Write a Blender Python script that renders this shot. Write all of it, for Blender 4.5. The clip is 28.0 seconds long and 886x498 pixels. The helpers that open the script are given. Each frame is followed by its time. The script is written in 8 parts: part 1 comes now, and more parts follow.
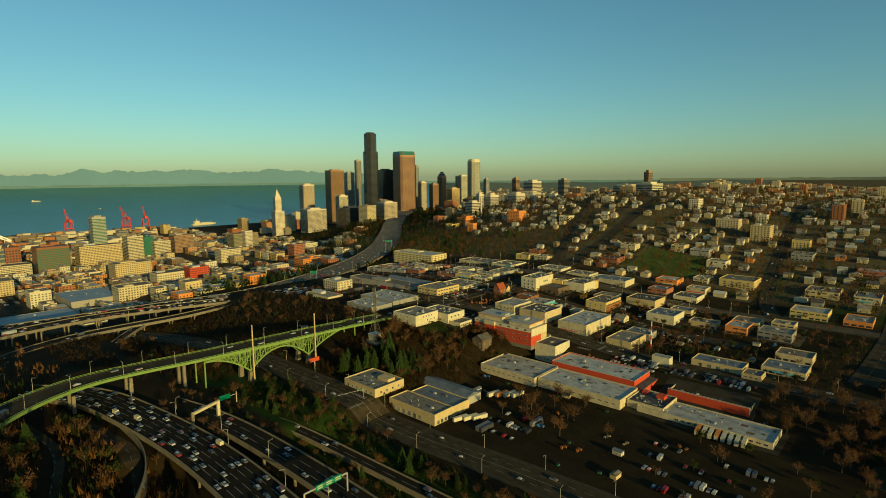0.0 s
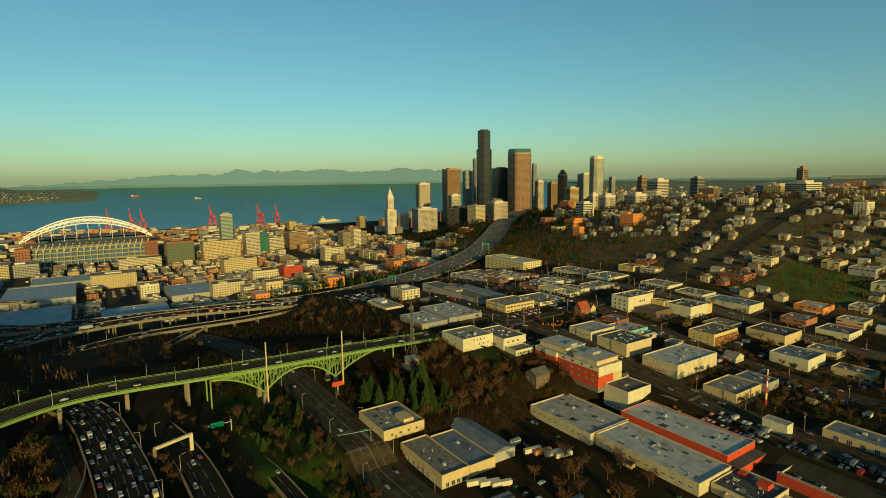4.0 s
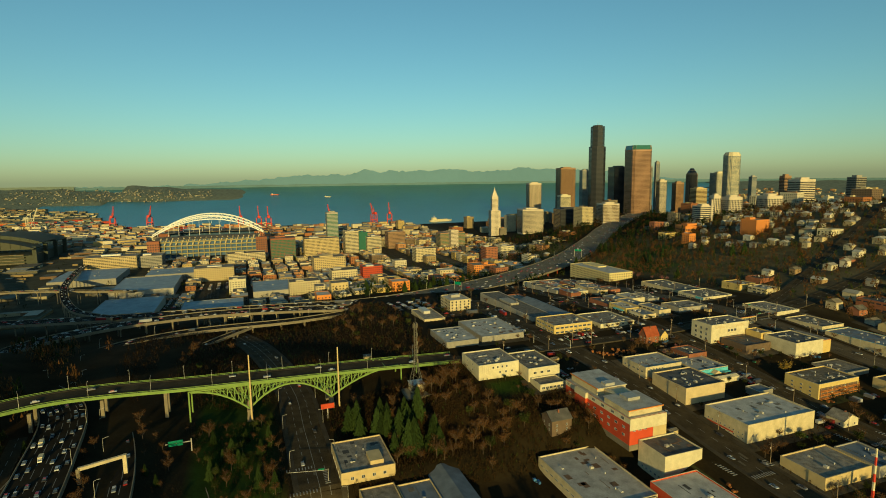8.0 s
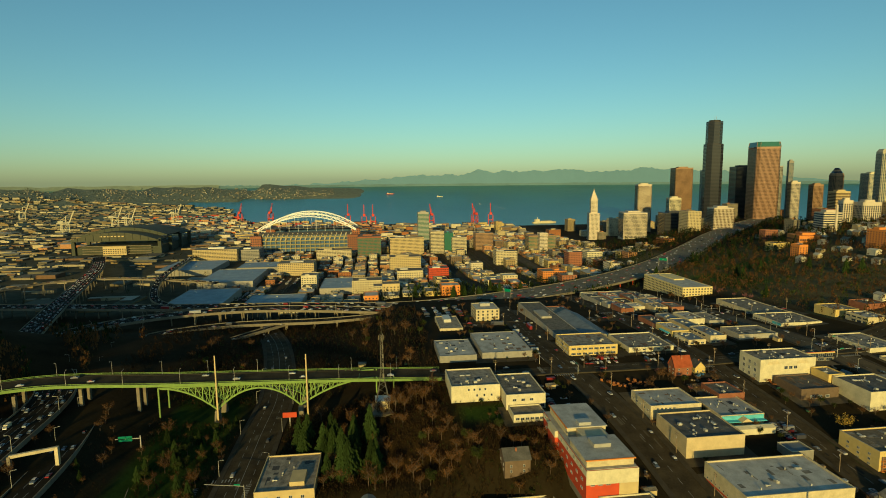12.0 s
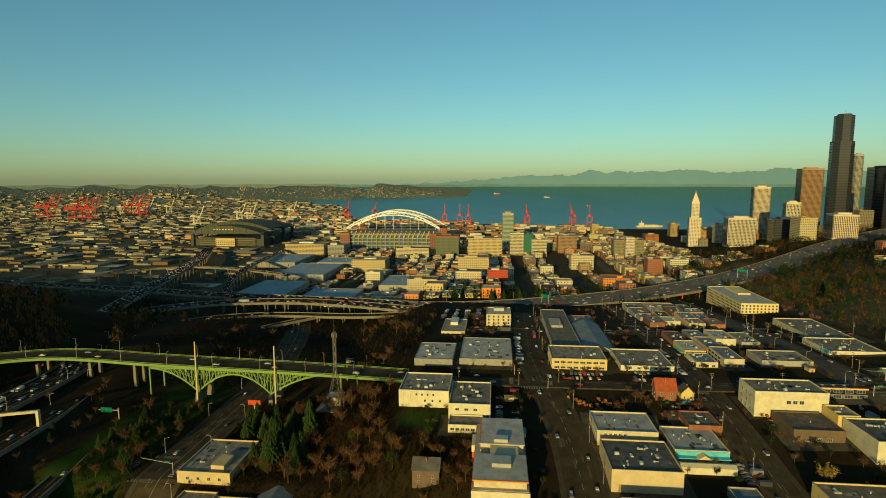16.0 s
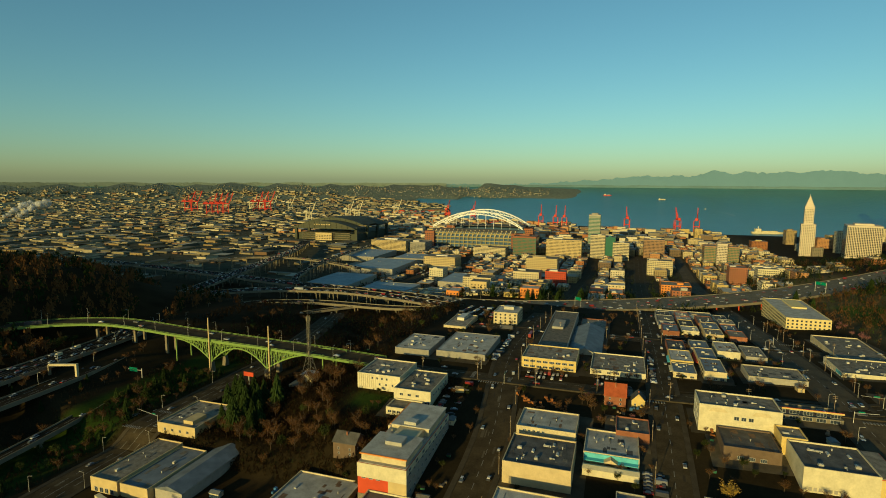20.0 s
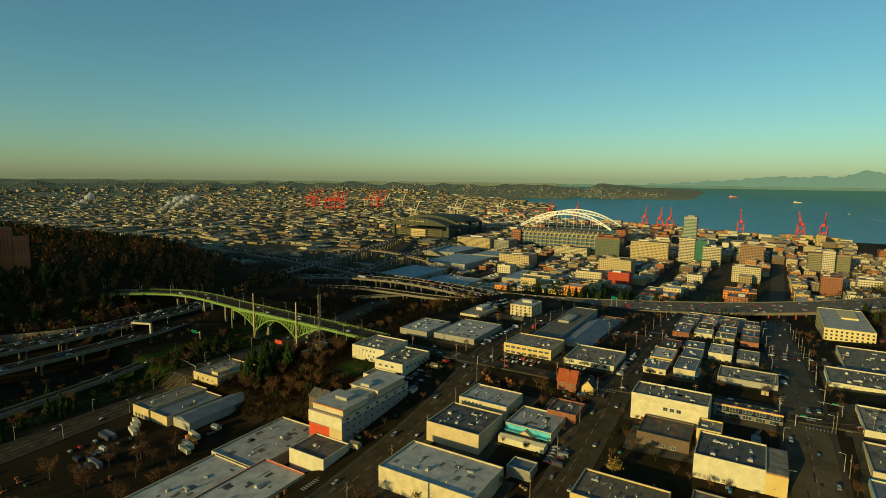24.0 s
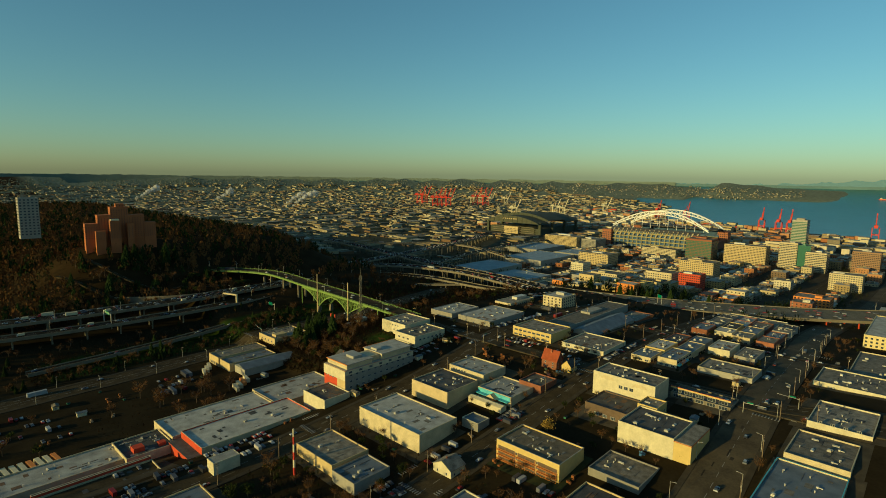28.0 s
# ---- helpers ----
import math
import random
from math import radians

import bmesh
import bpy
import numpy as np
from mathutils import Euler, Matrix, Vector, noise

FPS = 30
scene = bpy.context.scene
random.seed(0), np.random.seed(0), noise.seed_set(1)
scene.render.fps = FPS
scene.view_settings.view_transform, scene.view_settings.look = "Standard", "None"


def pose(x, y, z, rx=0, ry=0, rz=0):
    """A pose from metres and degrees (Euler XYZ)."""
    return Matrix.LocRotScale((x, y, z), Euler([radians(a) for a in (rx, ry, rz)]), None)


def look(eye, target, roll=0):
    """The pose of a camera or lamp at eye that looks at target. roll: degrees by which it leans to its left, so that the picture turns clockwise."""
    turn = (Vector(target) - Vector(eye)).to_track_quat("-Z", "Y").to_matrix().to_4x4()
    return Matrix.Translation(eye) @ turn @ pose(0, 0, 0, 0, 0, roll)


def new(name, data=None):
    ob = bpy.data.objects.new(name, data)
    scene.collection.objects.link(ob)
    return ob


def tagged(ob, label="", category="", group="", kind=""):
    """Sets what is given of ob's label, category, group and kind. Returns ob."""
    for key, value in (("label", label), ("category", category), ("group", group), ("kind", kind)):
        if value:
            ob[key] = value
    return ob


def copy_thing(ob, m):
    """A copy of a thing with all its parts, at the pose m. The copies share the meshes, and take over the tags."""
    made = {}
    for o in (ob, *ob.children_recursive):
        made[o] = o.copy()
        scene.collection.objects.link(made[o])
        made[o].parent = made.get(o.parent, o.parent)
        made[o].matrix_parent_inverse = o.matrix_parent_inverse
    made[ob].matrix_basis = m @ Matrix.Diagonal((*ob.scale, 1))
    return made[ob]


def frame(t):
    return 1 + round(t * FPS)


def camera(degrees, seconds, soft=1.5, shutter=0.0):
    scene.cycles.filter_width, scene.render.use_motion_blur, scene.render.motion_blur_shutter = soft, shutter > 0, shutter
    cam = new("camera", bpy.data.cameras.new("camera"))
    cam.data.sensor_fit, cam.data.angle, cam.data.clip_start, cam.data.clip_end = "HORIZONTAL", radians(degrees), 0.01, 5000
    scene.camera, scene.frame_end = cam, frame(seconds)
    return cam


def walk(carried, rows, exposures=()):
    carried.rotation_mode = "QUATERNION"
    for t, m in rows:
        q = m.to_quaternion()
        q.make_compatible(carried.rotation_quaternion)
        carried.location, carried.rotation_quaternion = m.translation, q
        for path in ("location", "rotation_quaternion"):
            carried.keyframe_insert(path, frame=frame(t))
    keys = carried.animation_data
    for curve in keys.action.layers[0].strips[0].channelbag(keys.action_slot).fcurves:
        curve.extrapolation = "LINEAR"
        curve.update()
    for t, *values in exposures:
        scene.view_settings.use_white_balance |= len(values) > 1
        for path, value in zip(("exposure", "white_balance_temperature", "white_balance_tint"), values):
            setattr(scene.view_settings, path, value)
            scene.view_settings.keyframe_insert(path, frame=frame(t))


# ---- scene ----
cam = camera(78.40, 28.0, soft=0.95)
PATH = [
    (0, look((452.88, -277.30, 171.83), (386.02, -204.11, 158.68), -0.47)),
    (2, look((448.84, -224.38, 172.89), (373.60, -159.87, 159.62), -0.59)),
    (4, look((442.01, -170.79, 172.53), (359.44, -115.96, 159.30), -0.70)),
    (6, look((434.30, -117.28, 171.59), (345.71, -72.79, 158.47), -0.76)),
    (8, look((427.04, -64.15, 170.60), (333.80, -30.40, 157.63), -0.75)),
    (10, look((421.00, -11.42, 169.85), (324.49, 11.43, 157.04), -0.68)),
    (12, look((416.54, 41.15, 169.45), (318.06, 53.08, 156.77), -0.55)),
    (14, look((413.67, 93.89, 169.36), (314.47, 94.93, 156.77), -0.37)),
    (16, look((412.14, 147.12, 169.46), (313.41, 137.36, 156.92), -0.18)),
    (18, look((411.56, 201.09, 169.60), (314.48, 180.64, 157.08), 0.03)),
    (20, look((411.47, 255.81, 169.70), (317.22, 224.86, 157.14), 0.22)),
    (22, look((411.43, 311.01, 169.74), (321.17, 269.84, 157.10), 0.39)),
    (24, look((411.11, 365.97, 169.87), (325.99, 315.07, 157.07), 0.53)),
    (26, look((410.40, 419.47, 170.41), (331.40, 359.56, 157.38), 0.66)),
    (28, look((409.51, 469.64, 172.00), (337.32, 401.76, 158.59), 0.81)),
]
walk(cam, PATH, [(0, 0.30, 6850, -25), (8, 0.30, 7000, -25), (20, 0.29, 6950, -25), (28, 0.25, 6600, -25)])

# ---- world, sun and exposure ----
SUN_AZ, SUN_EL = 103.0, 9.5          # degrees clockwise from north, degrees up
world = bpy.data.worlds.new("sky")
scene.world = world
world.use_nodes = True
wn = world.node_tree.nodes
sky = wn.new("ShaderNodeTexSky")
sky.sky_type = "NISHITA"
sky.sun_disc = False
sky.sun_elevation = radians(SUN_EL)
sky.sun_rotation = radians(SUN_AZ)
sky.altitude = 100
sky.air_density, sky.dust_density, sky.ozone_density = 1.0, 0.65, 3.2
world.node_tree.links.new(sky.outputs["Color"], wn["Background"].inputs["Color"])
wn["Background"].inputs["Strength"].default_value = 0.107
sun_data = bpy.data.lights.new("sun", "SUN")
sun_data.energy, sun_data.angle, sun_data.color = 4.0, radians(0.5), (1.0, 0.67, 0.30)
sun = new("sun", sun_data)
sx, sy = math.sin(radians(SUN_AZ)), math.cos(radians(SUN_AZ))
sun.matrix_world = look((sx * 900, sy * 900, 900 * math.tan(radians(SUN_EL))), (0, 0, 0))



# ---- materials ----
def mat(name, col, rough=0.8, metal=0.0, var=0.25, scale=0.4, fine=6.0, bump=0.0, rnd=0.0, spec=0.16, tint=None):
    """Colour with stains at a large scale, grain at a small one, and a shift from object to object."""
    m = bpy.data.materials.new(name)
    m.use_nodes = True
    n, l = m.node_tree.nodes, m.node_tree.links
    b = n["Principled BSDF"]
    b.inputs["Roughness"].default_value = rough
    b.inputs["Metallic"].default_value = metal
    b.inputs["Specular IOR Level"].default_value = spec
    geo = n.new("ShaderNodeNewGeometry")
    big, small = n.new("ShaderNodeTexNoise"), n.new("ShaderNodeTexNoise")
    for t, sc, de in ((big, scale, 4), (small, fine, 3)):
        t.inputs["Scale"].default_value = sc
        t.inputs["Detail"].default_value = de
        l.new(geo.outputs["Position"], t.inputs["Vector"])
    add = n.new("ShaderNodeMath")
    add.operation = "MULTIPLY_ADD"
    l.new(small.outputs["Fac"], add.inputs[0])
    add.inputs[1].default_value = 0.5
    l.new(big.outputs["Fac"], add.inputs[2])
    ramp = n.new("ShaderNodeMapRange")
    ramp.inputs[1].default_value, ramp.inputs[2].default_value = 0.35, 1.15
    ramp.inputs[3].default_value, ramp.inputs[4].default_value = 1.0 - var, 1.0 + var
    l.new(add.outputs[0], ramp.inputs[0])
    mul = n.new("ShaderNodeVectorMath")
    mul.operation = "SCALE"
    mul.inputs[0].default_value = col
    l.new(ramp.outputs[0], mul.inputs["Scale"])
    last = mul.outputs[0]
    if rnd or tint:
        info = n.new("ShaderNodeObjectInfo")
        if tint:
            cr = n.new("ShaderNodeValToRGB")
            cr.color_ramp.interpolation = "CONSTANT"
            e = cr.color_ramp.elements
            while len(e) < len(tint):
                e.new(0.5)
            for k, c in enumerate(tint):
                e[k].position, e[k].color = k / len(tint), (*c, 1)
            l.new(info.outputs["Random"], cr.inputs[0])
            mul2 = n.new("ShaderNodeVectorMath")
            mul2.operation = "SCALE"
            l.new(cr.outputs["Color"], mul2.inputs[0])
            l.new(ramp.outputs[0], mul2.inputs["Scale"])
            last = mul2.outputs[0]
        if rnd:
            mr = n.new("ShaderNodeMapRange")
            mr.inputs[3].default_value, mr.inputs[4].default_value = 1 - rnd, 1 + rnd
            l.new(info.outputs["Random"], mr.inputs[0])
            mul3 = n.new("ShaderNodeVectorMath")
            mul3.operation = "SCALE"
            l.new(last, mul3.inputs[0])
            l.new(mr.outputs[0], mul3.inputs["Scale"])
            last = mul3.outputs[0]
    l.new(last, b.inputs["Base Color"])
    if bump:
        bm_ = n.new("ShaderNodeBump")
        bm_.inputs["Strength"].default_value = bump
        bm_.inputs["Distance"].default_value = 0.1
        l.new(small.outputs["Fac"], bm_.inputs["Height"])
        l.new(bm_.outputs["Normal"], b.inputs["Normal"])
    return m


def island_mat(name, cols, rough=0.85, var=0.2, scale=0.2):
    """One of several colours for each loose piece of a mesh."""
    m = mat(name, cols[0], rough, var=var, scale=scale)
    n, l = m.node_tree.nodes, m.node_tree.links
    geo = n.new("ShaderNodeNewGeometry")
    cr = n.new("ShaderNodeValToRGB")
    cr.color_ramp.interpolation = "CONSTANT"
    e = cr.color_ramp.elements
    while len(e) < len(cols):
        e.new(0.5)
    for k, c in enumerate(cols):
        e[k].position, e[k].color = k / len(cols), (*c, 1)
    l.new(geo.outputs["Random Per Island"], cr.inputs[0])
    for x in n:
        if x.type == "VECT_MATH":
            l.new(cr.outputs["Color"], x.inputs[0])
    return m


GLASS = mat("window glass", (0.035, 0.045, 0.055), 0.12, var=0.1, spec=0.6, rnd=0.3)
FRAME = mat("window frame", (0.42, 0.41, 0.38), 0.5)
ROOF_GREY = mat("grey roofing", (0.19, 0.165, 0.125), 0.9, var=0.75, scale=0.3, fine=2, rnd=0.35)
ROOF_WHITE = mat("white roofing", (0.37, 0.345, 0.29), 0.8, var=0.5, scale=0.16, fine=1.5, rnd=0.15)
ROOF_DARK = mat("dark roofing", (0.085, 0.08, 0.072), 0.9, var=0.65, scale=0.2, fine=2, rnd=0.2)
ROOF_BROWN = mat("brown gravel roofing", (0.15, 0.12, 0.078), 0.95, var=0.5, scale=0.3, fine=2)
ROOF_BLUE = mat("blue grey metal roofing", (0.14, 0.155, 0.165), 0.6, var=0.5, scale=0.15)
CREAM = mat("cream painted wall", (0.52, 0.43, 0.26), 0.85, var=0.3, scale=0.22, fine=1.2)
WHITE = mat("white painted wall", (0.56, 0.49, 0.32), 0.85, var=0.24, scale=0.22, fine=1.2)
BEIGE = mat("beige rendered wall", (0.50, 0.39, 0.22), 0.85, var=0.22, scale=0.2, fine=1.2)
YELLOW = mat("yellow painted wall", (0.56, 0.41, 0.155), 0.8, var=0.15)
ORANGE = mat("orange painted wall", (0.60, 0.22, 0.06), 0.8, var=0.15)
RED = mat("red painted wall", (0.48, 0.065, 0.03), 0.8, var=0.18, scale=0.2)
BRICK = mat("red brick wall", (0.28, 0.11, 0.06), 0.9, var=0.3, scale=0.3, fine=4, rnd=0.2)
TAN = mat("tan masonry wall", (0.50, 0.38, 0.19), 0.9, var=0.2, scale=0.2)
GREYWALL = mat("grey wall", (0.29, 0.265, 0.215), 0.85, var=0.2, rnd=0.25)
TEAL = mat("teal painted trim", (0.12, 0.42, 0.46), 0.6)
METAL = mat("galvanised metal", (0.46, 0.43, 0.36), 0.5, 0.25, var=0.2, rnd=0.2)
CONCRETE = mat("weathered concrete", (0.19, 0.16, 0.11), 0.9, var=0.3, scale=0.15, fine=2)
ASPHALT = mat("asphalt", (0.054, 0.041, 0.023), 0.95, spec=0.04, var=0.65, scale=0.11, fine=1.0)
PAVE = mat("grey concrete pavement", (0.058, 0.047, 0.031), 0.95, spec=0.05, var=0.4, scale=0.2, fine=2)
# deck tone of the shaded slip roads, with the shade put into the colour
FREEWAY = mat("shade-darkened freeway asphalt", (0.021, 0.017, 0.011), 0.95, spec=0.04, var=0.4, scale=0.08, fine=1.2)
FREEWAY_PALE = mat("pale worn freeway concrete", (0.135, 0.115, 0.076), 0.9, var=0.35, scale=0.06, fine=0.8)
PAINT = mat("worn road paint", (0.22, 0.21, 0.19), 0.9, var=0.5, scale=0.8)
BRIDGE_GREEN = mat("light green bridge paint", (0.175, 0.258, 0.068), 0.6, var=0.25, scale=0.3, fine=2)
WOOD = mat("weathered pole wood", (0.22, 0.16, 0.10), 0.9, var=0.3)


# ---- mesh helpers ----
def put(name, verts, faces, mats, parent=None, label="", smooth=False, mi=None):
    me = bpy.data.meshes.new(name)
    me.from_pydata(verts, [], faces)
    for m in mats if isinstance(mats, (list, tuple)) else [mats]:
        me.materials.append(m)
    if mi is not None:
        me.polygons.foreach_set("material_index", mi)
    if smooth:
        me.polygons.foreach_set("use_smooth", [True] * len(me.polygons))
    me.update()
    ob = new(name, me)
    if parent:
        ob.parent = parent
    if label:
        ob["label"] = label
    return ob


def empty(name, x, y, z, label, category, group="", kind="", rz=0.0):
    ob = new(name)
    ob.matrix_world = pose(x, y, z, 0, 0, rz)
    ob.empty_display_size = 0.5
    return tagged(ob, label, category, group, kind)


BOX_F = ((0, 3, 2, 1), (4, 5, 6, 7), (0, 1, 5, 4), (1, 2, 6, 5), (2, 3, 7, 6), (3, 0, 4, 7))


class Geo:
    """Collects plain solids into one mesh."""

    def __init__(self):
        self.v, self.f, self.m = [], [], []

    def box(self, x0, y0, z0, x1, y1, z1, mi=0):
        b = len(self.v)
        self.v += [(x0, y0, z0), (x1, y0, z0), (x1, y1, z0), (x0, y1, z0), (x0, y0, z1), (x1, y0, z1), (x1, y1, z1), (x0, y1, z1)]
        self.f += [tuple(b + k for k in q) for q in BOX_F]
        self.m += [mi] * 6
        return self

    def tray(self, hx, hy, z0, z1, zr, t, mi=0):
        """A block with a raised rim round its sunken top."""
        b = len(self.v)
        for x, y, zs in ((hx, hy, (z0, z1)), (hx - t, hy - t, (z1, zr))):
            for z in zs:
                self.v += [(-x, -y, z), (x, -y, z), (x, y, z), (-x, y, z)]
        self.f.append((b + 3, b + 2, b + 1, b))
        for o in (0, 4, 8):
            for k in range(4):
                j = (k + 1) % 4
                self.f.append((b + o + k, b + o + j, b + o + 4 + j, b + o + 4 + k))
        self.f.append((b + 12, b + 13, b + 14, b + 15))
        self.m += [mi] * 14
        return self

    def rim(self, hx, hy, z0, z1, t, mi=0):
        """A square ring."""
        b = len(self.v)
        for x, y, z in ((hx, hy, z0), (hx, hy, z1), (hx - t, hy - t, z1), (hx - t, hy - t, z0)):
            self.v += [(-x, -y, z), (x, -y, z), (x, y, z), (-x, y, z)]
        for o in range(4):
            for k in range(4):
                j = (k + 1) % 4
                p = (o + 1) % 4
                self.f.append((b + o * 4 + k, b + o * 4 + j, b + p * 4 + j, b + p * 4 + k))
        self.m += [mi] * 16
        return self

    def hull(self, low, high, mi=0):
        """A solid between two rings of the same number of points."""
        b, n = len(self.v), len(low)
        self.v += list(low) + list(high)
        self.f.append(tuple(b + k for k in reversed(range(n))))
        self.f.append(tuple(b + n + k for k in range(n)))
        for k in range(n):
            j = (k + 1) % n
            self.f.append((b + k, b + j, b + n + j, b + n + k))
        self.m += [mi] * (n + 2)
        return self

    def cyl(self, x, y, z0, z1, r0, r1=None, n=8, mi=0):
        r1 = r0 if r1 is None else r1
        ring = lambda z, r: [(x + r * math.cos(6.2832 * k / n), y + r * math.sin(6.2832 * k / n), z) for k in range(n)]
        return self.hull(ring(z0, r0), ring(z1, r1), mi)

    def bar(self, a, b, w, mi=0, h=None):
        """A square bar from a to b."""
        a, b = Vector(a), Vector(b)
        d = (b - a).normalized()
        s = d.cross(Vector((0, 0, 1)))
        s = Vector((1, 0, 0)) if s.length < 1e-3 else s.normalized()
        t = s.cross(d)
        s, t = s * w / 2, t * (h or w) / 2
        ring = lambda p: [tuple(p + q) for q in (-s - t, s - t, s + t, t - s)]
        return self.hull(ring(a), ring(b), mi)

    def gable(self, x0, y0, x1, y1, z0, z1, along="x", mi=0, over=0.0):
        """A pitched roof."""
        b = len(self.v)
        x0, y0, x1, y1 = x0 - over, y0 - over, x1 + over, y1 + over
        self.v += [(x0, y0, z0), (x1, y0, z0), (x1, y1, z0), (x0, y1, z0)]
        if along == "x":
            ym = (y0 + y1) / 2
            self.v += [(x0, ym, z1), (x1, ym, z1)]
            fs = ((0, 3, 2, 1), (0, 1, 5, 4), (2, 3, 4, 5), (1, 2, 5), (3, 0, 4))
        else:
            xm = (x0 + x1) / 2
            self.v += [(xm, y0, z1), (xm, y1, z1)]
            fs = ((0, 3, 2, 1), (1, 2, 5, 4), (3, 0, 4, 5), (0, 1, 4), (2, 3, 5))
        self.f += [tuple(b + k for k in q) for q in fs]
        self.m += [mi] * 5
        return self

    def put(self, name, mats, parent=None, label="", smooth=False):
        return put(name, self.v, self.f, mats, parent, label, smooth, self.m)


def ss(a, b, x):
    t = np.clip((x - a) / (b - a), 0.0, 1.0)
    return t * t * (3 - 2 * t)


# ---- the lie of the land ----
CX, CY, RIM = 420.0, 100.0, 4680.0


SEA, RISE = -32.0, 0.0175            # the given heights stand over a plane that rises a little to the east


def lift(u):
    return RISE * (u - 100.0)


def shore(v):
    return -1930 - 230 * (1 - ss(-100, 400, v)) - 0.28 * np.maximum(0, -100 - v) - 800 * (1 - ss(-950, -520, v))


def bowl(r):
    return 150 * np.clip((r - 2900) / 1780, 0, 1) ** 2


FREEWAY_LINE = [(-1060, 1190, 48), (-1000, 1110, 46), (-900, 985, 42), (-745, 815, 35.5), (-640, 712, 30.5), (-540, 610, 25.5), (-445, 508, 21.5), (-368, 400, 17.5), (-312, 300, 15.8), (-268, 200, 15.2), (-243, 110, 14.4), (-238, 40, 14.0)]


def land(u, v):
    """Height of the ground: a ridge with a valley cut through it, hills north and south, flats by the bay."""
    u, v = np.asarray(u, float), np.asarray(v, float)
    ridge = -28 + 58.5 * ss(-800, 10, u) - 22 * ss(0, 290, u) + 3 * ss(250, 400, v) * ss(-100, 60, u)
    lo, hi = -20 + 150 * ss(90, 190, u), 75 + 100 * ss(90, 190, u)
    floor_ = -28 + 36 * ss(-600, -60, u) - 9 * ss(147, 168, u)
    k = 1 - ss(lo, hi, v)
    z = ridge * (1 - k) + floor_ * k
    z = z + np.maximum(75 * ss(430, 1150, v) * ss(-1500, -700, u), 98 * ss(400, 1000, v) * ss(-1150, -480, u))
    z = z + 15 * (1 - ss(-150, -78, v)) * ss(-330, -20, u)
    z = z + 20 * np.exp(-((u - 196) ** 2 + (v + 296) ** 2) / 62.0 ** 2)
    z = z + 51 * (1 - ss(-340, -195, v)) * ss(-210, 0, u) * (1 - ss(220, 350, u)) * ss(-2200, -1200, v)
    r = np.hypot(u - CX, v - CY)
    far = ss(2200, 3400, r)
    z = z * (1 - far) + np.minimum(z, -20) * far
    w = ss(-1700, -1000, u)
    z = z * w - 28 * (1 - w)
    ang = np.degrees(np.arctan2(v - CY, u - CX)) % 360
    head = ss(180, 195, ang) * ss(262, 240, ang) * ss(3980, 4300, r)
    hill = 0.62 * head * (46 + 10 * np.sin(ang * 0.9) + 8 * np.sin(ang * 2.3 + 1))
    north = ss(30, 60, ang) * ss(118, 100, ang) * ss(3000, 4400, r) * 8
    z = z + bowl(r) + north
    # a bench in the hillside that carries the freeway, falling away to the west
    fv = [p[1] for p in FREEWAY_LINE][::-1]
    d = u - np.interp(v, fv, [p[0] for p in FREEWAY_LINE][::-1])
    bench = np.interp(v, fv, [p[2] for p in FREEWAY_LINE][::-1]) - 2.6 + 7 * ss(36, 110, d)
    k = ss(430, 540, v) * (1 - ss(1150, 1450, v)) * (1 - ss(70, 300, np.abs(d)))
    z = z * (1 - k) + np.maximum(z, bench) * k
    k = ss(430, 540, v) * (1 - ss(1150, 1450, v)) * (1 - ss(45, 60, np.abs(d)))
    z = z * (1 - k) + bench * k
    wet = (ang > 137) & (u < shore(v)) & (v > -2300 + 0.25 * (u + 3000))
    z = np.where(wet, SEA - 8, z)
    return np.where(hill > 0.5, np.maximum(z, SEA + bowl(r) + hill - 2), z)


def H(u, v):
    return float(land(u, v))


def axis(lo, hi, step, far_lo, far_hi, grow):
    a = list(np.arange(lo, hi + 0.1, step))
    s = step
    while a[-1] < far_hi:
        s *= grow
        a.append(a[-1] + s)
    s = step
    while a[0] > far_lo:
        s *= grow
        a.insert(0, a[0] - s)
    return np.array(a)


def ground_material():
    m = mat("ground of tarmac, brush and grass", (0.06, 0.06, 0.06), 1.0, spec=0.03, var=0.5, scale=0.05, fine=0.6)
    n, l = m.node_tree.nodes, m.node_tree.links
    at = n.new("ShaderNodeAttribute")
    at.attribute_name = "cover"
    for x in n:
        if x.type == "VECT_MATH":
            l.new(at.outputs["Color"], x.inputs[0])
    return m


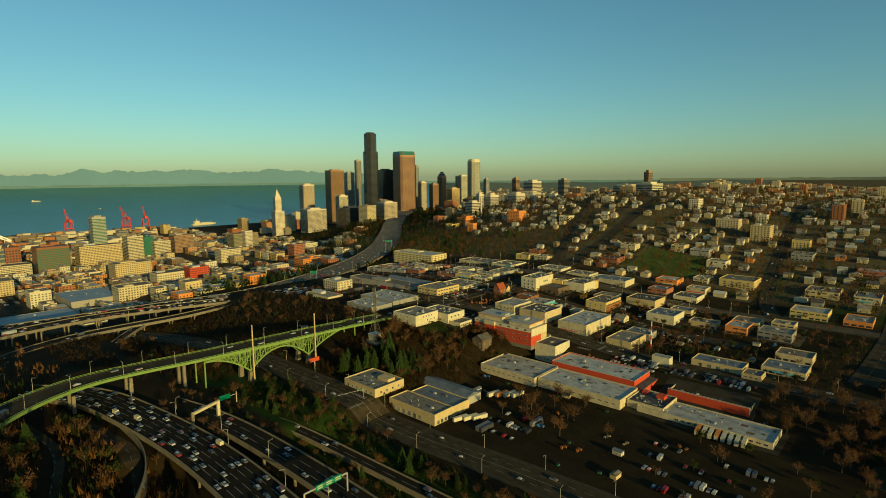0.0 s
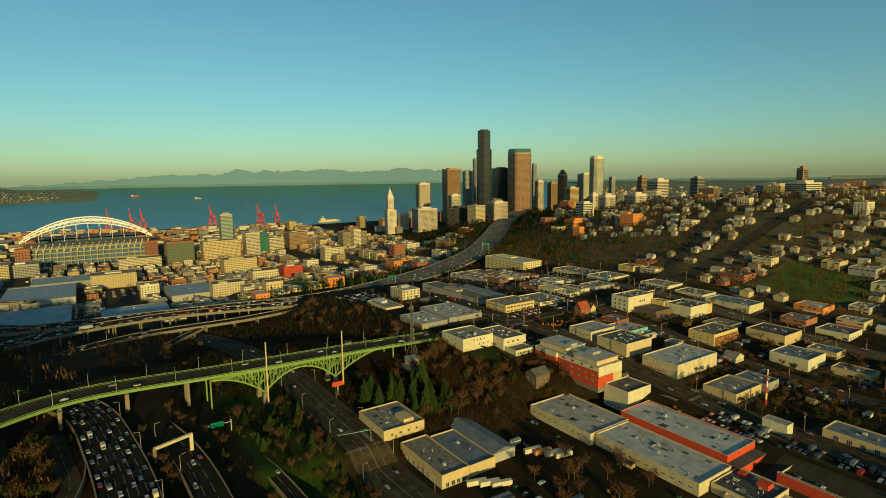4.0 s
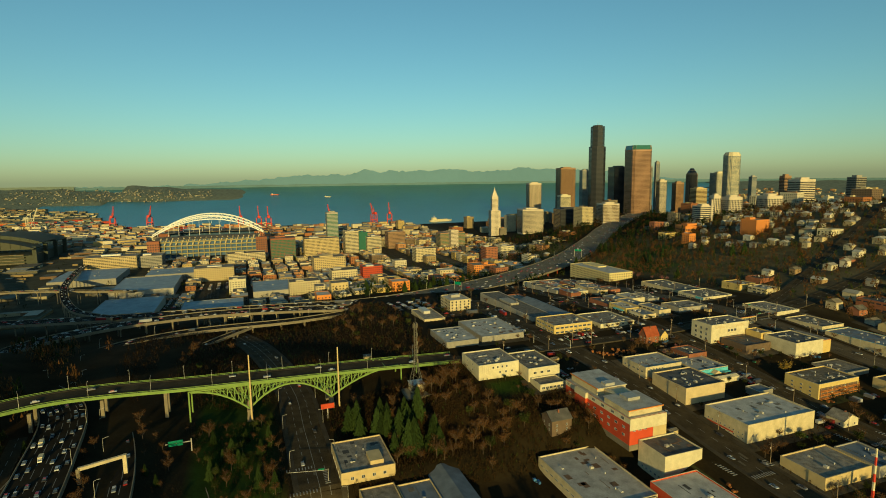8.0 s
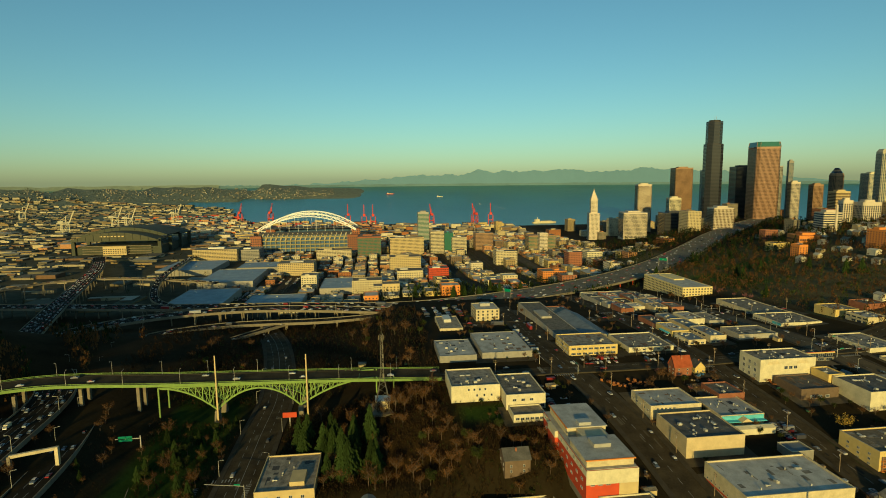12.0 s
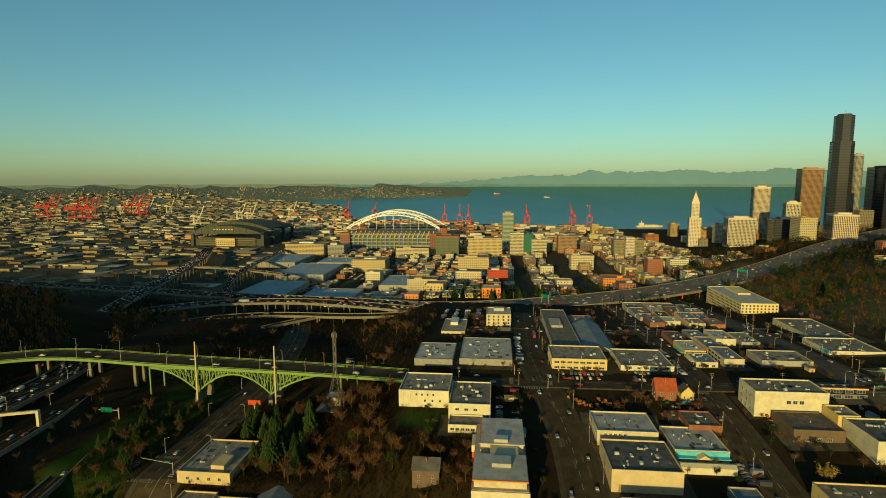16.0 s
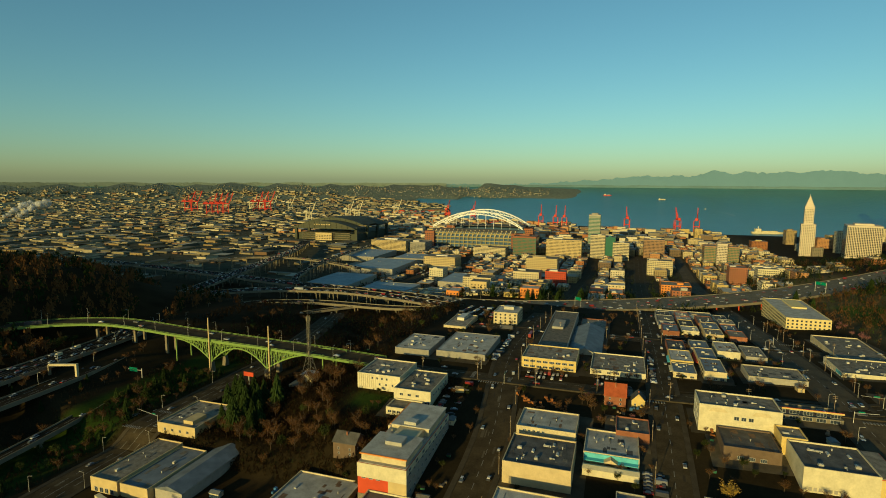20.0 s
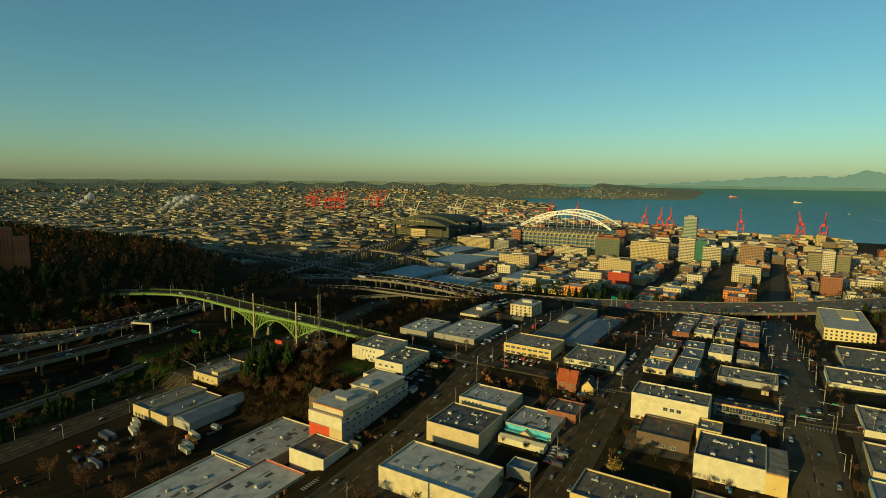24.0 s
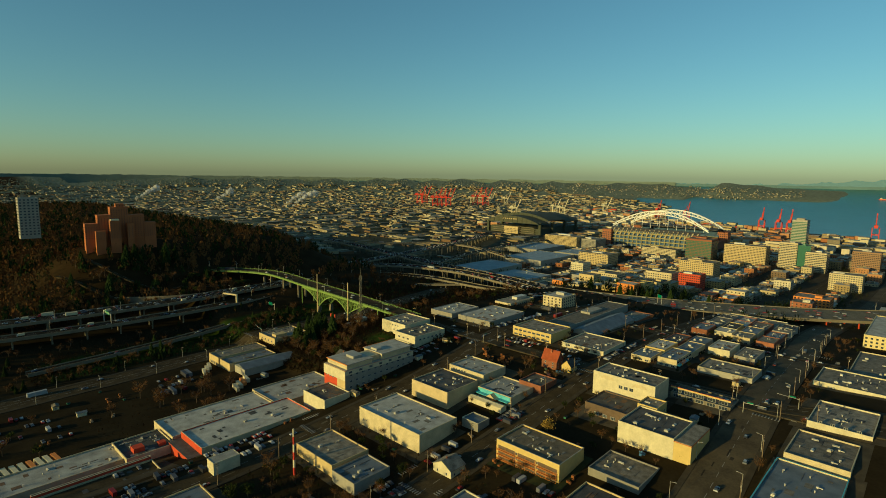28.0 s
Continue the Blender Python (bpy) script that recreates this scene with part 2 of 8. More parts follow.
def build_ground():
    us = axis(-460, 640, 6.0, -4300, 5100, 1.07)
    vs = axis(-500, 900, 6.0, -4600, 4800, 1.07)
    U, V = np.meshgrid(us, vs)
    Z = land(U, V)
    n = len(us)
    idx = np.arange(U.size).reshape(U.shape)
    q = np.stack([idx[:-1, :-1], idx[:-1, 1:], idx[1:, 1:], idx[1:, :-1]], -1).reshape(-1, 4)
    keep = np.hypot(U - CX, V - CY).ravel()[q[:, 0]] < RIM
    q = q[keep]
    me = bpy.data.meshes.new("ground")
    me.vertices.add(U.size)
    me.vertices.foreach_set("co", np.stack([U, V, Z], -1).ravel())
    me.loops.add(q.size)
    me.loops.foreach_set("vertex_index", q.ravel())
    me.polygons.add(len(q))
    me.polygons.foreach_set("loop_start", np.arange(0, q.size, 4))
    me.polygons.foreach_set("loop_total", np.full(len(q), 4))
    me.polygons.foreach_set("use_smooth", np.ones(len(q), bool))
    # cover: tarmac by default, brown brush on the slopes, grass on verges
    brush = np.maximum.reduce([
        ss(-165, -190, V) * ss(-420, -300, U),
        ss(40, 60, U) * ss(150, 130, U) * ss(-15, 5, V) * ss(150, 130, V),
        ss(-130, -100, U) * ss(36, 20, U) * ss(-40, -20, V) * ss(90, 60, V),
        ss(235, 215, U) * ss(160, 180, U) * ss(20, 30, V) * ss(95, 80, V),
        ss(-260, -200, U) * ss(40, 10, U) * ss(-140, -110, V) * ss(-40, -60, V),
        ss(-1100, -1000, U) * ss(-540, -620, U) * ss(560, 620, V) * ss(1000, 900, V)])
    grass = np.maximum.reduce([
        ss(-10, 10, U) * ss(330, 300, U) * ss(-104, -98, V) * ss(-52, -60, V),
        ss(84, 92, U) * ss(112, 104, U) * ss(86, 92, V) * ss(150, 142, V),
        ss(-420, -380, U) * ss(-180, -240, U) * ss(500, 530, V) * ss(640, 600, V),
        0.7 * ss(330, 360, U) * ss(420, 450, V) * ss(520, 480, V) * ss(700, 600, U)])
    town_n = ss(455, 520, V) * ss(-560, -480, U)
    dry = 0.8 * ss(-640, -560, U) * ss(-60, -130, U) * ss(462, 500, V) * ss(740, 640, V)
    lawn = ss(-350, -320, U) * ss(-190, -240, U) * ss(488, 506, V) * ss(575, 545, V) + ss(-400, -370, U) * ss(-300, -330, U) * ss(560, 580, V) * ss(680, 650, V)
    lawn = np.maximum(lawn, 0.8 * ss(96, 112, U) * ss(216, 200, U) * ss(500, 516, V) * ss(622, 606, V))
    # ground blends with distance to a paler tone that holds painted haze
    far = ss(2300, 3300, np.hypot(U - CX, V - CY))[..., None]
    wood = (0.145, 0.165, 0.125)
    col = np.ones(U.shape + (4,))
    # near tone, like brush below, is darkened to stand in for shade
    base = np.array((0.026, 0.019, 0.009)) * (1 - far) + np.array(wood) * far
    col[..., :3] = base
    town = (ss(-300, -380, U) * ss(-330, -230, V) * ss(700, 600, V) * ss(2900, 2500, np.hypot(U - CX, V - CY)))[..., None]
    base = base * (1 - town) + np.array((0.058, 0.047, 0.030)) * town
    yards = (ss(-330, -420, U) * ss(-230, -330, V) * ss(3300, 3000, np.hypot(U - CX, V - CY)))[..., None]
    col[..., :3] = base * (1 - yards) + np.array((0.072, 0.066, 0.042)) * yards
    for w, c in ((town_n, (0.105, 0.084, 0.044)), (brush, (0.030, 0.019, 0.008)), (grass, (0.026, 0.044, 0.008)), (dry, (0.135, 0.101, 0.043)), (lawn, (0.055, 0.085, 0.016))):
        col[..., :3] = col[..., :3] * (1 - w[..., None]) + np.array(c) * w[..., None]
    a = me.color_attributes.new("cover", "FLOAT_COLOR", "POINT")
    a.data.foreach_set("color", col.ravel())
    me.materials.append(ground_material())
    me.update()
    me.validate()
    tagged(new("ground", me), "dark winter ground of tarmac, brown brush and grass", "ground", kind="structure")


build_ground()


def build_sea():
    m = mat("sea water", (0.042, 0.165, 0.16), 0.3, var=0.2, scale=0.003, fine=0.02, spec=0.28)
    n, l = m.node_tree.nodes, m.node_tree.links
    geo = n.new("ShaderNodeNewGeometry")
    wv = n.new("ShaderNodeTexNoise")
    wv.inputs["Scale"].default_value, wv.inputs["Detail"].default_value = 0.05, 6
    l.new(geo.outputs["Position"], wv.inputs["Vector"])
    bp = n.new("ShaderNodeBump")
    bp.inputs["Strength"].default_value, bp.inputs["Distance"].default_value = 0.9, 3.0
    l.new(wv.outputs["Fac"], bp.inputs["Height"])
    l.new(bp.outputs["Normal"], n["Principled BSDF"].inputs["Normal"])
    rs = np.concatenate([[1800, 2300], np.linspace(2700, RIM - 5, 40)])
    an = np.radians(np.linspace(62, 232, 120))
    v, f = [], []
    for r in rs:
        z = SEA + float(bowl(r))
        for a in an:
            v.append((CX + r * math.cos(a), CY + r * math.sin(a), z))
    k = len(an)
    for i in range(len(rs) - 1):
        for j in range(k - 1):
            f.append((i * k + j, (i + 1) * k + j, (i + 1) * k + j + 1, i * k + j + 1))
    ob = put("water", v, f, m, smooth=True)
    tagged(ob, "calm blue green bay water", "water", kind="structure")


build_sea()


def far_ridges():
    """Wooded shores and mountains at the rim."""
    # hill, shore and mountain colours have the distance haze mixed into them
    hill = mat("far wooded hills paled by haze", (0.15, 0.185, 0.155), 1.0, var=0.25, scale=0.004, fine=0.03)
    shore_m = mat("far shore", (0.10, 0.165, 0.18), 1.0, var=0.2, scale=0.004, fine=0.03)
    mount = mat("distant haze-blue mountains", (0.115, 0.205, 0.26), 1.0, var=0.08, scale=0.002, fine=0.02)
    snow = mat("distant snow", (0.75, 0.72, 0.66), 1.0, var=0.08)

    def ridge(name, r, a0, a1, top, m, label, seed, base=60, snow_z=None, rough=8):
        n = int((a1 - a0) * 6)
        v, f, mi = [], [], []
        for i in range(n + 1):
            a = radians(a0 + (a1 - a0) * i / n)
            e = min(1, i / n * 6, (1 - i / n) * 6)
            t = top(math.degrees(a)) + e * (noise.fractal((i * 0.09, seed, 0), 0.9, 2.1, 5) * rough + noise.noise((i * 0.5, seed, 3)) * (9 if snow_z else 2))
            zs = [base, t * 0.5 + base * 0.5, t]
            if snow_z:
                cap = snow_z + noise.noise((i * 0.7, seed, 9)) * 5
                zs = [base, min(cap, t), t]
            for k, z in enumerate(zs):
                d = r + k * 4
                v.append((CX + d * math.cos(a), CY + d * math.sin(a), z))
        for i in range(n):
            for k in range(2):
                f.append((i * 3 + k, i * 3 + 3 + k, i * 3 + 4 + k, i * 3 + 1 + k))
                mi.append(1 if snow_z and k else 0)
        ob = put(name, v, f, [m, snow], mi=mi, smooth=False)
        tagged(ob, label, "hills", kind="structure")

    ridge("backdrop_shore", RIM - 22, 96, 215, lambda a: 134, shore_m, "low wooded far shore in haze blue", 2, 90, rough=4)
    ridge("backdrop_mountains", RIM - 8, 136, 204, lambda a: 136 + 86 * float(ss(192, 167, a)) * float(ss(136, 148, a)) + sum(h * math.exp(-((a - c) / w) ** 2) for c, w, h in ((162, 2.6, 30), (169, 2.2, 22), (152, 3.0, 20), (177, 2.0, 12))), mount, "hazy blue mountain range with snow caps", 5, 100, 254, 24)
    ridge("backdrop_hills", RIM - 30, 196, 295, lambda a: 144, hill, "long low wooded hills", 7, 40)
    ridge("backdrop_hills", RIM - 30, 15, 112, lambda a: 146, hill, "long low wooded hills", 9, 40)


far_ridges()


# ---- roads ----
def smooth_line(pts, step=5.0):
    """A smooth line through a few points (x, y, z or None for the ground)."""
    P_ = [Vector((p[0], p[1], 0 if p[2] is None else p[2])) for p in pts]
    out = []
    for i in range(len(P_) - 1):
        a, b = P_[max(0, i - 1)], P_[i]
        c, d = P_[i + 1], P_[min(len(P_) - 1, i + 2)]
        n = max(2, int((c - b).length / step))
        for k in range(n):
            t = k / n
            out.append(0.5 * ((2 * b) + (c - a) * t + (2 * a - 5 * b + 4 * c - d) * t * t + (3 * b - a - 3 * c + d) * t ** 3))
    out.append(P_[-1])
    if pts[0][2] is None:
        for p in out:
            p.z = H(p.x, p.y)
    else:
        for p in out:
            p.z += lift(p.x)
    return out


def sides(line):
    res = []
    for i, p in enumerate(line):
        d = line[min(i + 1, len(line) - 1)] - line[max(i - 1, 0)]
        d.z = 0
        d.normalize()
        res.append(Vector((d.y, -d.x, 0)))
    return res


def strip(g, line, o0, o1, z0, z1, mi=0, skip=None):
    """A solid band along a line between two sideways offsets and two heights."""
    sd = sides(line)
    b = len(g.v)
    for p, s in zip(line, sd):
        for o, z in ((o0, z0), (o1, z0), (o1, z1), (o0, z1)):
            g.v.append((p.x + s.x * o, p.y + s.y * o, p.z + z))
    for i in range(len(line) - 1):
        if skip and skip(i):
            continue
        for k in range(4):
            j = (k + 1) % 4
            g.f.append((b + i * 4 + k, b + i * 4 + 4 + k, b + i * 4 + 4 + j, b + i * 4 + j))
            g.m.append(mi)
    return g


def street(pts, width, label, walks=True, lines=1, lift=0.22, surface=None):
    line = smooth_line(pts)
    road = strip(Geo(), line, -width / 2, width / 2, -1.5, lift).put("road", surface or ASPHALT)
    tagged(road, label, "road", kind="structure")
    if walks:
        g = Geo()
        for s in (-1, 1):
            a, b = sorted((s * (width / 2 + 0.05), s * (width / 2 + 3.0)))
            strip(g, line, a, b, -1.5, lift + 0.15)
        tagged(g.put("pavement", PAVE), "grey concrete pavements with raised kerbs", "pavement", kind="structure")
    g = Geo()
    for o in ([0] if lines == 1 else [-width / 4, 0, width / 4]):
        strip(g, line, o - 0.12, o + 0.12, lift, lift + 0.02, skip=(lambda i: i % 2) if o or lines == 1 else None)
    tagged(g.put("road_marking", PAINT), "worn white lane lines", "road marking", kind="structure")
    return line


def viaduct(name, pts, width, label, depth=2.0, piers=30.0, parapet=1.0, deck=FREEWAY, side=CONCRETE, lanes=4, pier_m=None):
    line = smooth_line(pts)
    th = empty(name, line[0].x, line[0].y, H(line[0].x, line[0].y), label, "road", kind="structure")
    inv = th.matrix_world.inverted()

    def add(g, nm, m):
        o = g.put(nm, m, th)
        o.matrix_parent_inverse = inv
        return o

    add(strip(Geo(), line, -width / 2, width / 2, -depth, 0), "girder", side)
    add(strip(Geo(), line, -width / 2 + 0.5, width / 2 - 0.5, 0.0, 0.06), "carriageway", deck)
    for s in (-1, 1):
        a, b = sorted((s * width / 2, s * (width / 2 - 0.45)))
        add(strip(Geo(), line, a, b, 0, parapet), "parapet", side)
    g = Geo()
    for k in range(1, lanes):
        o = -width / 2 + 1 + (width - 2) * k / lanes
        strip(g, line, o - 0.12, o + 0.12, 0.06, 0.08, skip=lambda i: i % 3 == 0)
    add(g, "road_marking", PAINT)
    run = 0.0
    sd = sides(line)
    for i in range(1, len(line)):
        run += (line[i] - line[i - 1]).length
        if run > piers:
            run = 0
            p, s = line[i], sd[i]
            zg = H(p.x, p.y)
            if p.z - depth - zg > 2.5:
                g = Geo()
                for o in (-width * 0.27, width * 0.27):
                    g.cyl(p.x + s.x * o, p.y + s.y * o, zg - 1, p.z - depth - 1.4, 0.8)
                g.bar((p.x - s.x * width * 0.42, p.y - s.y * width * 0.42, p.z - depth - 0.7), (p.x + s.x * width * 0.42, p.y + s.y * width * 0.42, p.z - depth - 0.7), 1.5)
                add(g, "pier", pier_m if pier_m and p.y > 230 else side)
    return line


DUSTY = mat("dusty dug-up tarmac", (0.078, 0.060, 0.034), 0.95, var=0.6, scale=0.09, fine=0.9)
LINES = {}
LINES["dearborn"] = street([(560, -20, None), (420, -22, None), (294, -27, None), (200, -34, None), (84, -36, None), (0, -38, None), (-120, -60, None), (-230, -95, None), (-340, -120, None), (-600, -130, None), (-900, -135, None)], 21, "broad dark street in the valley below the bridge", lines=3)
LINES["king"] = street([(620, 205, None), (400, 196, None), (250, 190, None), (122, 190, None), (0, 176, None), (-100, 176, None), (-190, 178, None)], 17, "dark street between low shops", lines=1)
LINES["weller"] = street([(330, 285, None), (200, 286, None), (110, 287, None), (0, 287, None), (-130, 287, None), (-260, 287, None)], 15, "dark street between low shops", lines=1)
LINES["jackson"] = street([(420, 404, None), (300, 402, None), (150, 397, None), (0, 391, None), (-120, 386, None), (-220, 381, None), (-400, 384, None), (-700, 390, None), (-1100, 395, None)], 22, "wide main street with tram works and long shadows", lines=1, surface=DUSTY)
LINES["twelfth"] = street([(41, 78, None), (41, 180, None), (40, 290, None), (38, 391, None), (30, 520, None), (20, 700, None), (10, 900, None)], 15, "dark avenue leading off the bridge", lines=1)
LINES["tenth"] = street([(-95, 120, None), (-95, 287, None), (-95, 386, None), (-100, 470, None)], 11, "dark cross street", lines=1)
LINES["boren"] = street([(330, 404, None), (299, 508, None), (270, 800, None), (235, 1400, None)], 10, "dark avenue climbing between apartment blocks", lines=1)
LINES["yesler"] = street([(38, 391, None), (-40, 600, None), (-190, 974, None), (-420, 1350, None)], 11, "dark boulevard climbing the hill", lines=1)
LINES["fourteenth"] = street([(420, 240, None), (430, 400, None), (430, 600, None), (435, 900, None)], 13, "dark avenue between houses", lines=1)
LINES["king_west"] = street([(-330, 190, None), (-600, 195, None), (-1000, 200, None)], 17, "long straight street between brick blocks", lines=1)
LINES["weller_west"] = street([(-330, 290, None), (-600, 294, None), (-1050, 300, None)], 15, "long straight street between brick blocks", lines=1)

# the freeway on its embankment and viaducts
LINES["i5"] = viaduct("freeway", [(p[0], p[1], p[2] - lift(p[0])) for p in FREEWAY_LINE], 56, "broad concrete freeway on red columns with morning traffic", lanes=12, depth=2.2, piers=30, deck=FREEWAY_PALE, pier_m=RED)
LINES["i5s"] = viaduct("freeway", [(-252, 60, 20.0), (-276, -40, 18.6), (-300, -140, 16.0), (-330, -260, 12.5), (-380, -420, 8.4), (-470, -800, 2.0)], 28, "concrete freeway viaduct running south past the hill", lanes=6, piers=34)
LINES["ramp_a"] = viaduct("slip_road", [(-226, 50, 19.8), (-249, -30, 20.1), (-260, -120, 20.3), (-238, -216, 19.9), (-182, -276, 19.9), (-105, -272, 20.6), (-40, -222, 23.4), (30, -182, 26.7), (110, -168, 27.3), (200, -163, 25.8), (320, -172, 23.6), (480, -196, 21.4)], 25, "curved concrete slip road full of cars", lanes=6, piers=26)
LINES["ramp_b"] = viaduct("slip_road", [(-206, 50, 19.3), (-206, -20, 15.4), (-198, -130, 16.2), (-150, -198, 17.4), (-62, -186, 18.8), (40, -152, 20.6), (130, -133, 20.8), (240, -130, 19.1), (330, -137, 18.0), (480, -160, 16.4)], 16, "curved concrete slip road beside the grass bank", lanes=3, piers=26)
LINES["ramp_e"] = viaduct("slip_road", [(-210, -60, 14.4), (-130, -120, 12.6), (-40, -132, 12.1), (34, -126, 12.7), (100, -106, 9.5), (150, -93, 7.1), (230, -86, 2.7), (330, -80, -1.0)], 9, "narrow curving slip road under the bridge", lanes=2, piers=30)
LINES["ramp_c"] = viaduct("slip_road", [(-60, -262, 20.0), (-138, -306, 17.2), (-319, -378, 11.3), (-586, -474, 7.0), (-807, -552, 6.9), (-1000, -640, 7.3)], 25, "wide dark viaduct leading to the stadiums", lanes=6, piers=32)
LINES["ramp_d"] = viaduct("slip_road", [(-300, -215, 17.0), (-420, -290, 9.1), (-640, -360, 7.0), (-900, -400, 7.5), (-1040, -410, 6.0)], 11, "sunlit concrete slip road to the stadium", lanes=2, piers=30)
LINES["spokane"] = viaduct("elevated_road", [(-560, -240, 6), (-640, -420, 6), (-620, -540, 6), (-520, -600, 6), (-400, -720, 6)], 11, "looping elevated road", lanes=2, piers=30)


LINES["loop_a"] = street([(60, -196, None), (100, -190, None), (136, -187, None), (178, -199, None), (205, -216, None), (232, -242, None), (262, -290, None)], 9, "narrow curved road below a retaining wall", walks=False)
LINES["loop_b"] = street([(60, -222, None), (104, -216, None), (150, -224, None), (188, -242, None), (214, -266, None), (236, -300, None)], 8, "narrow hillside road between trees", walks=False)
wall_line = smooth_line([(92, -179.5, 26.5), (136, -181.0, 26.5), (170, -190, 26.0), (200, -207, 25.5), (222, -226, 25.0)])
tagged(strip(Geo(), wall_line, -0.3, 0.3, -9, 0.4).put("retaining_wall", CONCRETE), "pale concrete retaining wall beside the slip road", "wall", kind="structure")


# ---- buildings ----
RZ = {"N": 0.0, "E": -90.0, "S": 180.0, "W": 90.0}
shared = {}
RECTS = []                           # ground already built on


BROWNW = mat("dark brown wall", (0.13, 0.09, 0.06), 0.9)
PATCH = mat("rust stained roof patches", (0.16, 0.10, 0.06), 0.9, var=0.5, scale=0.5)


def window_mesh(w, h, mullion):
    key = ("window", round(w, 1), round(h, 1), mullion)
    if key not in shared:
        g = Geo()
        t, n = 0.12, mullion + 1
        xs = [-w / 2]
        for k in range(n):
            xs += [-w / 2 + w * k / n + (t if k == 0 else t / 2), -w / 2 + w * (k + 1) / n - (t if k == n - 1 else t / 2)]
        xs.append(w / 2)
        zs = [0, t, h - t, h]
        g.v = [(x, 0.10, z) for x in xs for z in zs]
        for i in range(len(xs) - 1):
            for j in range(3):
                q = (i * 4 + j, i * 4 + j + 1, i * 4 + j + 5, i * 4 + j + 4)
                if j == 1 and i % 2 == 1:
                    b = len(g.v)
                    g.v += [(g.v[k][0], 0.02, g.v[k][2]) for k in q]
                    g.f += [(q[k], q[(k + 1) % 4], b + (k + 1) % 4, b + k) for k in range(4)] + [(b, b + 1, b + 2, b + 3)]
                    g.m += [0] * 4 + [1]
                else:
                    g.f.append(q)
                    g.m.append(0)
        e = (len(xs) - 1) * 4
        b = len(g.v)
        g.v += [(-w / 2, 0, 0), (-w / 2, 0, h), (w / 2, 0, h), (w / 2, 0, 0)]
        o = (0, 3, e + 3, e)
        g.f += [(o[(k + 1) % 4], o[k], b + k, b + (k + 1) % 4) for k in range(4)]
        g.m += [0] * 4
        me = put("window", g.v, g.f, [FRAME, GLASS], mi=g.m)
        shared[key] = me.data
        bpy.data.objects.remove(me)
    return shared[key]


def unit_mesh(kind):
    key = ("unit", kind)
    if key not in shared:
        g = Geo()
        if kind == 0:
            g.box(-1.1, -0.8, 0, 1.1, 0.8, 1.1).cyl(0, 0, 1.1, 1.3, 0.6, n=10).box(-1.2, -0.9, 0, 1.2, 0.9, 0.12)
        elif kind == 1:
            g.cyl(0, 0, 0, 0.9, 0.28, n=8).cyl(0, 0, 0.9, 1.15, 0.5, 0.2, n=8)
        elif kind == 2:
            g.box(-1.6, -0.7, 0, 1.6, 0.7, 0.35).gable(-1.6, -0.7, 1.6, 0.7, 0.35, 0.7)
        else:
            g.box(-0.45, -0.45, 0, 0.45, 0.45, 0.8).box(0.45, -0.2, 0.1, 2.2, 0.2, 0.5)
        me = g.put("roof_unit", METAL)
        shared[key] = me.data
        bpy.data.objects.remove(me)
    return shared[key]


def on_wall(th, me, name, side, hx, hy, a, z, lift=0.0):
    ob = new(name, me)
    ob.parent = th
    x, y = {"N": (-a, hy + lift), "S": (a, -hy - lift), "E": (hx + lift, a), "W": (-hx - lift, -a)}[side]
    ob.matrix_basis = pose(x, y, z, 0, 0, RZ[side])
    return ob


def shop_front(th, hx, hy, h, q):
    """Rows of panes on the street sides and a sloping canvas awning."""
    g = Geo()
    n = max(2, int(hx / 2.6))
    for z, hh in ((0.6, 2.0), (h - 2.4, 1.3))[:2 if h > 6.5 else 1]:
        for s_ in (-1, 1):
            y = s_ * (hy + 0.05)
            for k in range(n):
                if q.random() < 0.2:
                    continue
                a = -hx + 2 * hx * (k + 0.5) / n
                e = hx / n * 0.72
                b = len(g.v)
                p = [(a - e, y, z), (a + e, y, z), (a + e, y, z + hh), (a - e, y, z + hh)]
                g.v += p if s_ < 0 else p[::-1]
                g.f.append((b, b + 1, b + 2, b + 3))
                g.m.append(0)
    tagged(g.put("glazing", GLASS, th), kind="stuff")
    s_ = q.choice((-1, 1))
    a0, a1 = -hx * q.uniform(0.3, 0.95), hx * q.uniform(0.3, 0.95)
    lo = [(a0, s_ * hy, 2.7), (a1, s_ * hy, 2.7), (a1, s_ * (hy + 1.8), 2.5), (a0, s_ * (hy + 1.8), 2.5)]
    hi = [(a0, s_ * hy, 3.5), (a1, s_ * hy, 3.5), (a1, s_ * (hy + 1.8), 2.75), (a0, s_ * (hy + 1.8), 2.75)]
    Geo().hull(lo if s_ < 0 else lo[::-1], hi if s_ < 0 else hi[::-1]).put("awning", q.choice((RED, TEAL, WHITE, YELLOW, BROWNW, ORANGE)), th, "canvas awning over the shop front")


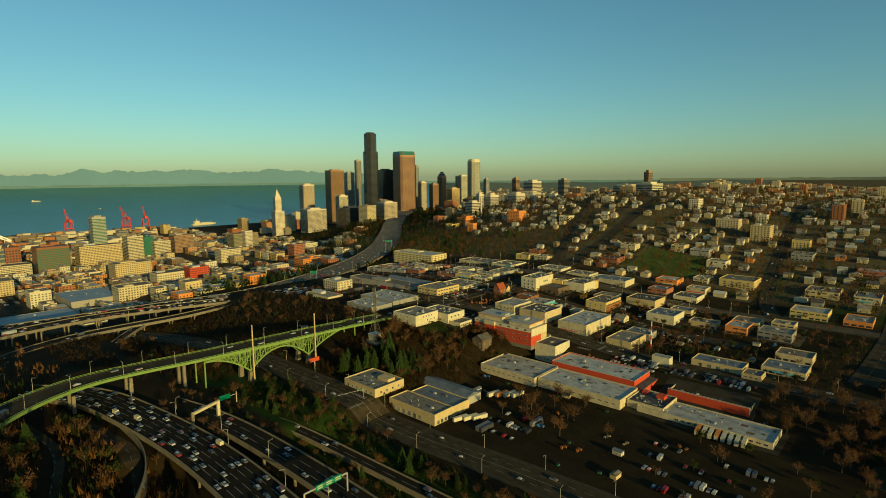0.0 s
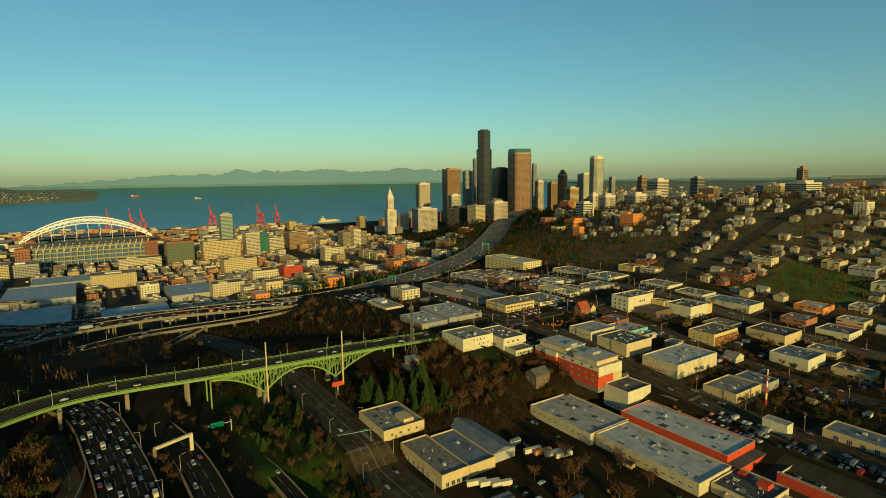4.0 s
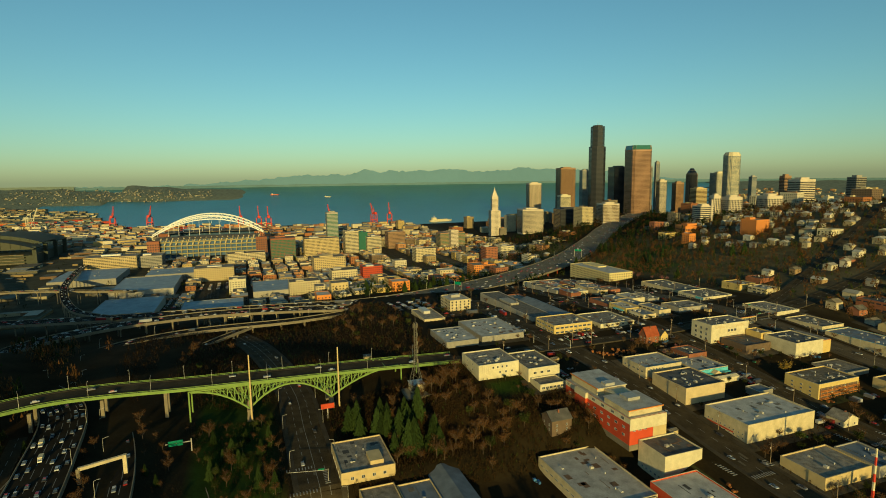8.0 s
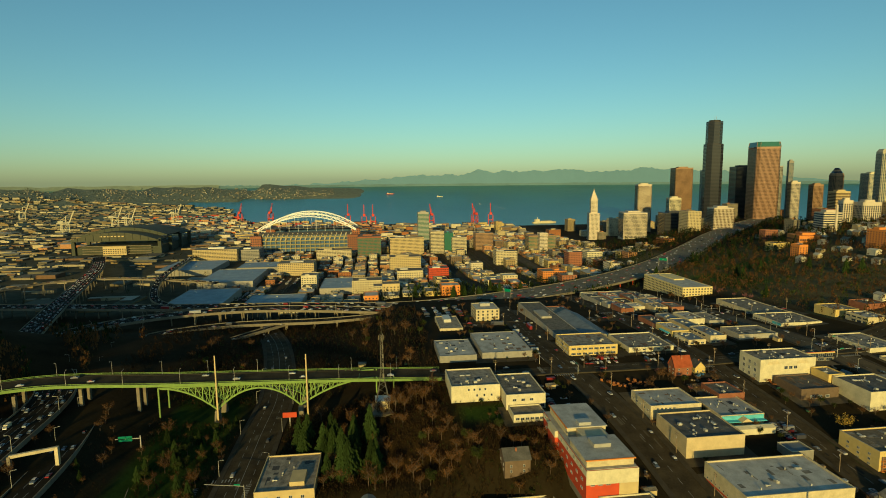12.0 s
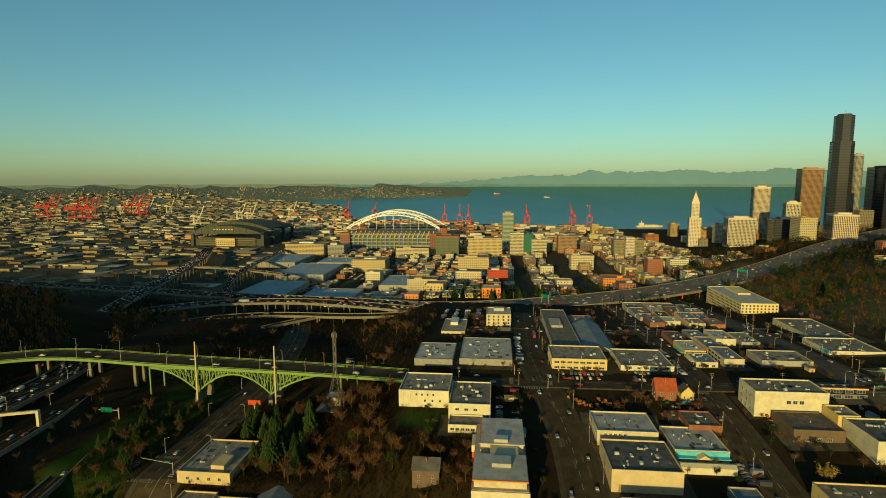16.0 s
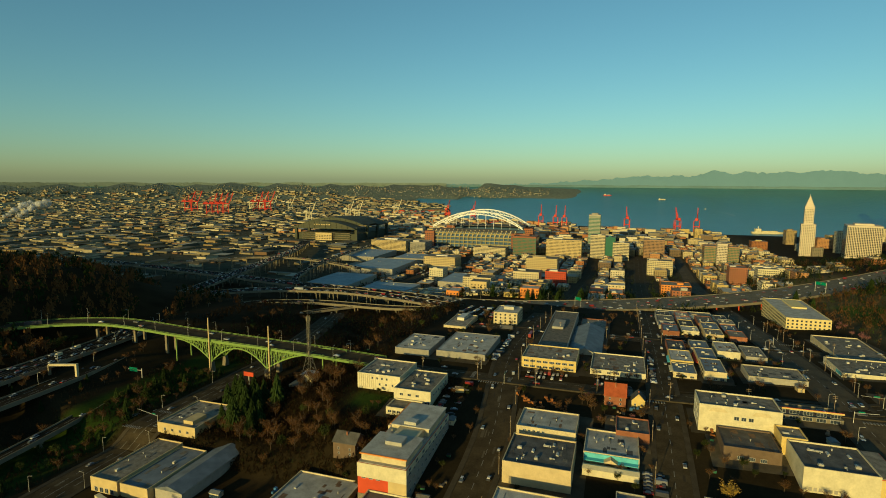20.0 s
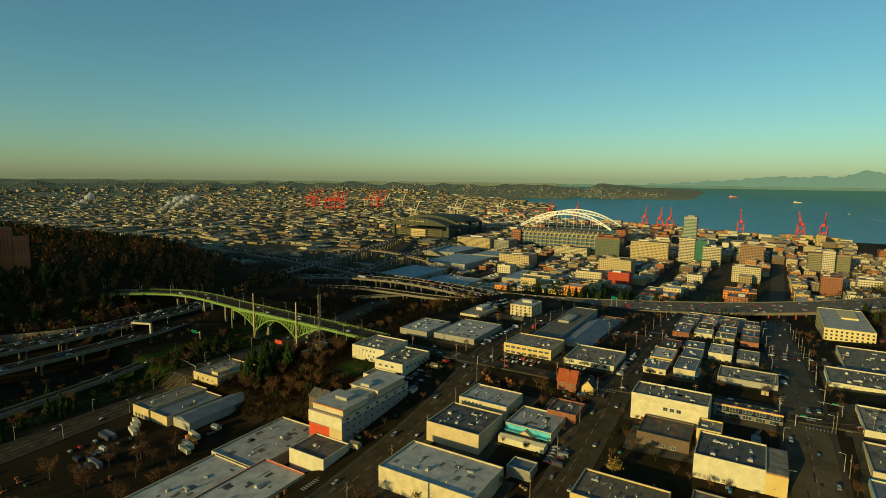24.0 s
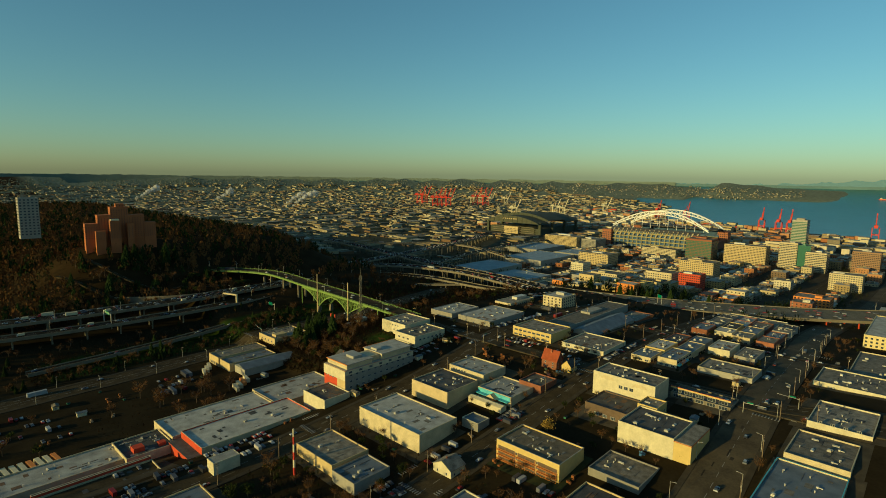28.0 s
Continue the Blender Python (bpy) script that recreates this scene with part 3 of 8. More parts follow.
def building(u0, v0, u1, v1, zt, label, wall=CREAM, roof=ROOF_GREY, zb=None, parapet=0.7, wins=(), units=4, cat="building", name="building", cope=None, seed=None, front=False):
    """A flat-roofed building: wins rows are (side, rows, columns, width, height, sill, storey, from, to)."""
    uc, vc, hx, hy = (u0 + u1) / 2, (v0 + v1) / 2, abs(u1 - u0) / 2, abs(v1 - v0) / 2
    zb = min(H(u0, v0), H(u1, v0), H(u1, v1), H(u0, v1)) if zb is None else zb + lift(uc)
    zt += lift(uc)
    RECTS.append((u0, v0, u1, v1))
    th = empty(name, uc, vc, zb, label, cat)
    h, t = zt - zb, 0.35
    Geo().tray(hx, hy, -3, h + parapet, h - 0.4, t).put("wall", wall, th)
    Geo().box(-hx + t, -hy + t, h - 0.4, hx - t, hy - t, h).put("roof", roof, th)
    Geo().rim(hx + 0.06, hy + 0.06, h + parapet, h + parapet + 0.12, t + 0.12).put("coping", cope or wall, th)
    for side, rows, cols, w, hh, sill, storey, a0, a1 in wins:
        me = window_mesh(w, hh, 2 if w > 2.6 else 1 if w > 1.5 else 0)
        L = hx if side in "NS" else hy
        for r in range(rows):
            for c in range(cols):
                a = (a0 + (a1 - a0) * (c + 0.5) / cols) * 2 * L - L
                on_wall(th, me, "window", side, hx, hy, a, sill + storey * r)
    rng = random.Random(seed if seed is not None else int(u0 * 7 + v0 * 13))
    if front and u0 > -60:
        shop_front(th, hx, hy, h, random.Random(int(u0 * 5 + v1 * 3)))
    if u0 > -150 and hx * hy > 90:
        g = Geo()
        for _ in range(4 + int(hx * hy / 60)):
            a, c_ = rng.uniform(0.4, 2.6), rng.uniform(0.4, 2.2)
            x, y = rng.uniform(-1, 1) * (hx - 3.2), rng.uniform(-1, 1) * (hy - 3.0)
            g.box(x - a, y - c_, h - 0.1, x + a, y + c_, h + rng.choice((0.03, 0.045, 0.06)))
        for _ in range(3):
            x, y, L = rng.uniform(-0.9, 0.2) * (hx - 1), rng.uniform(-0.9, 0.9) * (hy - 1), rng.uniform(3, 9)
            g.box(x, y - 0.08, h - 0.1, min(x + L, hx - 0.6), y + 0.08, h + 0.22)
        tagged(g.put("roof_felt", rng.choice((ROOF_DARK, ROOF_DARK, ROOF_GREY, PATCH)), th, "tar patches and pipes on the roof"), kind="stuff")
    for _ in range(units):
        ob = new("roof_unit", unit_mesh(rng.choice((0, 1, 1, 2, 3))))
        ob.parent = th
        ob.matrix_basis = pose(rng.uniform(-0.8, 0.8) * max(0.5, hx - 2), rng.uniform(-0.8, 0.8) * max(0.5, hy - 2), h, 0, 0, rng.choice((0, 90)))
    return th


def panes(g, hx, hy, z0, z1, storey, pitch, w, hgt, off=0.06):
    """Rows of window panes on all four sides of a block, for buildings far off."""
    z = z0
    while z + hgt < z1:
        for s, L, o in (("S", hx, hy), ("N", hx, hy), ("E", hy, hx), ("W", hy, hx)):
            n = max(1, int((2 * L - 1.0) / pitch))
            for k in range(n):
                a = -L + 2 * L * (k + 0.5) / n
                b = len(g.v)
                d = o + off
                if s == "S":
                    q = [(a - w / 2, -d, z), (a + w / 2, -d, z), (a + w / 2, -d, z + hgt), (a - w / 2, -d, z + hgt)]
                elif s == "N":
                    q = [(a + w / 2, d, z), (a - w / 2, d, z), (a - w / 2, d, z + hgt), (a + w / 2, d, z + hgt)]
                elif s == "E":
                    q = [(d, a - w / 2, z), (d, a + w / 2, z), (d, a + w / 2, z + hgt), (d, a - w / 2, z + hgt)]
                else:
                    q = [(-d, a + w / 2, z), (-d, a - w / 2, z), (-d, a - w / 2, z + hgt), (-d, a + w / 2, z + hgt)]
                g.v += q
                g.f.append((b, b + 1, b + 2, b + 3))
                g.m.append(0)
        z += storey
    return g


def block(u, v, w, d, zt, label, wall, roof=ROOF_GREY, pitch=4.0, pw=2.2, ph=1.7, storey=3.8, glass=GLASS, cat="building", name="building", rz=0.0, zb=None, top=None, seed=0):
    """A building seen from some way off: walls, roof, many panes, plant on the roof."""
    if zb is None:
        zb = min(H(u - w / 2, v - d / 2), H(u + w / 2, v + d / 2), H(u + w / 2, v - d / 2), H(u - w / 2, v + d / 2))
    else:
        zb += lift(u)
    zt += lift(u)
    RECTS.append((u - w / 2, v - d / 2, u + w / 2, v + d / 2))
    th = empty(name, u, v, zb, label, cat, rz=rz)
    hx, hy, h = w / 2, d / 2, max(4.0, zt - zb)
    t = 0.6
    Geo().tray(hx, hy, -4, h + 0.6, h - 0.3, t).put("wall", wall, th)
    Geo().box(-hx + t, -hy + t, h - 0.3, hx - t, hy - t, h).put("roof", roof, th)
    if pitch:
        tagged(panes(Geo(), hx, hy, 1.0, h - 0.4, storey, pitch, pw, ph).put("glazing", glass, th), kind="stuff")
    rng = random.Random(int(u * 3 + v * 5) + seed)
    for _ in range(1 if w * d > 600 else 0):
        a, b, c = rng.uniform(0.1, 0.22) * w, rng.uniform(0.1, 0.22) * d, rng.uniform(1.5, 3.5)
        x, y = rng.uniform(-0.5, 0.5) * hx, rng.uniform(-0.5, 0.5) * hy
        Geo().box(x - a, y - b, h, x + a, y + b, h + c).put("plant_room", wall if rng.random() < 0.5 else METAL, th)
    return th


def house(u, v, w, d, h, rise, label, wall, roof=ROOF_DARK, rz=0.0, zb=None, windows=True, chimney=True, along="x"):
    zb = min(H(u - w / 2, v - d / 2), H(u + w / 2, v + d / 2)) if zb is None else zb + lift(u)
    RECTS.append((u - w / 2, v - d / 2, u + w / 2, v + d / 2))
    th = empty("house", u, v, zb, label, "house", rz=rz)
    hx, hy = w / 2, d / 2
    g = Geo().box(-hx, -hy, -2, hx, hy, h)
    g.gable(-hx, -hy, hx, hy, h, h + rise - 0.3, along)
    g.put("wall", wall, th)
    g = Geo()
    o = 0.5
    if along == "x":
        for s in (-1, 1):
            lo = [(-hx - o, s * (hy + o), h - 0.3), (hx + o, s * (hy + o), h - 0.3), (hx + o, 0, h + rise), (-hx - o, 0, h + rise)]
            g.hull(lo if s > 0 else lo[::-1], [(x, y, z + 0.25) for x, y, z in (lo if s > 0 else lo[::-1])])
    else:
        for s in (-1, 1):
            lo = [(s * (hx + o), -hy - o, h - 0.3), (s * (hx + o), hy + o, h - 0.3), (0, hy + o, h + rise), (0, -hy - o, h + rise)]
            g.hull(lo if s < 0 else lo[::-1], [(x, y, z + 0.25) for x, y, z in (lo if s < 0 else lo[::-1])])
    top = g.put("roof", roof, th)
    if windows:
        me = window_mesh(1.1, 1.5, 0)
        for side in "ESN":
            L = hx if side in "NS" else hy
            for r in range(max(1, int(h / 2.8))):
                for a in (-0.5, 0.5):
                    on_wall(th, me, "window", side, hx, hy, a * L, 1.0 + 2.8 * r)
    if chimney:
        Geo().box(hx * 0.3 - 0.4, -0.4, h, hx * 0.3 + 0.4, 0.4, h + rise + 0.9).put("chimney", BRICK, top)
    return th


# ---- the low blocks beside the bridge, nearest the camera ----
b = building(52, 86, 84, 118, 37, "white rendered block with ribbed panels on a grass slope", WHITE, ROOF_GREY, units=10,
             wins=[("E", 1, 4, 1.3, 1.6, 7.5, 4, 0.3, 0.75), ("E", 1, 3, 1.3, 1.6, 3.5, 4, 0.45, 0.9), ("S", 2, 2, 1.2, 1.5, 4, 4, 0.2, 0.8)])
rib = Geo().box(-0.09, 0, 0, 0.09, 0.22, 9.0).put("rib", WHITE)
for k in range(9):
    on_wall(b, rib.data, "rib", "E", 16, 16, -14.5 + k * 1.5, 1.5)
bpy.data.objects.remove(rib)
building(60, 119, 97, 144.5, 34.5, "lower white wing with dark window strips beside the block", WHITE, ROOF_GREY, units=12,
         wins=[("E", 1, 3, 2.4, 1.6, 5.6, 4, 0.1, 0.75), ("E", 1, 6, 3.2, 2.2, 1.2, 4, 0.05, 0.98), ("N", 1, 6, 2.4, 1.6, 5.5, 4, 0.1, 0.9)])
building(98, 120, 112, 140, 27.5, "low white lean-to with a strip of dark windows", WHITE, ROOF_GREY, units=0, wins=[("E", 1, 6, 2.4, 1.6, 1.6, 4, 0.05, 0.95)])

# the red and white apartment block
b = building(117, 137, 184, 163, 30.2, "red and white apartment block with roof terraces", RED, ROOF_GREY, zb=14, parapet=0.3, units=0,
             wins=[("E", 1, 3, 2.2, 1.5, 8.6, 4, 0.05, 0.5), ("S", 2, 9, 2.4, 1.5, 4.4, 4.6, 0.03, 0.97), ("N", 3, 11, 2.4, 1.5, 3.0, 4.4, 0.03, 0.97)])
Geo().box(-33.6, -13.08, -3, 33.62, 13.08, 0.5).put("base_course", CONCRETE, b, "grey concrete base")
Geo().box(-33.6, -13.1, 13.2, 33.6, 13.1, 16.6).put("white_band", WHITE, b, "white upper storey band")
Geo().box(-33.2, -12.7, 16.6, 33.2, 12.7, 16.9).put("terrace_roof", ROOF_WHITE, b)
for q in ((8, -12.0, 16.9, 31, 11.8, 20.2), (-31, -10.0, 16.9, -2, 11.8, 21.0), (-2, -5, 16.9, 8, 9, 20.6)):
    Geo().box(*q).put("penthouse", CREAM, b, "set back cream penthouse storey")
for q in ((7.4, -12.6, 20.2, 31.6, 12.4, 20.7), (-31.6, -10.6, 21.0, -1.4, 12.4, 21.5)):
    Geo().box(*q).put("penthouse_roof", ROOF_WHITE, b)
for q in ((-31.7, -10.7, 21.02, -1.3, -10.1, 21.62), (31.1, -12.7, 20.2, 31.75, 12.5, 20.75)):
    Geo().box(*q).put("fascia", ORANGE, b, "orange roof edge")
for q in ((12, -4, 20.7, 20, 5, 22.6), (-8, -3, 21.5, -3, 4, 23.2)):
    Geo().box(*q).put("plant_room", METAL, b)
Geo().box(33.55, 3.5, 0.5, 33.8, 13.15, 9.4).put("tan_panel", TAN, b, "tan corner panel")
Geo().box(33.55, -13.12, 9.4, 33.85, 13.15, 16.6).put("white_gable", WHITE, b, "white upper east front")
Geo().box(-33.4, 12.9, 0.5, 33.4, 13.013, 13.2).put("north_cladding", GREYWALL, b, "grey panelled north front")
Geo().box(-20, -14.6, 6.0, -8, -13.0, 16.7).put("stair_bay", RED, b, "projecting red stair bay")
Geo().box(-20.2, -14.8, 13.2, -7.8, -12.9, 16.9).put("stair_bay_top", WHITE, b)
me = window_mesh(3.0, 1.8, 2)
for k in range(7):
    on_wall(b, me, "window", "S", 33.6, 13.12, -30 + k * 9.5, 14.0)
    on_wall(b, me, "window", "N", 33.6, 13.12, -29 + k * 9.5, 14.0)
for k in range(3):
    on_wall(b, me, "window", "E", 33.62, 13.1, -8 + k * 7, 14.0)
building(184.6, 143, 206, 169, 15.9, "low white shop with dark flat roof", WHITE, ROOF_DARK, units=2, wins=[("S", 1, 5, 1.6, 1.2, 2.0, 4, 0.1, 0.9)])

building(125, 204, 157, 238, 28.5, "plain beige blockhouse with a blank rendered front", BEIGE, ROOF_DARK, units=14, cope=BEIGE)
building(92, 204, 118, 237, 30.5, "cream shop building with pale flat roof", CREAM, ROOF_WHITE, units=3, wins=[("S", 1, 5, 2.4, 1.3, 4.2, 4, 0.05, 0.95), ("E", 1, 5, 1.6, 1.2, 6, 4, 0.1, 0.5)])
b = building(172, 205, 204, 260, 22.5, "long cream store with small square windows", CREAM, ROOF_WHITE, units=7, cope=CREAM,
             wins=[("S", 2, 9, 1.0, 0.9, 1.6, 2.6, 0.05, 0.95), ("E", 1, 2, 1.0, 0.9, 4.0, 3, 0.05, 0.15)])
Geo().box(-14, -27.7, 2.6, 6, -27.5, 3.4).put("fascia", RED, b, "dark red sign band")
b = building(102, 242, 130, 270, 27, "shop with turquoise and white canopy", CREAM, ROOF_WHITE, units=8)
Geo().box(14.0, -13.5, 3.6, 17.5, 13.5, 4.0).box(14.0, -13.5, 4.0, 14.4, 13.5, 6.4).put("canopy", TEAL, b, "turquoise canopy band")
Geo().gable(14.0, -3.5, 18.5, 3.5, 4.0, 6.2).put("canopy_gable", BEIGE, b, "faded pink gable over the canopy")
Geo().gable(18.5, -14, 24.5, 14, 2.6, 3.6, "y").box(18.6, -13.8, -1, 24.4, 13.8, 2.6).put("market_shed", WHITE, b, "low white market shed")
building(155, 259, 166, 272, 21, "small flat roofed drive-in kiosk", GREYWALL, ROOF_BLUE, units=0, cope=WHITE)
b = building(155, 297, 180, 337, 25.5, "yellow three storey apartment block with open galleries", YELLOW, ROOF_BROWN, units=14, cope=GREYWALL,
             wins=[("E", 3, 8, 1.8, 1.4, 1.0, 2.7, 0.04, 0.96), ("S", 3, 3, 1.6, 1.3, 1.0, 2.7, 0.1, 0.9)])
for r in range(3):
    for k, (a0, a1) in enumerate(((-19, -7), (-6, 6), (7, 19))):
        Geo().box(12.5, a0, 0.2 + r * 2.7, 14.0, a1, 0.4 + r * 2.7).put("gallery", ORANGE, b, "timber gallery deck")
        # flat dark panel stands in for the shade of a deep gallery
        Geo().box(12.4, a0 + 0.3, 0.45 + r * 2.7, 12.64, a1 - 0.3, 2.65 + r * 2.7).put("recess", BROWNW, b, "dark panel painted as the gallery's deep shade")
        g = Geo().bar((13.9, a0, 1.4 + r * 2.7), (13.9, a1, 1.4 + r * 2.7), 0.12)
        for j in range(9):
            y = a0 + (a1 - a0) * j / 8
            g.bar((13.9, y, 0.4 + r * 2.7), (13.9, y, 2.9 + r * 2.7 if j % 4 == 0 else 1.4 + r * 2.7), 0.12)
        g.put("railing", ORANGE, b)
b = building(-16, 189, 17, 229, 39.5, "long yellow two storey building with ribbon windows", YELLOW, ROOF_GREY, zb=31, units=4, cope=CREAM,
             wins=[("E", 2, 8, 3.6, 1.7, 1.6, 4.0, 0.03, 0.97), ("S", 2, 6, 3.6, 1.7, 1.6, 4.0, 0.05, 0.95)])
building(-24, 239, 16, 277, 35.5, "low white store with rows of roof pipes", WHITE, ROOF_GREY, units=12, wins=[("E", 1, 5, 2.2, 1.4, 1.5, 4, 0.1, 0.9)])
b = building(60, 303, 82, 345, 43.0, "white hall with curved parapets and three dark windows", WHITE, ROOF_GREY, units=10, cope=WHITE,
             wins=[("E", 1, 3, 2.6, 2.2, 8.6, 4, 0.42, 0.68), ("S", 3, 3, 2.2, 2.4, 2.0, 4.2, 0.1, 0.9)])
for y in (-11, 11):
    g = Geo()
    g.hull([(10.4, y - 5, 12.4), (11.05, y - 5, 12.4), (11.05, y + 5, 12.4), (10.4, y + 5, 12.4)], [(10.4, y - 3, 14.6), (11.05, y - 3, 14.6), (11.05, y + 3, 14.6), (10.4, y + 3, 14.6)])
    g.put("raised_parapet", CREAM, b)
building(84, 312, 109, 339, 31.5, "dark brown hall with black flat roof", BROWNW, ROOF_DARK, units=1, wins=[("E", 1, 3, 3.0, 2.0, 1.0, 4, 0.2, 0.8)])
b = building(99, 343, 128, 374, 35.0, "large blank white building with painted lettering bars", WHITE, ROOF_DARK, units=12, cope=CREAM)
Geo().box(-14.4, 15.5, -2, 14.4, 24.5, 11.5).put("annex", YELLOW, b, "yellow annex front")
Geo().box(-14.2, 15.7, 11.5, 14.2, 24.3, 11.7).put("annex_roof", ROOF_GREY, b)
Geo().box(-14.6, 15.3, 11.2, 14.6, 24.7, 11.45).put("red_band", RED, b, "red band along the annex top")
for k in range(6):
    Geo().box(14.52, -13 + k * 2.1, 1.0, 14.6, -11.6 + k * 2.1, 2.8).put("letter_bar", GREYWALL, b, "faded painted letter bar")
building(83, 341, 98, 353, 36.0, "small yellow room with a flat roof beside the hall", YELLOW, ROOF_GREY, units=2, wins=[("N", 1, 3, 1.8, 1.2, 5.0, 4, 0.1, 0.9)])
b = building(40, 346, 58, 382, 33.8, "open parking deck with yellow striped beams", CONCRETE, ROOF_GREY, units=0, wins=[("E", 2, 5, 5.0, 2.2, 0.8, 3.4, 0.02, 0.98)])
Geo().box(9.05, -18, 6.6, 9.3, 18, 7.5).put("yellow_beam", YELLOW, b, "yellow painted edge beam")
Geo().box(9.05, -18, 7.5, 9.32, 18, 7.7).put("red_beam", RED, b, "red painted edge line")

# warehouses in the hollow
b = building(162, 90, 218, 128, 4.6, "white roofed warehouse with cream walls", CREAM, ROOF_WHITE, units=6, cope=CREAM, wins=[("S", 1, 10, 3.0, 0.9, 3.6, 3, 0.03, 0.97)])
b = building(219, 94, 290, 126, 3.2, "long low warehouse with pale patched roof", CREAM, ROOF_WHITE, units=7, cope=CREAM, wins=[("S", 1, 12, 3.0, 0.9, 3.0, 3, 0.03, 0.97)])
b = building(211, 129, 286, 160, 6.8, "large warehouse with a white roof above bright red walls", RED, ROOF_WHITE, units=3, cope=WHITE)
Geo().box(-37.45, 15.4, -2.5, 37.45, 15.54, 6.8 + lift(248.5) - b.location.z + 0.68).put("north_wall_face", CREAM, b, "cream painted north wall")
Geo().box(37.6, -15.5, -2, 45, 15.5, 6.5).put("porch", RED, b, "red entrance porch")
Geo().box(37.5, -15.6, 6.5, 45.1, 15.6, 6.7).put("porch_roof", ROOF_DARK, b)
b = building(291, 104, 318, 132, 0.6, "low annex with red boxes on a dark roof", CREAM, ROOF_DARK, units=10)
Geo().box(2, 3, 5.0, 8, 9, 8.0).put("lift_house", RED, b, "red roof box")
Geo().box(-10, 6, 5.0, -6, 10, 7.2).put("lift_house", RED, b, "red roof box")
b = building(300, 101, 388, 127, -1.6, "very long low shed with white roof", CREAM, ROOF_WHITE, units=10, cope=CREAM, wins=[("S", 1, 14, 2.6, 1.4, 1.4, 3, 0.3, 0.98)])
b = building(308, 140, 365, 142, 2.4, "bright red parapet wall along the roof car park", RED, ROOF_DARK, units=0, parapet=0.2, name="parapet_wall", cat="wall", cope=WHITE)
b = building(308, 142.5, 365, 168, 0.2, "roof car park deck behind a red wall", CREAM, ASPHALT, units=0, parapet=0.9, name="parking_deck", cat="parking deck")

# three linked workshops by the valley street
b = building(158, -16, 205, 3, 5.2, "tan workshop with roller doors and grey roof", TAN, ROOF_GREY, units=4, wins=[("S", 1, 6, 3.2, 3.6, 0.2, 4, 0.05, 0.75), ("E", 1, 4, 2.4, 2.8, 0.3, 3, 0.1, 0.9)])
b = building(160, 4, 204, 23, 4.2, "tan workshop with a sunken blue roof", TAN, ROOF_BLUE, units=2)
b = building(150, 24, 200, 42, 3.6, "long workshop under a pitched metal roof", GREYWALL, ROOF_BLUE, units=0, parapet=0.1)
hz = 3.6 + lift(175) - b.location.z
Geo().gable(-25.4, -9.4, 25.4, 9.4, hz + 0.3, hz + 3.0).put("pitched_roof", ROOF_BLUE, b)
b = building(114, -24, 151, 6, 12.6, "tan stone corner office with flat roof", TAN, ROOF_GREY, units=4, wins=[("E", 1, 4, 1.8, 1.8, 2.0, 4, 0.1, 0.9), ("S", 1, 6, 1.8, 2.2, 1.6, 4, 0.05, 0.95)])
hz = 12.6 + lift(132.5) - b.location.z
Geo().box(2, 2, hz, 14, 9.5, hz + 2.4).put("upper_room", TAN, b)

# white trailer, tan yard building, small houses
building(278, 184, 293, 192, 12.5, "plain white box trailer standing in a yard", WHITE, ROOF_WHITE, units=0, parapet=0.05, name="trailer", cat="trailer")
building(305, 203, 345, 222, 9.5, "tan workshop with blue roof in a yard", TAN, ROOF_BLUE, units=3, wins=[("S", 1, 4, 3.0, 3.0, 0.4, 4, 0.1, 0.8)])
building(346, 196, 360, 212, 8.0, "tan office wing with square windows", TAN, ROOF_GREY, units=2, wins=[("S", 1, 3, 1.4, 1.2, 1.6, 4, 0.1, 0.9), ("E", 1, 3, 1.4, 1.2, 1.6, 4, 0.1, 0.9)])
house(59.5, 257, 9, 13, 6.5, 7.0, "tall red brick house with steep gables", BRICK, mat("rusty red shingles", (0.30, 0.07, 0.03), 0.9, var=0.3), along="y")
house(58.5, 271, 8, 8, 4.5, 4.5, "yellow wooden house with steep roof", YELLOW, ROOF_DARK)
building(84, 258, 104, 276, 29.5, "old brick shop with flat roof and tall pipe", BRICK, ROOF_GREY, units=4, wins=[("S", 1, 5, 1.2, 1.6, 1.5, 3, 0.1, 0.9)])
house(146, 112, 12, 14, 8, 4, "brown shingled house on the brushy slope", BROWNW, along="y", zb=13)
house(205, 284, 11, 13, 4.5, 3.5, "white bungalow with grey hipped roof", WHITE, ROOF_GREY)
building(225, 205, 250, 240, 13.5, "low storage building with tan roof edge", TAN, ROOF_GREY, units=3)
building(228, 243, 252, 262, 13.0, "low building with blue grey roof", GREYWALL, ROOF_BLUE, units=5)
building(222, 310, 252, 342, 18.0, "shop with pale blue roof and white trim", WHITE, ROOF_BLUE, units=6, cope=WHITE)
building(180, 352, 215, 385, 22.5, "dark roofed shop row facing the main street", TAN, ROOF_DARK, units=8, wins=[("N", 1, 6, 2.6, 2.2, 0.6, 4, 0.05, 0.95)])
building(140, 345, 165, 372, 22.0, "flat roofed store with weathered grey roof", GREYWALL, ROOF_GREY, units=6)

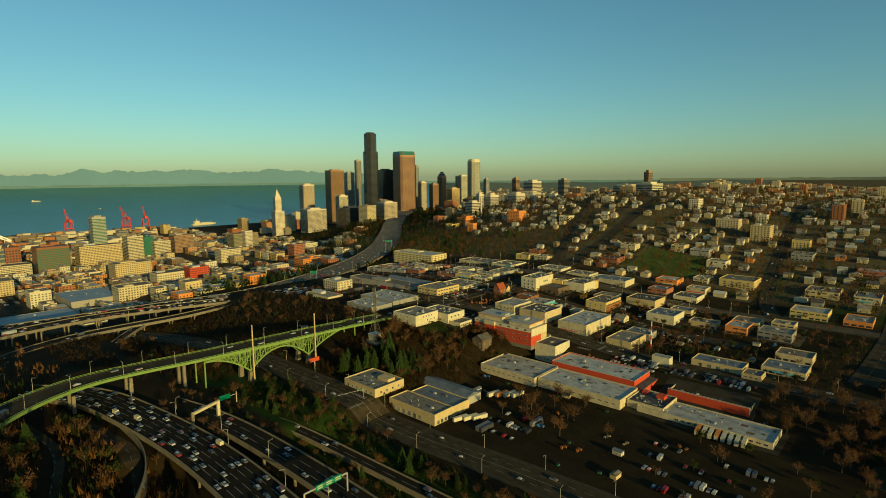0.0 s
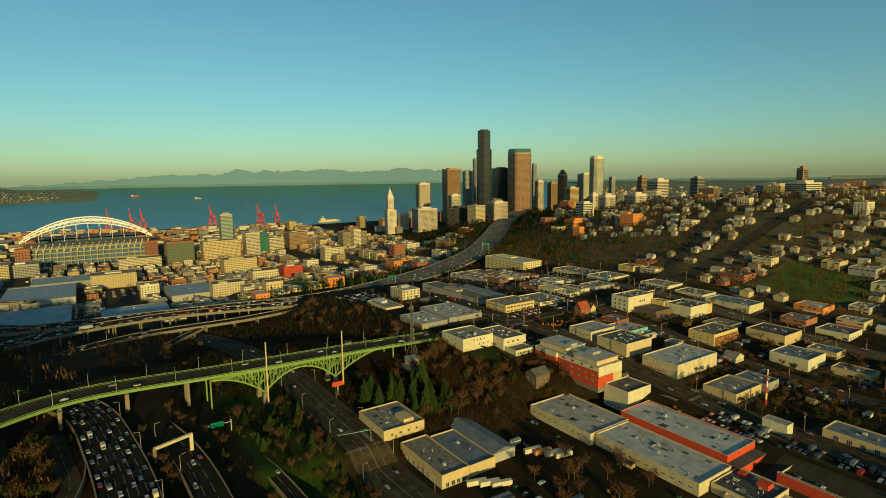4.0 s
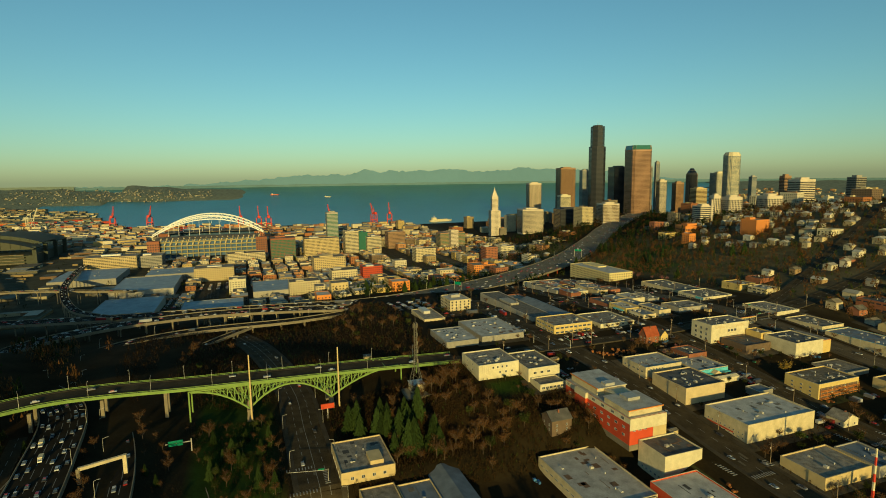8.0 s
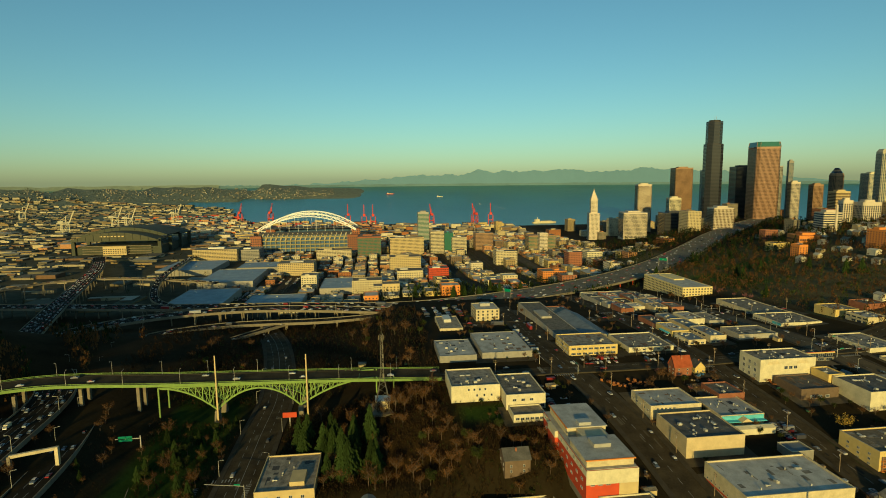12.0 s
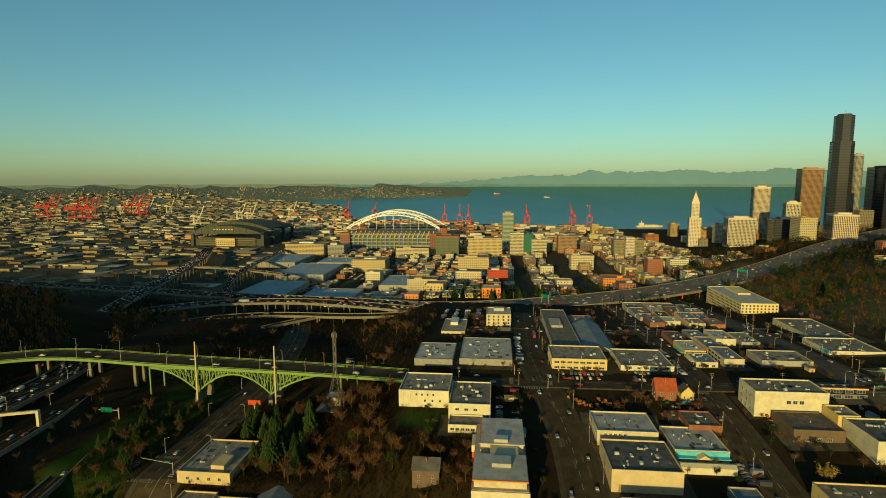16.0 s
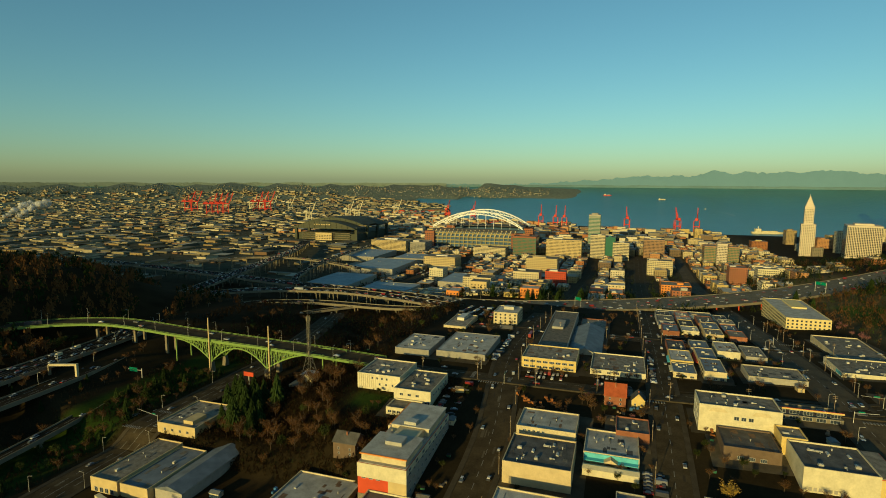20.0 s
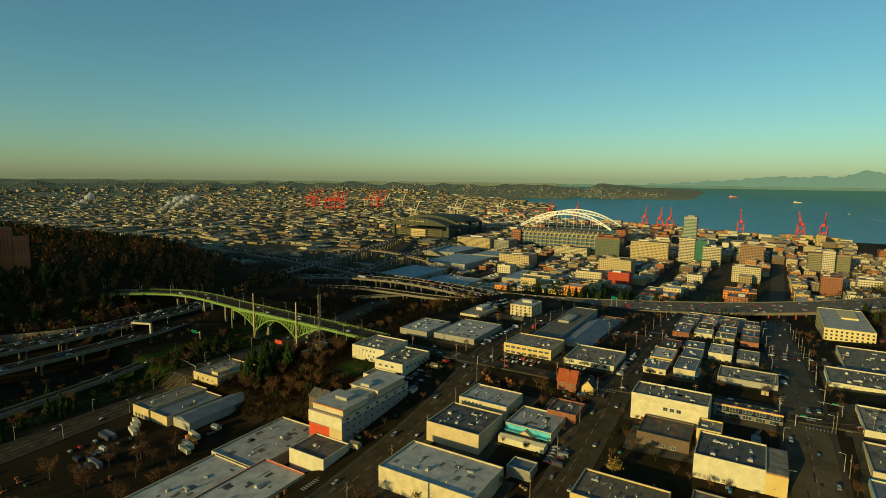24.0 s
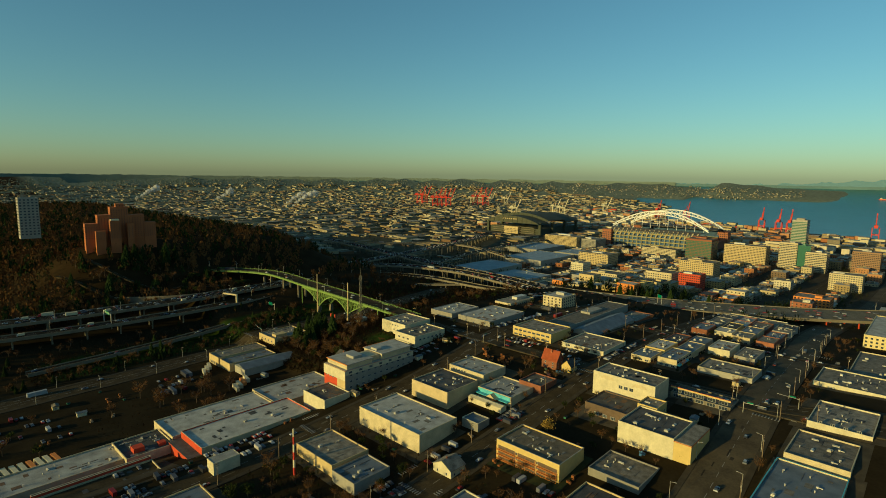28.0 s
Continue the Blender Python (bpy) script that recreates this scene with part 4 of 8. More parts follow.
# shops along the far side of the main street
building(60, 418, 96, 446, 33.0, "low shop with bright roof units beside the main street", CREAM, ROOF_GREY, units=10, wins=[("S", 1, 7, 2.8, 2.0, 0.5, 4, 0.03, 0.97)])
building(100, 416, 150, 446, 30.0, "long store with green awning along the main street", CREAM, ROOF_BLUE, units=8, cope=TEAL, wins=[("S", 1, 9, 3.2, 2.2, 0.5, 4, 0.03, 0.97)])
building(10, 420, 50, 450, 36.5, "white shop block with flat dark roof", WHITE, ROOF_GREY, units=8, wins=[("S", 1, 7, 2.8, 2.0, 0.5, 4, 0.03, 0.97), ("E", 1, 4, 2, 1.4, 4, 3, 0.1, 0.9)])
building(-24, 344, 2, 380, 37.6, "restaurant with orange fascia and green corner", GREYWALL, ROOF_GREY, zb=32, units=4, cope=YELLOW, wins=[("N", 1, 6, 2.6, 2.0, 0.5, 4, 0.03, 0.97)])
building(-150, 424, -72, 460, 34.4, "long low store with stepped grey roofs", CREAM, ROOF_GREY, units=12, wins=[("S", 1, 10, 3.4, 2.0, 0.6, 4, 0.03, 0.97)])
b = building(-70, 410, -32, 452, 36.6, "long white and green shopping block with stepped roofs", WHITE, ROOF_GREY, units=16, wins=[("E", 1, 6, 2.8, 2.0, 0.6, 4, 0.05, 0.95), ("S", 1, 12, 3.4, 2.2, 0.6, 4, 0.03, 0.97)])
Geo().box(8, -21.2, 2.6, 19, -21.02, 5.0).put("green_panel", TEAL, b)
for args in ((-24, 86, 18, 115), (-42, 120, 14, 160)):
    building(*args, 37.0, "broad low hall with a weathered pale metal roof", GREYWALL, ROOF_WHITE, units=9, parapet=0.3)
block(-126, 150, 30, 24, 42.5, "cream apartment tower with stair turret", CREAM, ROOF_WHITE, pitch=4, pw=1.6, ph=1.8, storey=3.2)
block(-98, 108, 46, 22, 34, "cream apartment wing of three storeys", CREAM, ROOF_GREY, pitch=4, pw=1.6, ph=1.6, storey=3.0)
block(-94, 206, 126, 24, 36.8, "long grey hall with flat patched roof", GREYWALL, ROOF_GREY, pitch=0)
house(-70, 232, 84, 26, 5.5, 5.0, "wide hall under a blue grey pitched roof", GREYWALL, ROOF_BLUE, windows=False, chimney=False, zb=28)
building(-158, 222, -116, 246, 31.5, "low store with dark brown front", BRICK, ROOF_GREY, units=4)
b = block(-215, 326, 58, 56, 29, "white store with dark roof below the freeway", WHITE, ROOF_GREY, pitch=5, pw=2.6, ph=1.6, storey=5)
b = block(-262, 440, 100, 40, 38, "large yellow apartment block with shops below", mat("pale yellow wall", (0.62, 0.50, 0.24), 0.85, var=0.15), ROOF_WHITE, pitch=3.6, pw=1.8, ph=1.8, storey=3.4)
building(240, 512, 282, 552, 29, "yellow three storey apartment cube with dark windows", YELLOW, ROOF_GREY, units=4, wins=[("S", 3, 4, 3.0, 1.8, 1.2, 3.2, 0.05, 0.95), ("E", 3, 6, 2.4, 1.8, 1.2, 3.2, 0.05, 0.95)])
block(54, 712, 44, 36, 80, "white office block with square windows", WHITE, ROOF_WHITE, pitch=5, pw=3, ph=2.2, storey=4.2, zb=48)
block(16, 722, 30, 34, 75, "lower white office wing with a grid of windows", WHITE, ROOF_WHITE, pitch=3.2, pw=1.8, ph=1.8, storey=3.4, zb=48)


def shop_rows():
    """Rows of small shops with flat roofs between the two streets below the avenue."""
    r = random.Random(314)
    for v, d in ((304, 15), (322, 14), (341, 15), (360, 14)):
        u = -228
        while u < 8:
            w = r.uniform(17, 34)
            if -112 < u + w and u < -84:
                u = -84
            if u + w > 26 or (v > 338 and u + w > -30):
                break
            x0, x1, y0, y1 = u, u + w, v - d / 2 + r.uniform(-1, 1), v + d / 2 + r.uniform(-1, 1.5)
            h = max(H(x0, v), H(x1, v)) + r.uniform(3.2, 6.2)
            m = r.choice((CREAM, WHITE, TAN, GREYWALL, GREYWALL, BEIGE, YELLOW, BRICK))
            building(x0, y0, x1, y1, h - lift((x0 + x1) / 2), "small flat roofed shop in a crowded row", m, r.choice((ROOF_GREY, ROOF_GREY, ROOF_WHITE, ROOF_DARK, ROOF_BLUE)), units=r.randint(2, 5), parapet=0.4, front=True,
                     wins=[("E", 1, 3, 2.6, 1.6, 1.0, 3, 0.05, 0.95)])
            u += w + r.uniform(0.6, 5)


shop_rows()
SHED_ROOF = mat("pale blue grey shed roof", (0.24, 0.28, 0.30), 0.6, var=0.3, scale=0.1, fine=1)
for x0, y0, x1, y1, z in ((-545, -280, -395, -195, -4.0), (-470, -160, -380, -75, -2.8), (-755, -290, -610, -190, 0), (-915, -425, -775, -310, 0.6), (-620, -60, -520, 10, -3), (-860, -260, -780, -160, 1)):
    building(x0, y0, x1, y1, z, "broad low shed with a pale blue grey roof", GREYWALL, SHED_ROOF, units=6, parapet=0.3)


# ---- the towers of the centre ----
G_DARK = mat("dark tinted glass", (0.02, 0.022, 0.025), 0.15, var=0.2, spec=0.6)
G_BLUE = mat("blue tinted glass", (0.05, 0.09, 0.12), 0.12, var=0.2, spec=0.6)
G_BRONZE = mat("bronze tinted glass", (0.06, 0.035, 0.02), 0.2, var=0.2, spec=0.5)
G_GREEN = mat("green tinted glass", (0.04, 0.13, 0.09), 0.15, var=0.2, spec=0.6)
STONE = mat("pale stone cladding", (0.55, 0.46, 0.33), 0.8, var=0.12, scale=0.05)
PINK = mat("pink granite cladding", (0.36, 0.21, 0.13), 0.7, var=0.12, scale=0.05)
BROWN = mat("brown cladding", (0.30, 0.18, 0.10), 0.7, var=0.15, scale=0.05)
BLACK = mat("black cladding", (0.035, 0.035, 0.038), 0.45, var=0.2, scale=0.05)


def ring(pts, z):
    return [(x, y, z) for x, y in pts]


def plan(w, d, cut):
    """An oblong with cut corners."""
    x, y = w / 2, d / 2
    return [(-x + cut, -y), (x - cut, -y), (x, -y + cut), (x, y - cut), (x - cut, y), (-x + cut, y), (-x, y - cut), (-x, -y + cut)]


def tower(u, v, w, zt, label, wall, glass, d=None, cut=1.0, fins="bands", storey=4.0, zb=None, rz=-12.0, name="tower", crown=None):
    """A high-rise: shaft, bands or fins of glazing all round, roof plant."""
    zb = H(u, v) if zb is None else zb
    zt += lift(u)
    w = w * 0.80
    d = d or w
    th = empty(name, u, v, zb, label, "tower", rz=rz)
    h = zt - zb
    p = plan(w, d, cut)
    Geo().hull(ring(p, -6), ring(p, h)).put("shaft", wall, th)
    g = Geo()
    o = plan(w + 0.5, d + 0.5, cut)
    if fins == "bands":
        z = 4.0
        while z + storey * 0.5 < h - 2:
            b = len(g.v)
            g.v += ring(o, z) + ring(o, z + storey * 0.52)
            for k in range(8):
                g.f.append((b + k, b + (k + 1) % 8, b + 8 + (k + 1) % 8, b + 8 + k))
                g.m.append(0)
            z += storey
    else:
        for k in range(8):
            a, c = Vector(o[k]), Vector(o[(k + 1) % 8])
            n = max(1, int((c - a).length / 3.2))
            if (c - a).length < 1.5:
                continue
            for j in range(n):
                s, e = a.lerp(c, (j + 0.2) / n), a.lerp(c, (j + 0.8) / n)
                z = 4.0
                while z < h - 6:
                    b = len(g.v)
                    g.v += [(s.x, s.y, z), (e.x, e.y, z), (e.x, e.y, z + storey * 0.8), (s.x, s.y, z + storey * 0.8)]
                    g.f.append((b, b + 1, b + 2, b + 3))
                    g.m.append(0)
                    z += storey
    tagged(g.put("glazing", glass, th), kind="stuff")
    if crown is None:
        Geo().hull(ring(plan(w * 0.55, d * 0.55, cut), h), ring(plan(w * 0.55, d * 0.55, cut), h + 4)).put("plant_room", wall, th)
    return th, w, d, h


def downtown():
    # the tallest: black, in three stepped and rounded shafts
    u, v, w, zt = -1084, 1020, 59, 285
    th, w_, d_, h = tower(u, v, w, zt, "tallest tower, black glass in stepped curved shafts", BLACK, G_DARK, cut=12, fins="bands", crown=0)
    Geo().hull(ring(plan(w_ * 0.86, w_ * 0.86, 12), h), ring(plan(w_ * 0.86, w_ * 0.86, 12), h + 64)).put("upper_shaft", BLACK, th)
    g = Geo()
    z = h + 2
    while z < h + 61:
        o = plan(w_ * 0.86 + 0.5, w_ * 0.86 + 0.5, 12)
        b = len(g.v)
        g.v += ring(o, z) + ring(o, z + 2.1)
        for k in range(8):
            g.f.append((b + k, b + (k + 1) % 8, b + 8 + (k + 1) % 8, b + 8 + k))
            g.m.append(0)
        z += 4
    tagged(g.put("glazing", G_DARK, th), kind="stuff")
    Geo().hull(ring(plan(w_ * 0.6, w_ * 0.6, 8), h + 64), ring(plan(w_ * 0.6, w_ * 0.6, 8), h + 68)).put("plant_room", BLACK, th)
    for k in (-6, 5):
        Geo().cyl(k, 2, h + 68, h + 80, 0.4, 0.15, 6).put("antenna", METAL, th)
    # brown tower with a sloping green glass top
    u, v, w, zt = -1062, 1165, 83, 288
    th, w_, d_, h = tower(u, v, w, zt - 14, "brown granite tower with sloping green glass top", PINK, G_BRONZE, cut=7, fins="fins", crown=0)
    p = plan(w_, d_, 7)
    top = [(x * 0.93, y * 0.93, h + 14 - max(0, (-x - y) * 0.0)) for x, y in p]
    Geo().hull(ring(p, h), top).put("sloping_crown", G_GREEN, th, "sloping green glass crown")
    g = Geo()
    for k in range(8):
        a, b = p[k], top[k]
        g.bar((a[0] * 1.01, a[1] * 1.01, h), (b[0] * 1.01, b[1] * 1.01, b[2]), 0.7)
    g.put("crown_ribs", PINK, th)
    # white tower with a rounded top
    u, v, w, zt = -975, 1478, 56, 262
    th, w_, d_, h = tower(u, v, w, zt - 8, "tall white tower with rounded glass corners", WHITE, G_BLUE, cut=9, fins="fins", crown=0)
    Geo().hull(ring(plan(w_, d_, 9), h), ring(plan(w_ * 0.8, d_ * 0.8, 8), h + 8)).put("crown", WHITE, th)
    u, v, w, zt = -1215, 1545, 43, 218
    th, w_, d_, h = tower(u, v, w, zt - 22, "dark tower with a stepped dome", BROWN, G_DARK, cut=6, fins="fins", crown=0)
    for k in range(4):
        a, c = w_ * (0.95 - k * 0.14), w_ * (0.86 - k * 0.17)
        Geo().hull(ring(plan(a, a, 6), h + k * 5.5), ring(plan(c, c, 5), h + k * 5.5 + 5.5)).put("dome_step", G_DARK if k % 2 else BROWN, th)
    # old white tower with a pyramid top
    u, v, w, zt = -1221, 717, 24, 127.6
    th = empty("pyramid_tower", u, v, H(u, v), "slim white terracotta tower with pyramid roof", "tower", rz=-12)
    h = zt + lift(u) - th.location.z
    b = -1100, 657, 44, 98
    hb = b[3] + lift(u) - th.location.z
    Geo().box(-19, -16, -5, 20, 16, hb * 0.86).put("base_block", STONE, th)
    tagged(panes(Geo(), 20, 16, 3, hb * 0.85, 4, 3.6, 1.7, 2.1, 0.1).put("glazing", GLASS, th), kind="stuff")
    Geo().box(-10.5, -10.5, hb * 0.86, 10.5, 10.5, h).put("shaft", STONE, th)
    tagged(panes(Geo(), 10.5, 10.5, hb * 0.9, h - 3, 4, 3.2, 1.5, 2.0, 0.08).put("glazing", GLASS, th), kind="stuff")
    Geo().box(-11.3, -11.3, h, 11.3, 11.3, h + 1.5).put("cornice", STONE, th)
    Geo().hull(ring(plan(20, 20, 1), h + 1.5), ring(plan(1.4, 1.4, 0.3), h + 29)).put("pyramid_roof", STONE, th)
    Geo().cyl(0, 0, h + 29, h + 34, 0.7, 0.1, 6).put("finial", STONE, th)


downtown()
tower(-1500, 1022, 62, 173, "pale stone tower with a rounded barrel top", STONE, G_BRONZE, fins="fins", cut=3)
tower(-1531, 1188, 79, 233, "brown tower with dark vertical fins", BROWN, G_BRONZE, fins="fins", cut=2)
tower(-1185, 962, 44, 129, "plain white concrete slab tower", WHITE, GLASS, fins="fins", cut=1)
tower(-1672, 1379, 47, 228, "slim tower of blue glass", GREYWALL, G_BLUE, fins="bands", cut=2)
tower(-1601, 1377, 34, 283, "tall grey tower with stepped top", GREYWALL, G_DARK, fins="fins", cut=5)
tower(-1221, 1210, 66, 225, "broad black glass office tower", BLACK, G_DARK, fins="bands", cut=1)
tower(-1175, 1344, 18, 240, "slim grey office tower downtown", GREYWALL, G_BLUE, fins="fins", cut=1)
tower(-1078, 1280, 33, 173, "cream stone office tower downtown", STONE, GLASS, fins="fins", cut=2)
tower(-1115, 1386, 37, 165, "brown tower with roof mast", BROWN, G_BRONZE, fins="fins", cut=1)
tower(-920, 1285, 46, 146, "tan office slab with bands", TAN, G_BRONZE, fins="bands", cut=1)
tower(-1154, 1616, 60, 199, "white tower with vertical ribs", WHITE, G_BLUE, fins="fins", cut=3)
tower(-1095, 1717, 25, 182, "grey glass tower far downtown", GREYWALL, G_BLUE, fins="bands", cut=1)
tower(-450, 829, 38, 116, "low cream hospital wing on the hill", STONE, GLASS, fins="bands", cut=1)
tower(-464, 875, 21, 136, "cream hospital tower on the hill", STONE, GLASS, fins="fins", cut=1)
tower(-440, 894, 39, 133, "stepped cream hospital block", STONE, GLASS, fins="fins", cut=2)
tower(-390, 941, 43, 135, "large cream hospital block", STONE, GLASS, fins="fins", cut=2)
tower(-662, 1330, 26, 178, "dark brown slab tower", BROWN, G_DARK, fins="bands", cut=1)
tower(-446, 1104, 47, 167, "cream block with long window bands", STONE, G_DARK, fins="bands", cut=1)
tower(-284, 960, 29, 130, "white apartment tower on the hill", WHITE, GLASS, fins="fins", cut=1)
tower(-432, 1262, 33, 170, "dark grey apartment tower", GREYWALL, G_DARK, fins="bands", cut=1)
tower(-159, 1081, 39, 151, "cream stepped hospital block", STONE, GLASS, fins="bands", cut=1)
tower(-69, 1036, 56, 155, "large white hospital on the hill", WHITE, GLASS, fins="bands", cut=1)
tower(-84, 1063, 19, 184, "tall brown apartment tower", BROWN, G_DARK, fins="fins", cut=1)
tower(-34, 971, 30, 133, "red brick apartment block", BRICK, GLASS, fins="fins", cut=1)
tower(-885, 918, 62, 109, "cream concrete court building", STONE, G_BRONZE, fins="fins", cut=2)
tower(-1118, 1239, 51, 222, "grey brown tower behind the crown", GREYWALL, G_DARK, fins="fins", cut=1)
tower(-1150, 812, 86, 88, "wide grey stone office block", STONE, GLASS, fins="fins", cut=1)
tower(-1010, 862, 80, 92, "long dark glass office block", BLACK, G_DARK, fins="bands", cut=1)
tower(-400, 745, 47, 82, "orange brick apartment block", ORANGE, GLASS, fins="fins", cut=1)
s = empty("chimney_stack", -397, 797, H(-397, 797), "slim pale concrete chimney stack", "chimney")
Geo().cyl(0, 0, -2, 122 - s.location.z, 2.2, 1.6, 10).put("stack", STONE, s)

# mid-distance blocks round the stadium and the old quarter
block(-1045, 201, 40, 36, 51, "cream office with long window bands", CREAM, pitch=3, pw=2.8, ph=1.9)
block(-1046, 232, 40, 24, 47, "green glass office bay between cream wings", G_GREEN, pitch=3, pw=2.4, ph=1.9, glass=G_GREEN)
block(-1027, 258, 40, 39, 35, "cream office wing with long window bands", CREAM, pitch=3, pw=2.8, ph=1.9)
block(-1021, 118, 40, 89, 38, "long tan brick office block", TAN, pitch=3, pw=2.0, ph=1.8)
block(-1008, 20, 50, 60, 45, "glass fronted office with brick sides", BRICK, pitch=3, pw=2.7, ph=3.0, glass=G_GREEN)
block(-1094, 339, 40, 50, 40, "brown brick office block with dark windows", BROWN, pitch=3, pw=2, ph=1.9)
block(-599, -85, 32, 28, 10, "white office block with square windows", WHITE, pitch=4)
block(-560, 150, 28, 36, 22, "bright red apartment block of five storeys", RED, pitch=3.5)
block(-562, 98, 36, 46, 19, "cream warehouse block with rows of windows", CREAM, pitch=4)
block(-505, 22, 34, 50, 13, "cream brick warehouse with saw-tooth roof", CREAM, pitch=4)
block(-448, 57, 26, 48, 12, "long cream workshop beside the freeway", CREAM, pitch=4)
block(-723, 467, 30, 30, 24, "brick and cream apartment block", BRICK, pitch=3.5)
block(-755, 524, 30, 36, 20, "white clinic block with square windows", WHITE, pitch=3.5)
block(-481, 339, 34, 42, 23, "flat orange brick store", ORANGE, pitch=4)
block(-997, -357, 60, 105, 22, "tan parking structure with open decks", TAN, pitch=4, pw=3.4, ph=1.5, storey=3.4)
block(-1017, -281, 60, 51, 18, "grey parking structure beside the stadium", GREYWALL, pitch=4, pw=3.4, ph=1.5, storey=3.4)
block(-761, -130, 50, 74, 13, "brown brick hall with long roof", TAN, pitch=4)
block(-979, -68, 40, 86, 15, "parking decks in front of the stadium", CREAM, pitch=4, pw=3.4, ph=1.5, storey=3.4)
block(-1026, 485, 40, 75, 36, "dark glass office with a cream centre bay", BROWN, pitch=3, pw=2.4, ph=2.4, glass=G_GREEN)
block(-998, 483, 24, 22, 44, "cream centre bay of the green office", STONE, pitch=3)
block(-754, 99, 44, 66, 21, "tan brick hall with dark roof", TAN, pitch=4)
block(-818, 337, 34, 50, 19, "cream row of old commercial fronts", CREAM, pitch=3.5)
tower(-1250, 182, 42, 95, "slim pale green glass tower", GREYWALL, G_GREEN, fins="bands", rz=0)


# ---- the green arch bridge ----
def green_bridge():
    path = [(41, 84, 31.6), (41, 20, 34.2), (41, -60, 36.4), (41, -110, 37.8), (40.5, -150, 39.4), (45, -182, 41), (57, -210, 41.6), (78, -236, 42.0), (104, -254, 42.4)]
    line = smooth_line(path, 4.0)
    th = empty("arch_bridge", 41, -41, H(41, -41), "light green steel arch bridge carrying an avenue over the valley", "bridge")
    inv = th.matrix_world.inverted()

    def add(g, nm, m, label=""):
        o = g.put(nm, m, th, label)
        o.matrix_parent_inverse = inv
        return o

    add(strip(Geo(), line, -10.5, 10.5, -1.0, 0), "deck", CONCRETE)
    add(strip(Geo(), line, -7.6, 7.6, 0, 0.05), "carriageway", ASPHALT)
    for s in (-1, 1):
        a, b = sorted((s * 10.6, s * 10.25))
        add(strip(Geo(), line, a, b, -1.5, 0.4), "edge_girder", BRIDGE_GREEN, "green edge girder")
        a, b = sorted((s * 10.5, s * 10.4))
        add(strip(Geo(), line, a, b, 0.9, 1.2), "handrail", BRIDGE_GREEN)
        a, b = sorted((s * 10.2, s * 7.7))
        add(strip(Geo(), line, a, b, 0, 0.2), "walkway", PAVE)
        for i in range(0, len(line), 2):
            p, d = line[i], sides(line)[i]
            add(Geo().box(p.x + d.x * s * 10.45 - 0.08, p.y - 0.08, p.z + 0.4, p.x + d.x * s * 10.45 + 0.08, p.y + 0.08, p.z + 0.95), "rail_post", BRIDGE_GREEN)
    zd = 34.7 + lift(41)

    def rib_z(v):
        if v < -69:
            return zd - 0.6 - 16.4 * ((v + 105) / 36) ** 2
        if v < -14:
            return zd - 3.2 - 13.8 * ((v + 41.5) / 27.5) ** 2
        return zd - 0.6 - 16.4 * ((36 - v) / 50) ** 2

    stations = [-105 + 4.5 * k for k in range(9)] + [-64.4 + 4.58 * k for k in range(11)] + [-14 + 5 * k for k in range(11)]
    stations = sorted(set(round(min(v, 36.0), 2) for v in stations))
    for u in (33.0, 49.5):
        add(Geo().bar((u, -106, zd), (u, 40, zd - 1.8), 0.7, h=0.8), "top_chord", BRIDGE_GREEN)
        for a, b in zip(stations, stations[1:]):
            add(Geo().bar((u, a, rib_z(a)), (u, b, rib_z(b)), 0.9, h=1.1), "arch_rib", BRIDGE_GREEN)
            up = (u, a, zd) if b < -69 or -41 < b < -14.1 else (u, b, zd)
            lo = (u, b, rib_z(b)) if up[1] == a else (u, a, rib_z(a))
            if zd - min(rib_z(a), rib_z(b)) > 2.2:
                m_ = (a + b) / 2
                g = Geo().bar((u, m_, rib_z(m_)), (u, m_, zd - 0.3), 0.26)
                g.bar((u, up[1] + lo[1] - up[1], zd - 0.3), (u, m_, (rib_z(m_) + zd) / 2), 0.24)
                g.bar((u, a, (rib_z(a) + zd) / 2), (u, b, (rib_z(b) + zd) / 2), 0.24)
                add(g, "lattice_panel", BRIDGE_GREEN)
            if abs(up[2] - lo[2]) > 1.6:
                add(Geo().bar(up, lo, 0.46), "diagonal", BRIDGE_GREEN)
        for v in stations:
            if zd - rib_z(v) > 1.2:
                add(Geo().bar((u, v, rib_z(v)), (u, v, zd), 0.55), "spandrel_post", BRIDGE_GREEN)
        for v in (-69, -14):
            z = rib_z(v + 0.01) - 0.5
            add(Geo().hull([(u - 2.4, v - 2.4, min(H(u, v), z) - 4), (u + 2.4, v - 2.4, min(H(u, v), z) - 4), (u + 2.4, v + 2.4, min(H(u, v), z) - 4), (u - 2.4, v + 2.4, min(H(u, v), z) - 4)],
                           [(u - 1.4, v - 1.4, z), (u + 1.4, v - 1.4, z), (u + 1.4, v + 1.4, z), (u - 1.4, v + 1.4, z)]), "footing", CONCRETE)
    for v in stations[::2]:
        if zd - rib_z(v) > 1.2:
            add(Geo().bar((33, v, rib_z(v)), (49.5, v, rib_z(v)), 0.35), "cross_brace", BRIDGE_GREEN)
            add(Geo().bar((33, v, rib_z(v)), (49.5, v, zd), 0.25), "sway_brace", BRIDGE_GREEN)
    for v in (-106, 38, 50):
        for u in (33, 49.5):
            add(Geo().bar((u, v, H(u, v) - 2), (u, v, zd), 0.9), "bent_leg", BRIDGE_GREEN)
    for v, c in ((-120, 41), (-156, 40.5), (-192, 48)):
        for o in (-5, 5):
            add(Geo().box(c + o - 1, v - 1, H(c + o, v) - 2, c + o + 1, v + 1, zd + 0.9), "pier", CONCRETE)
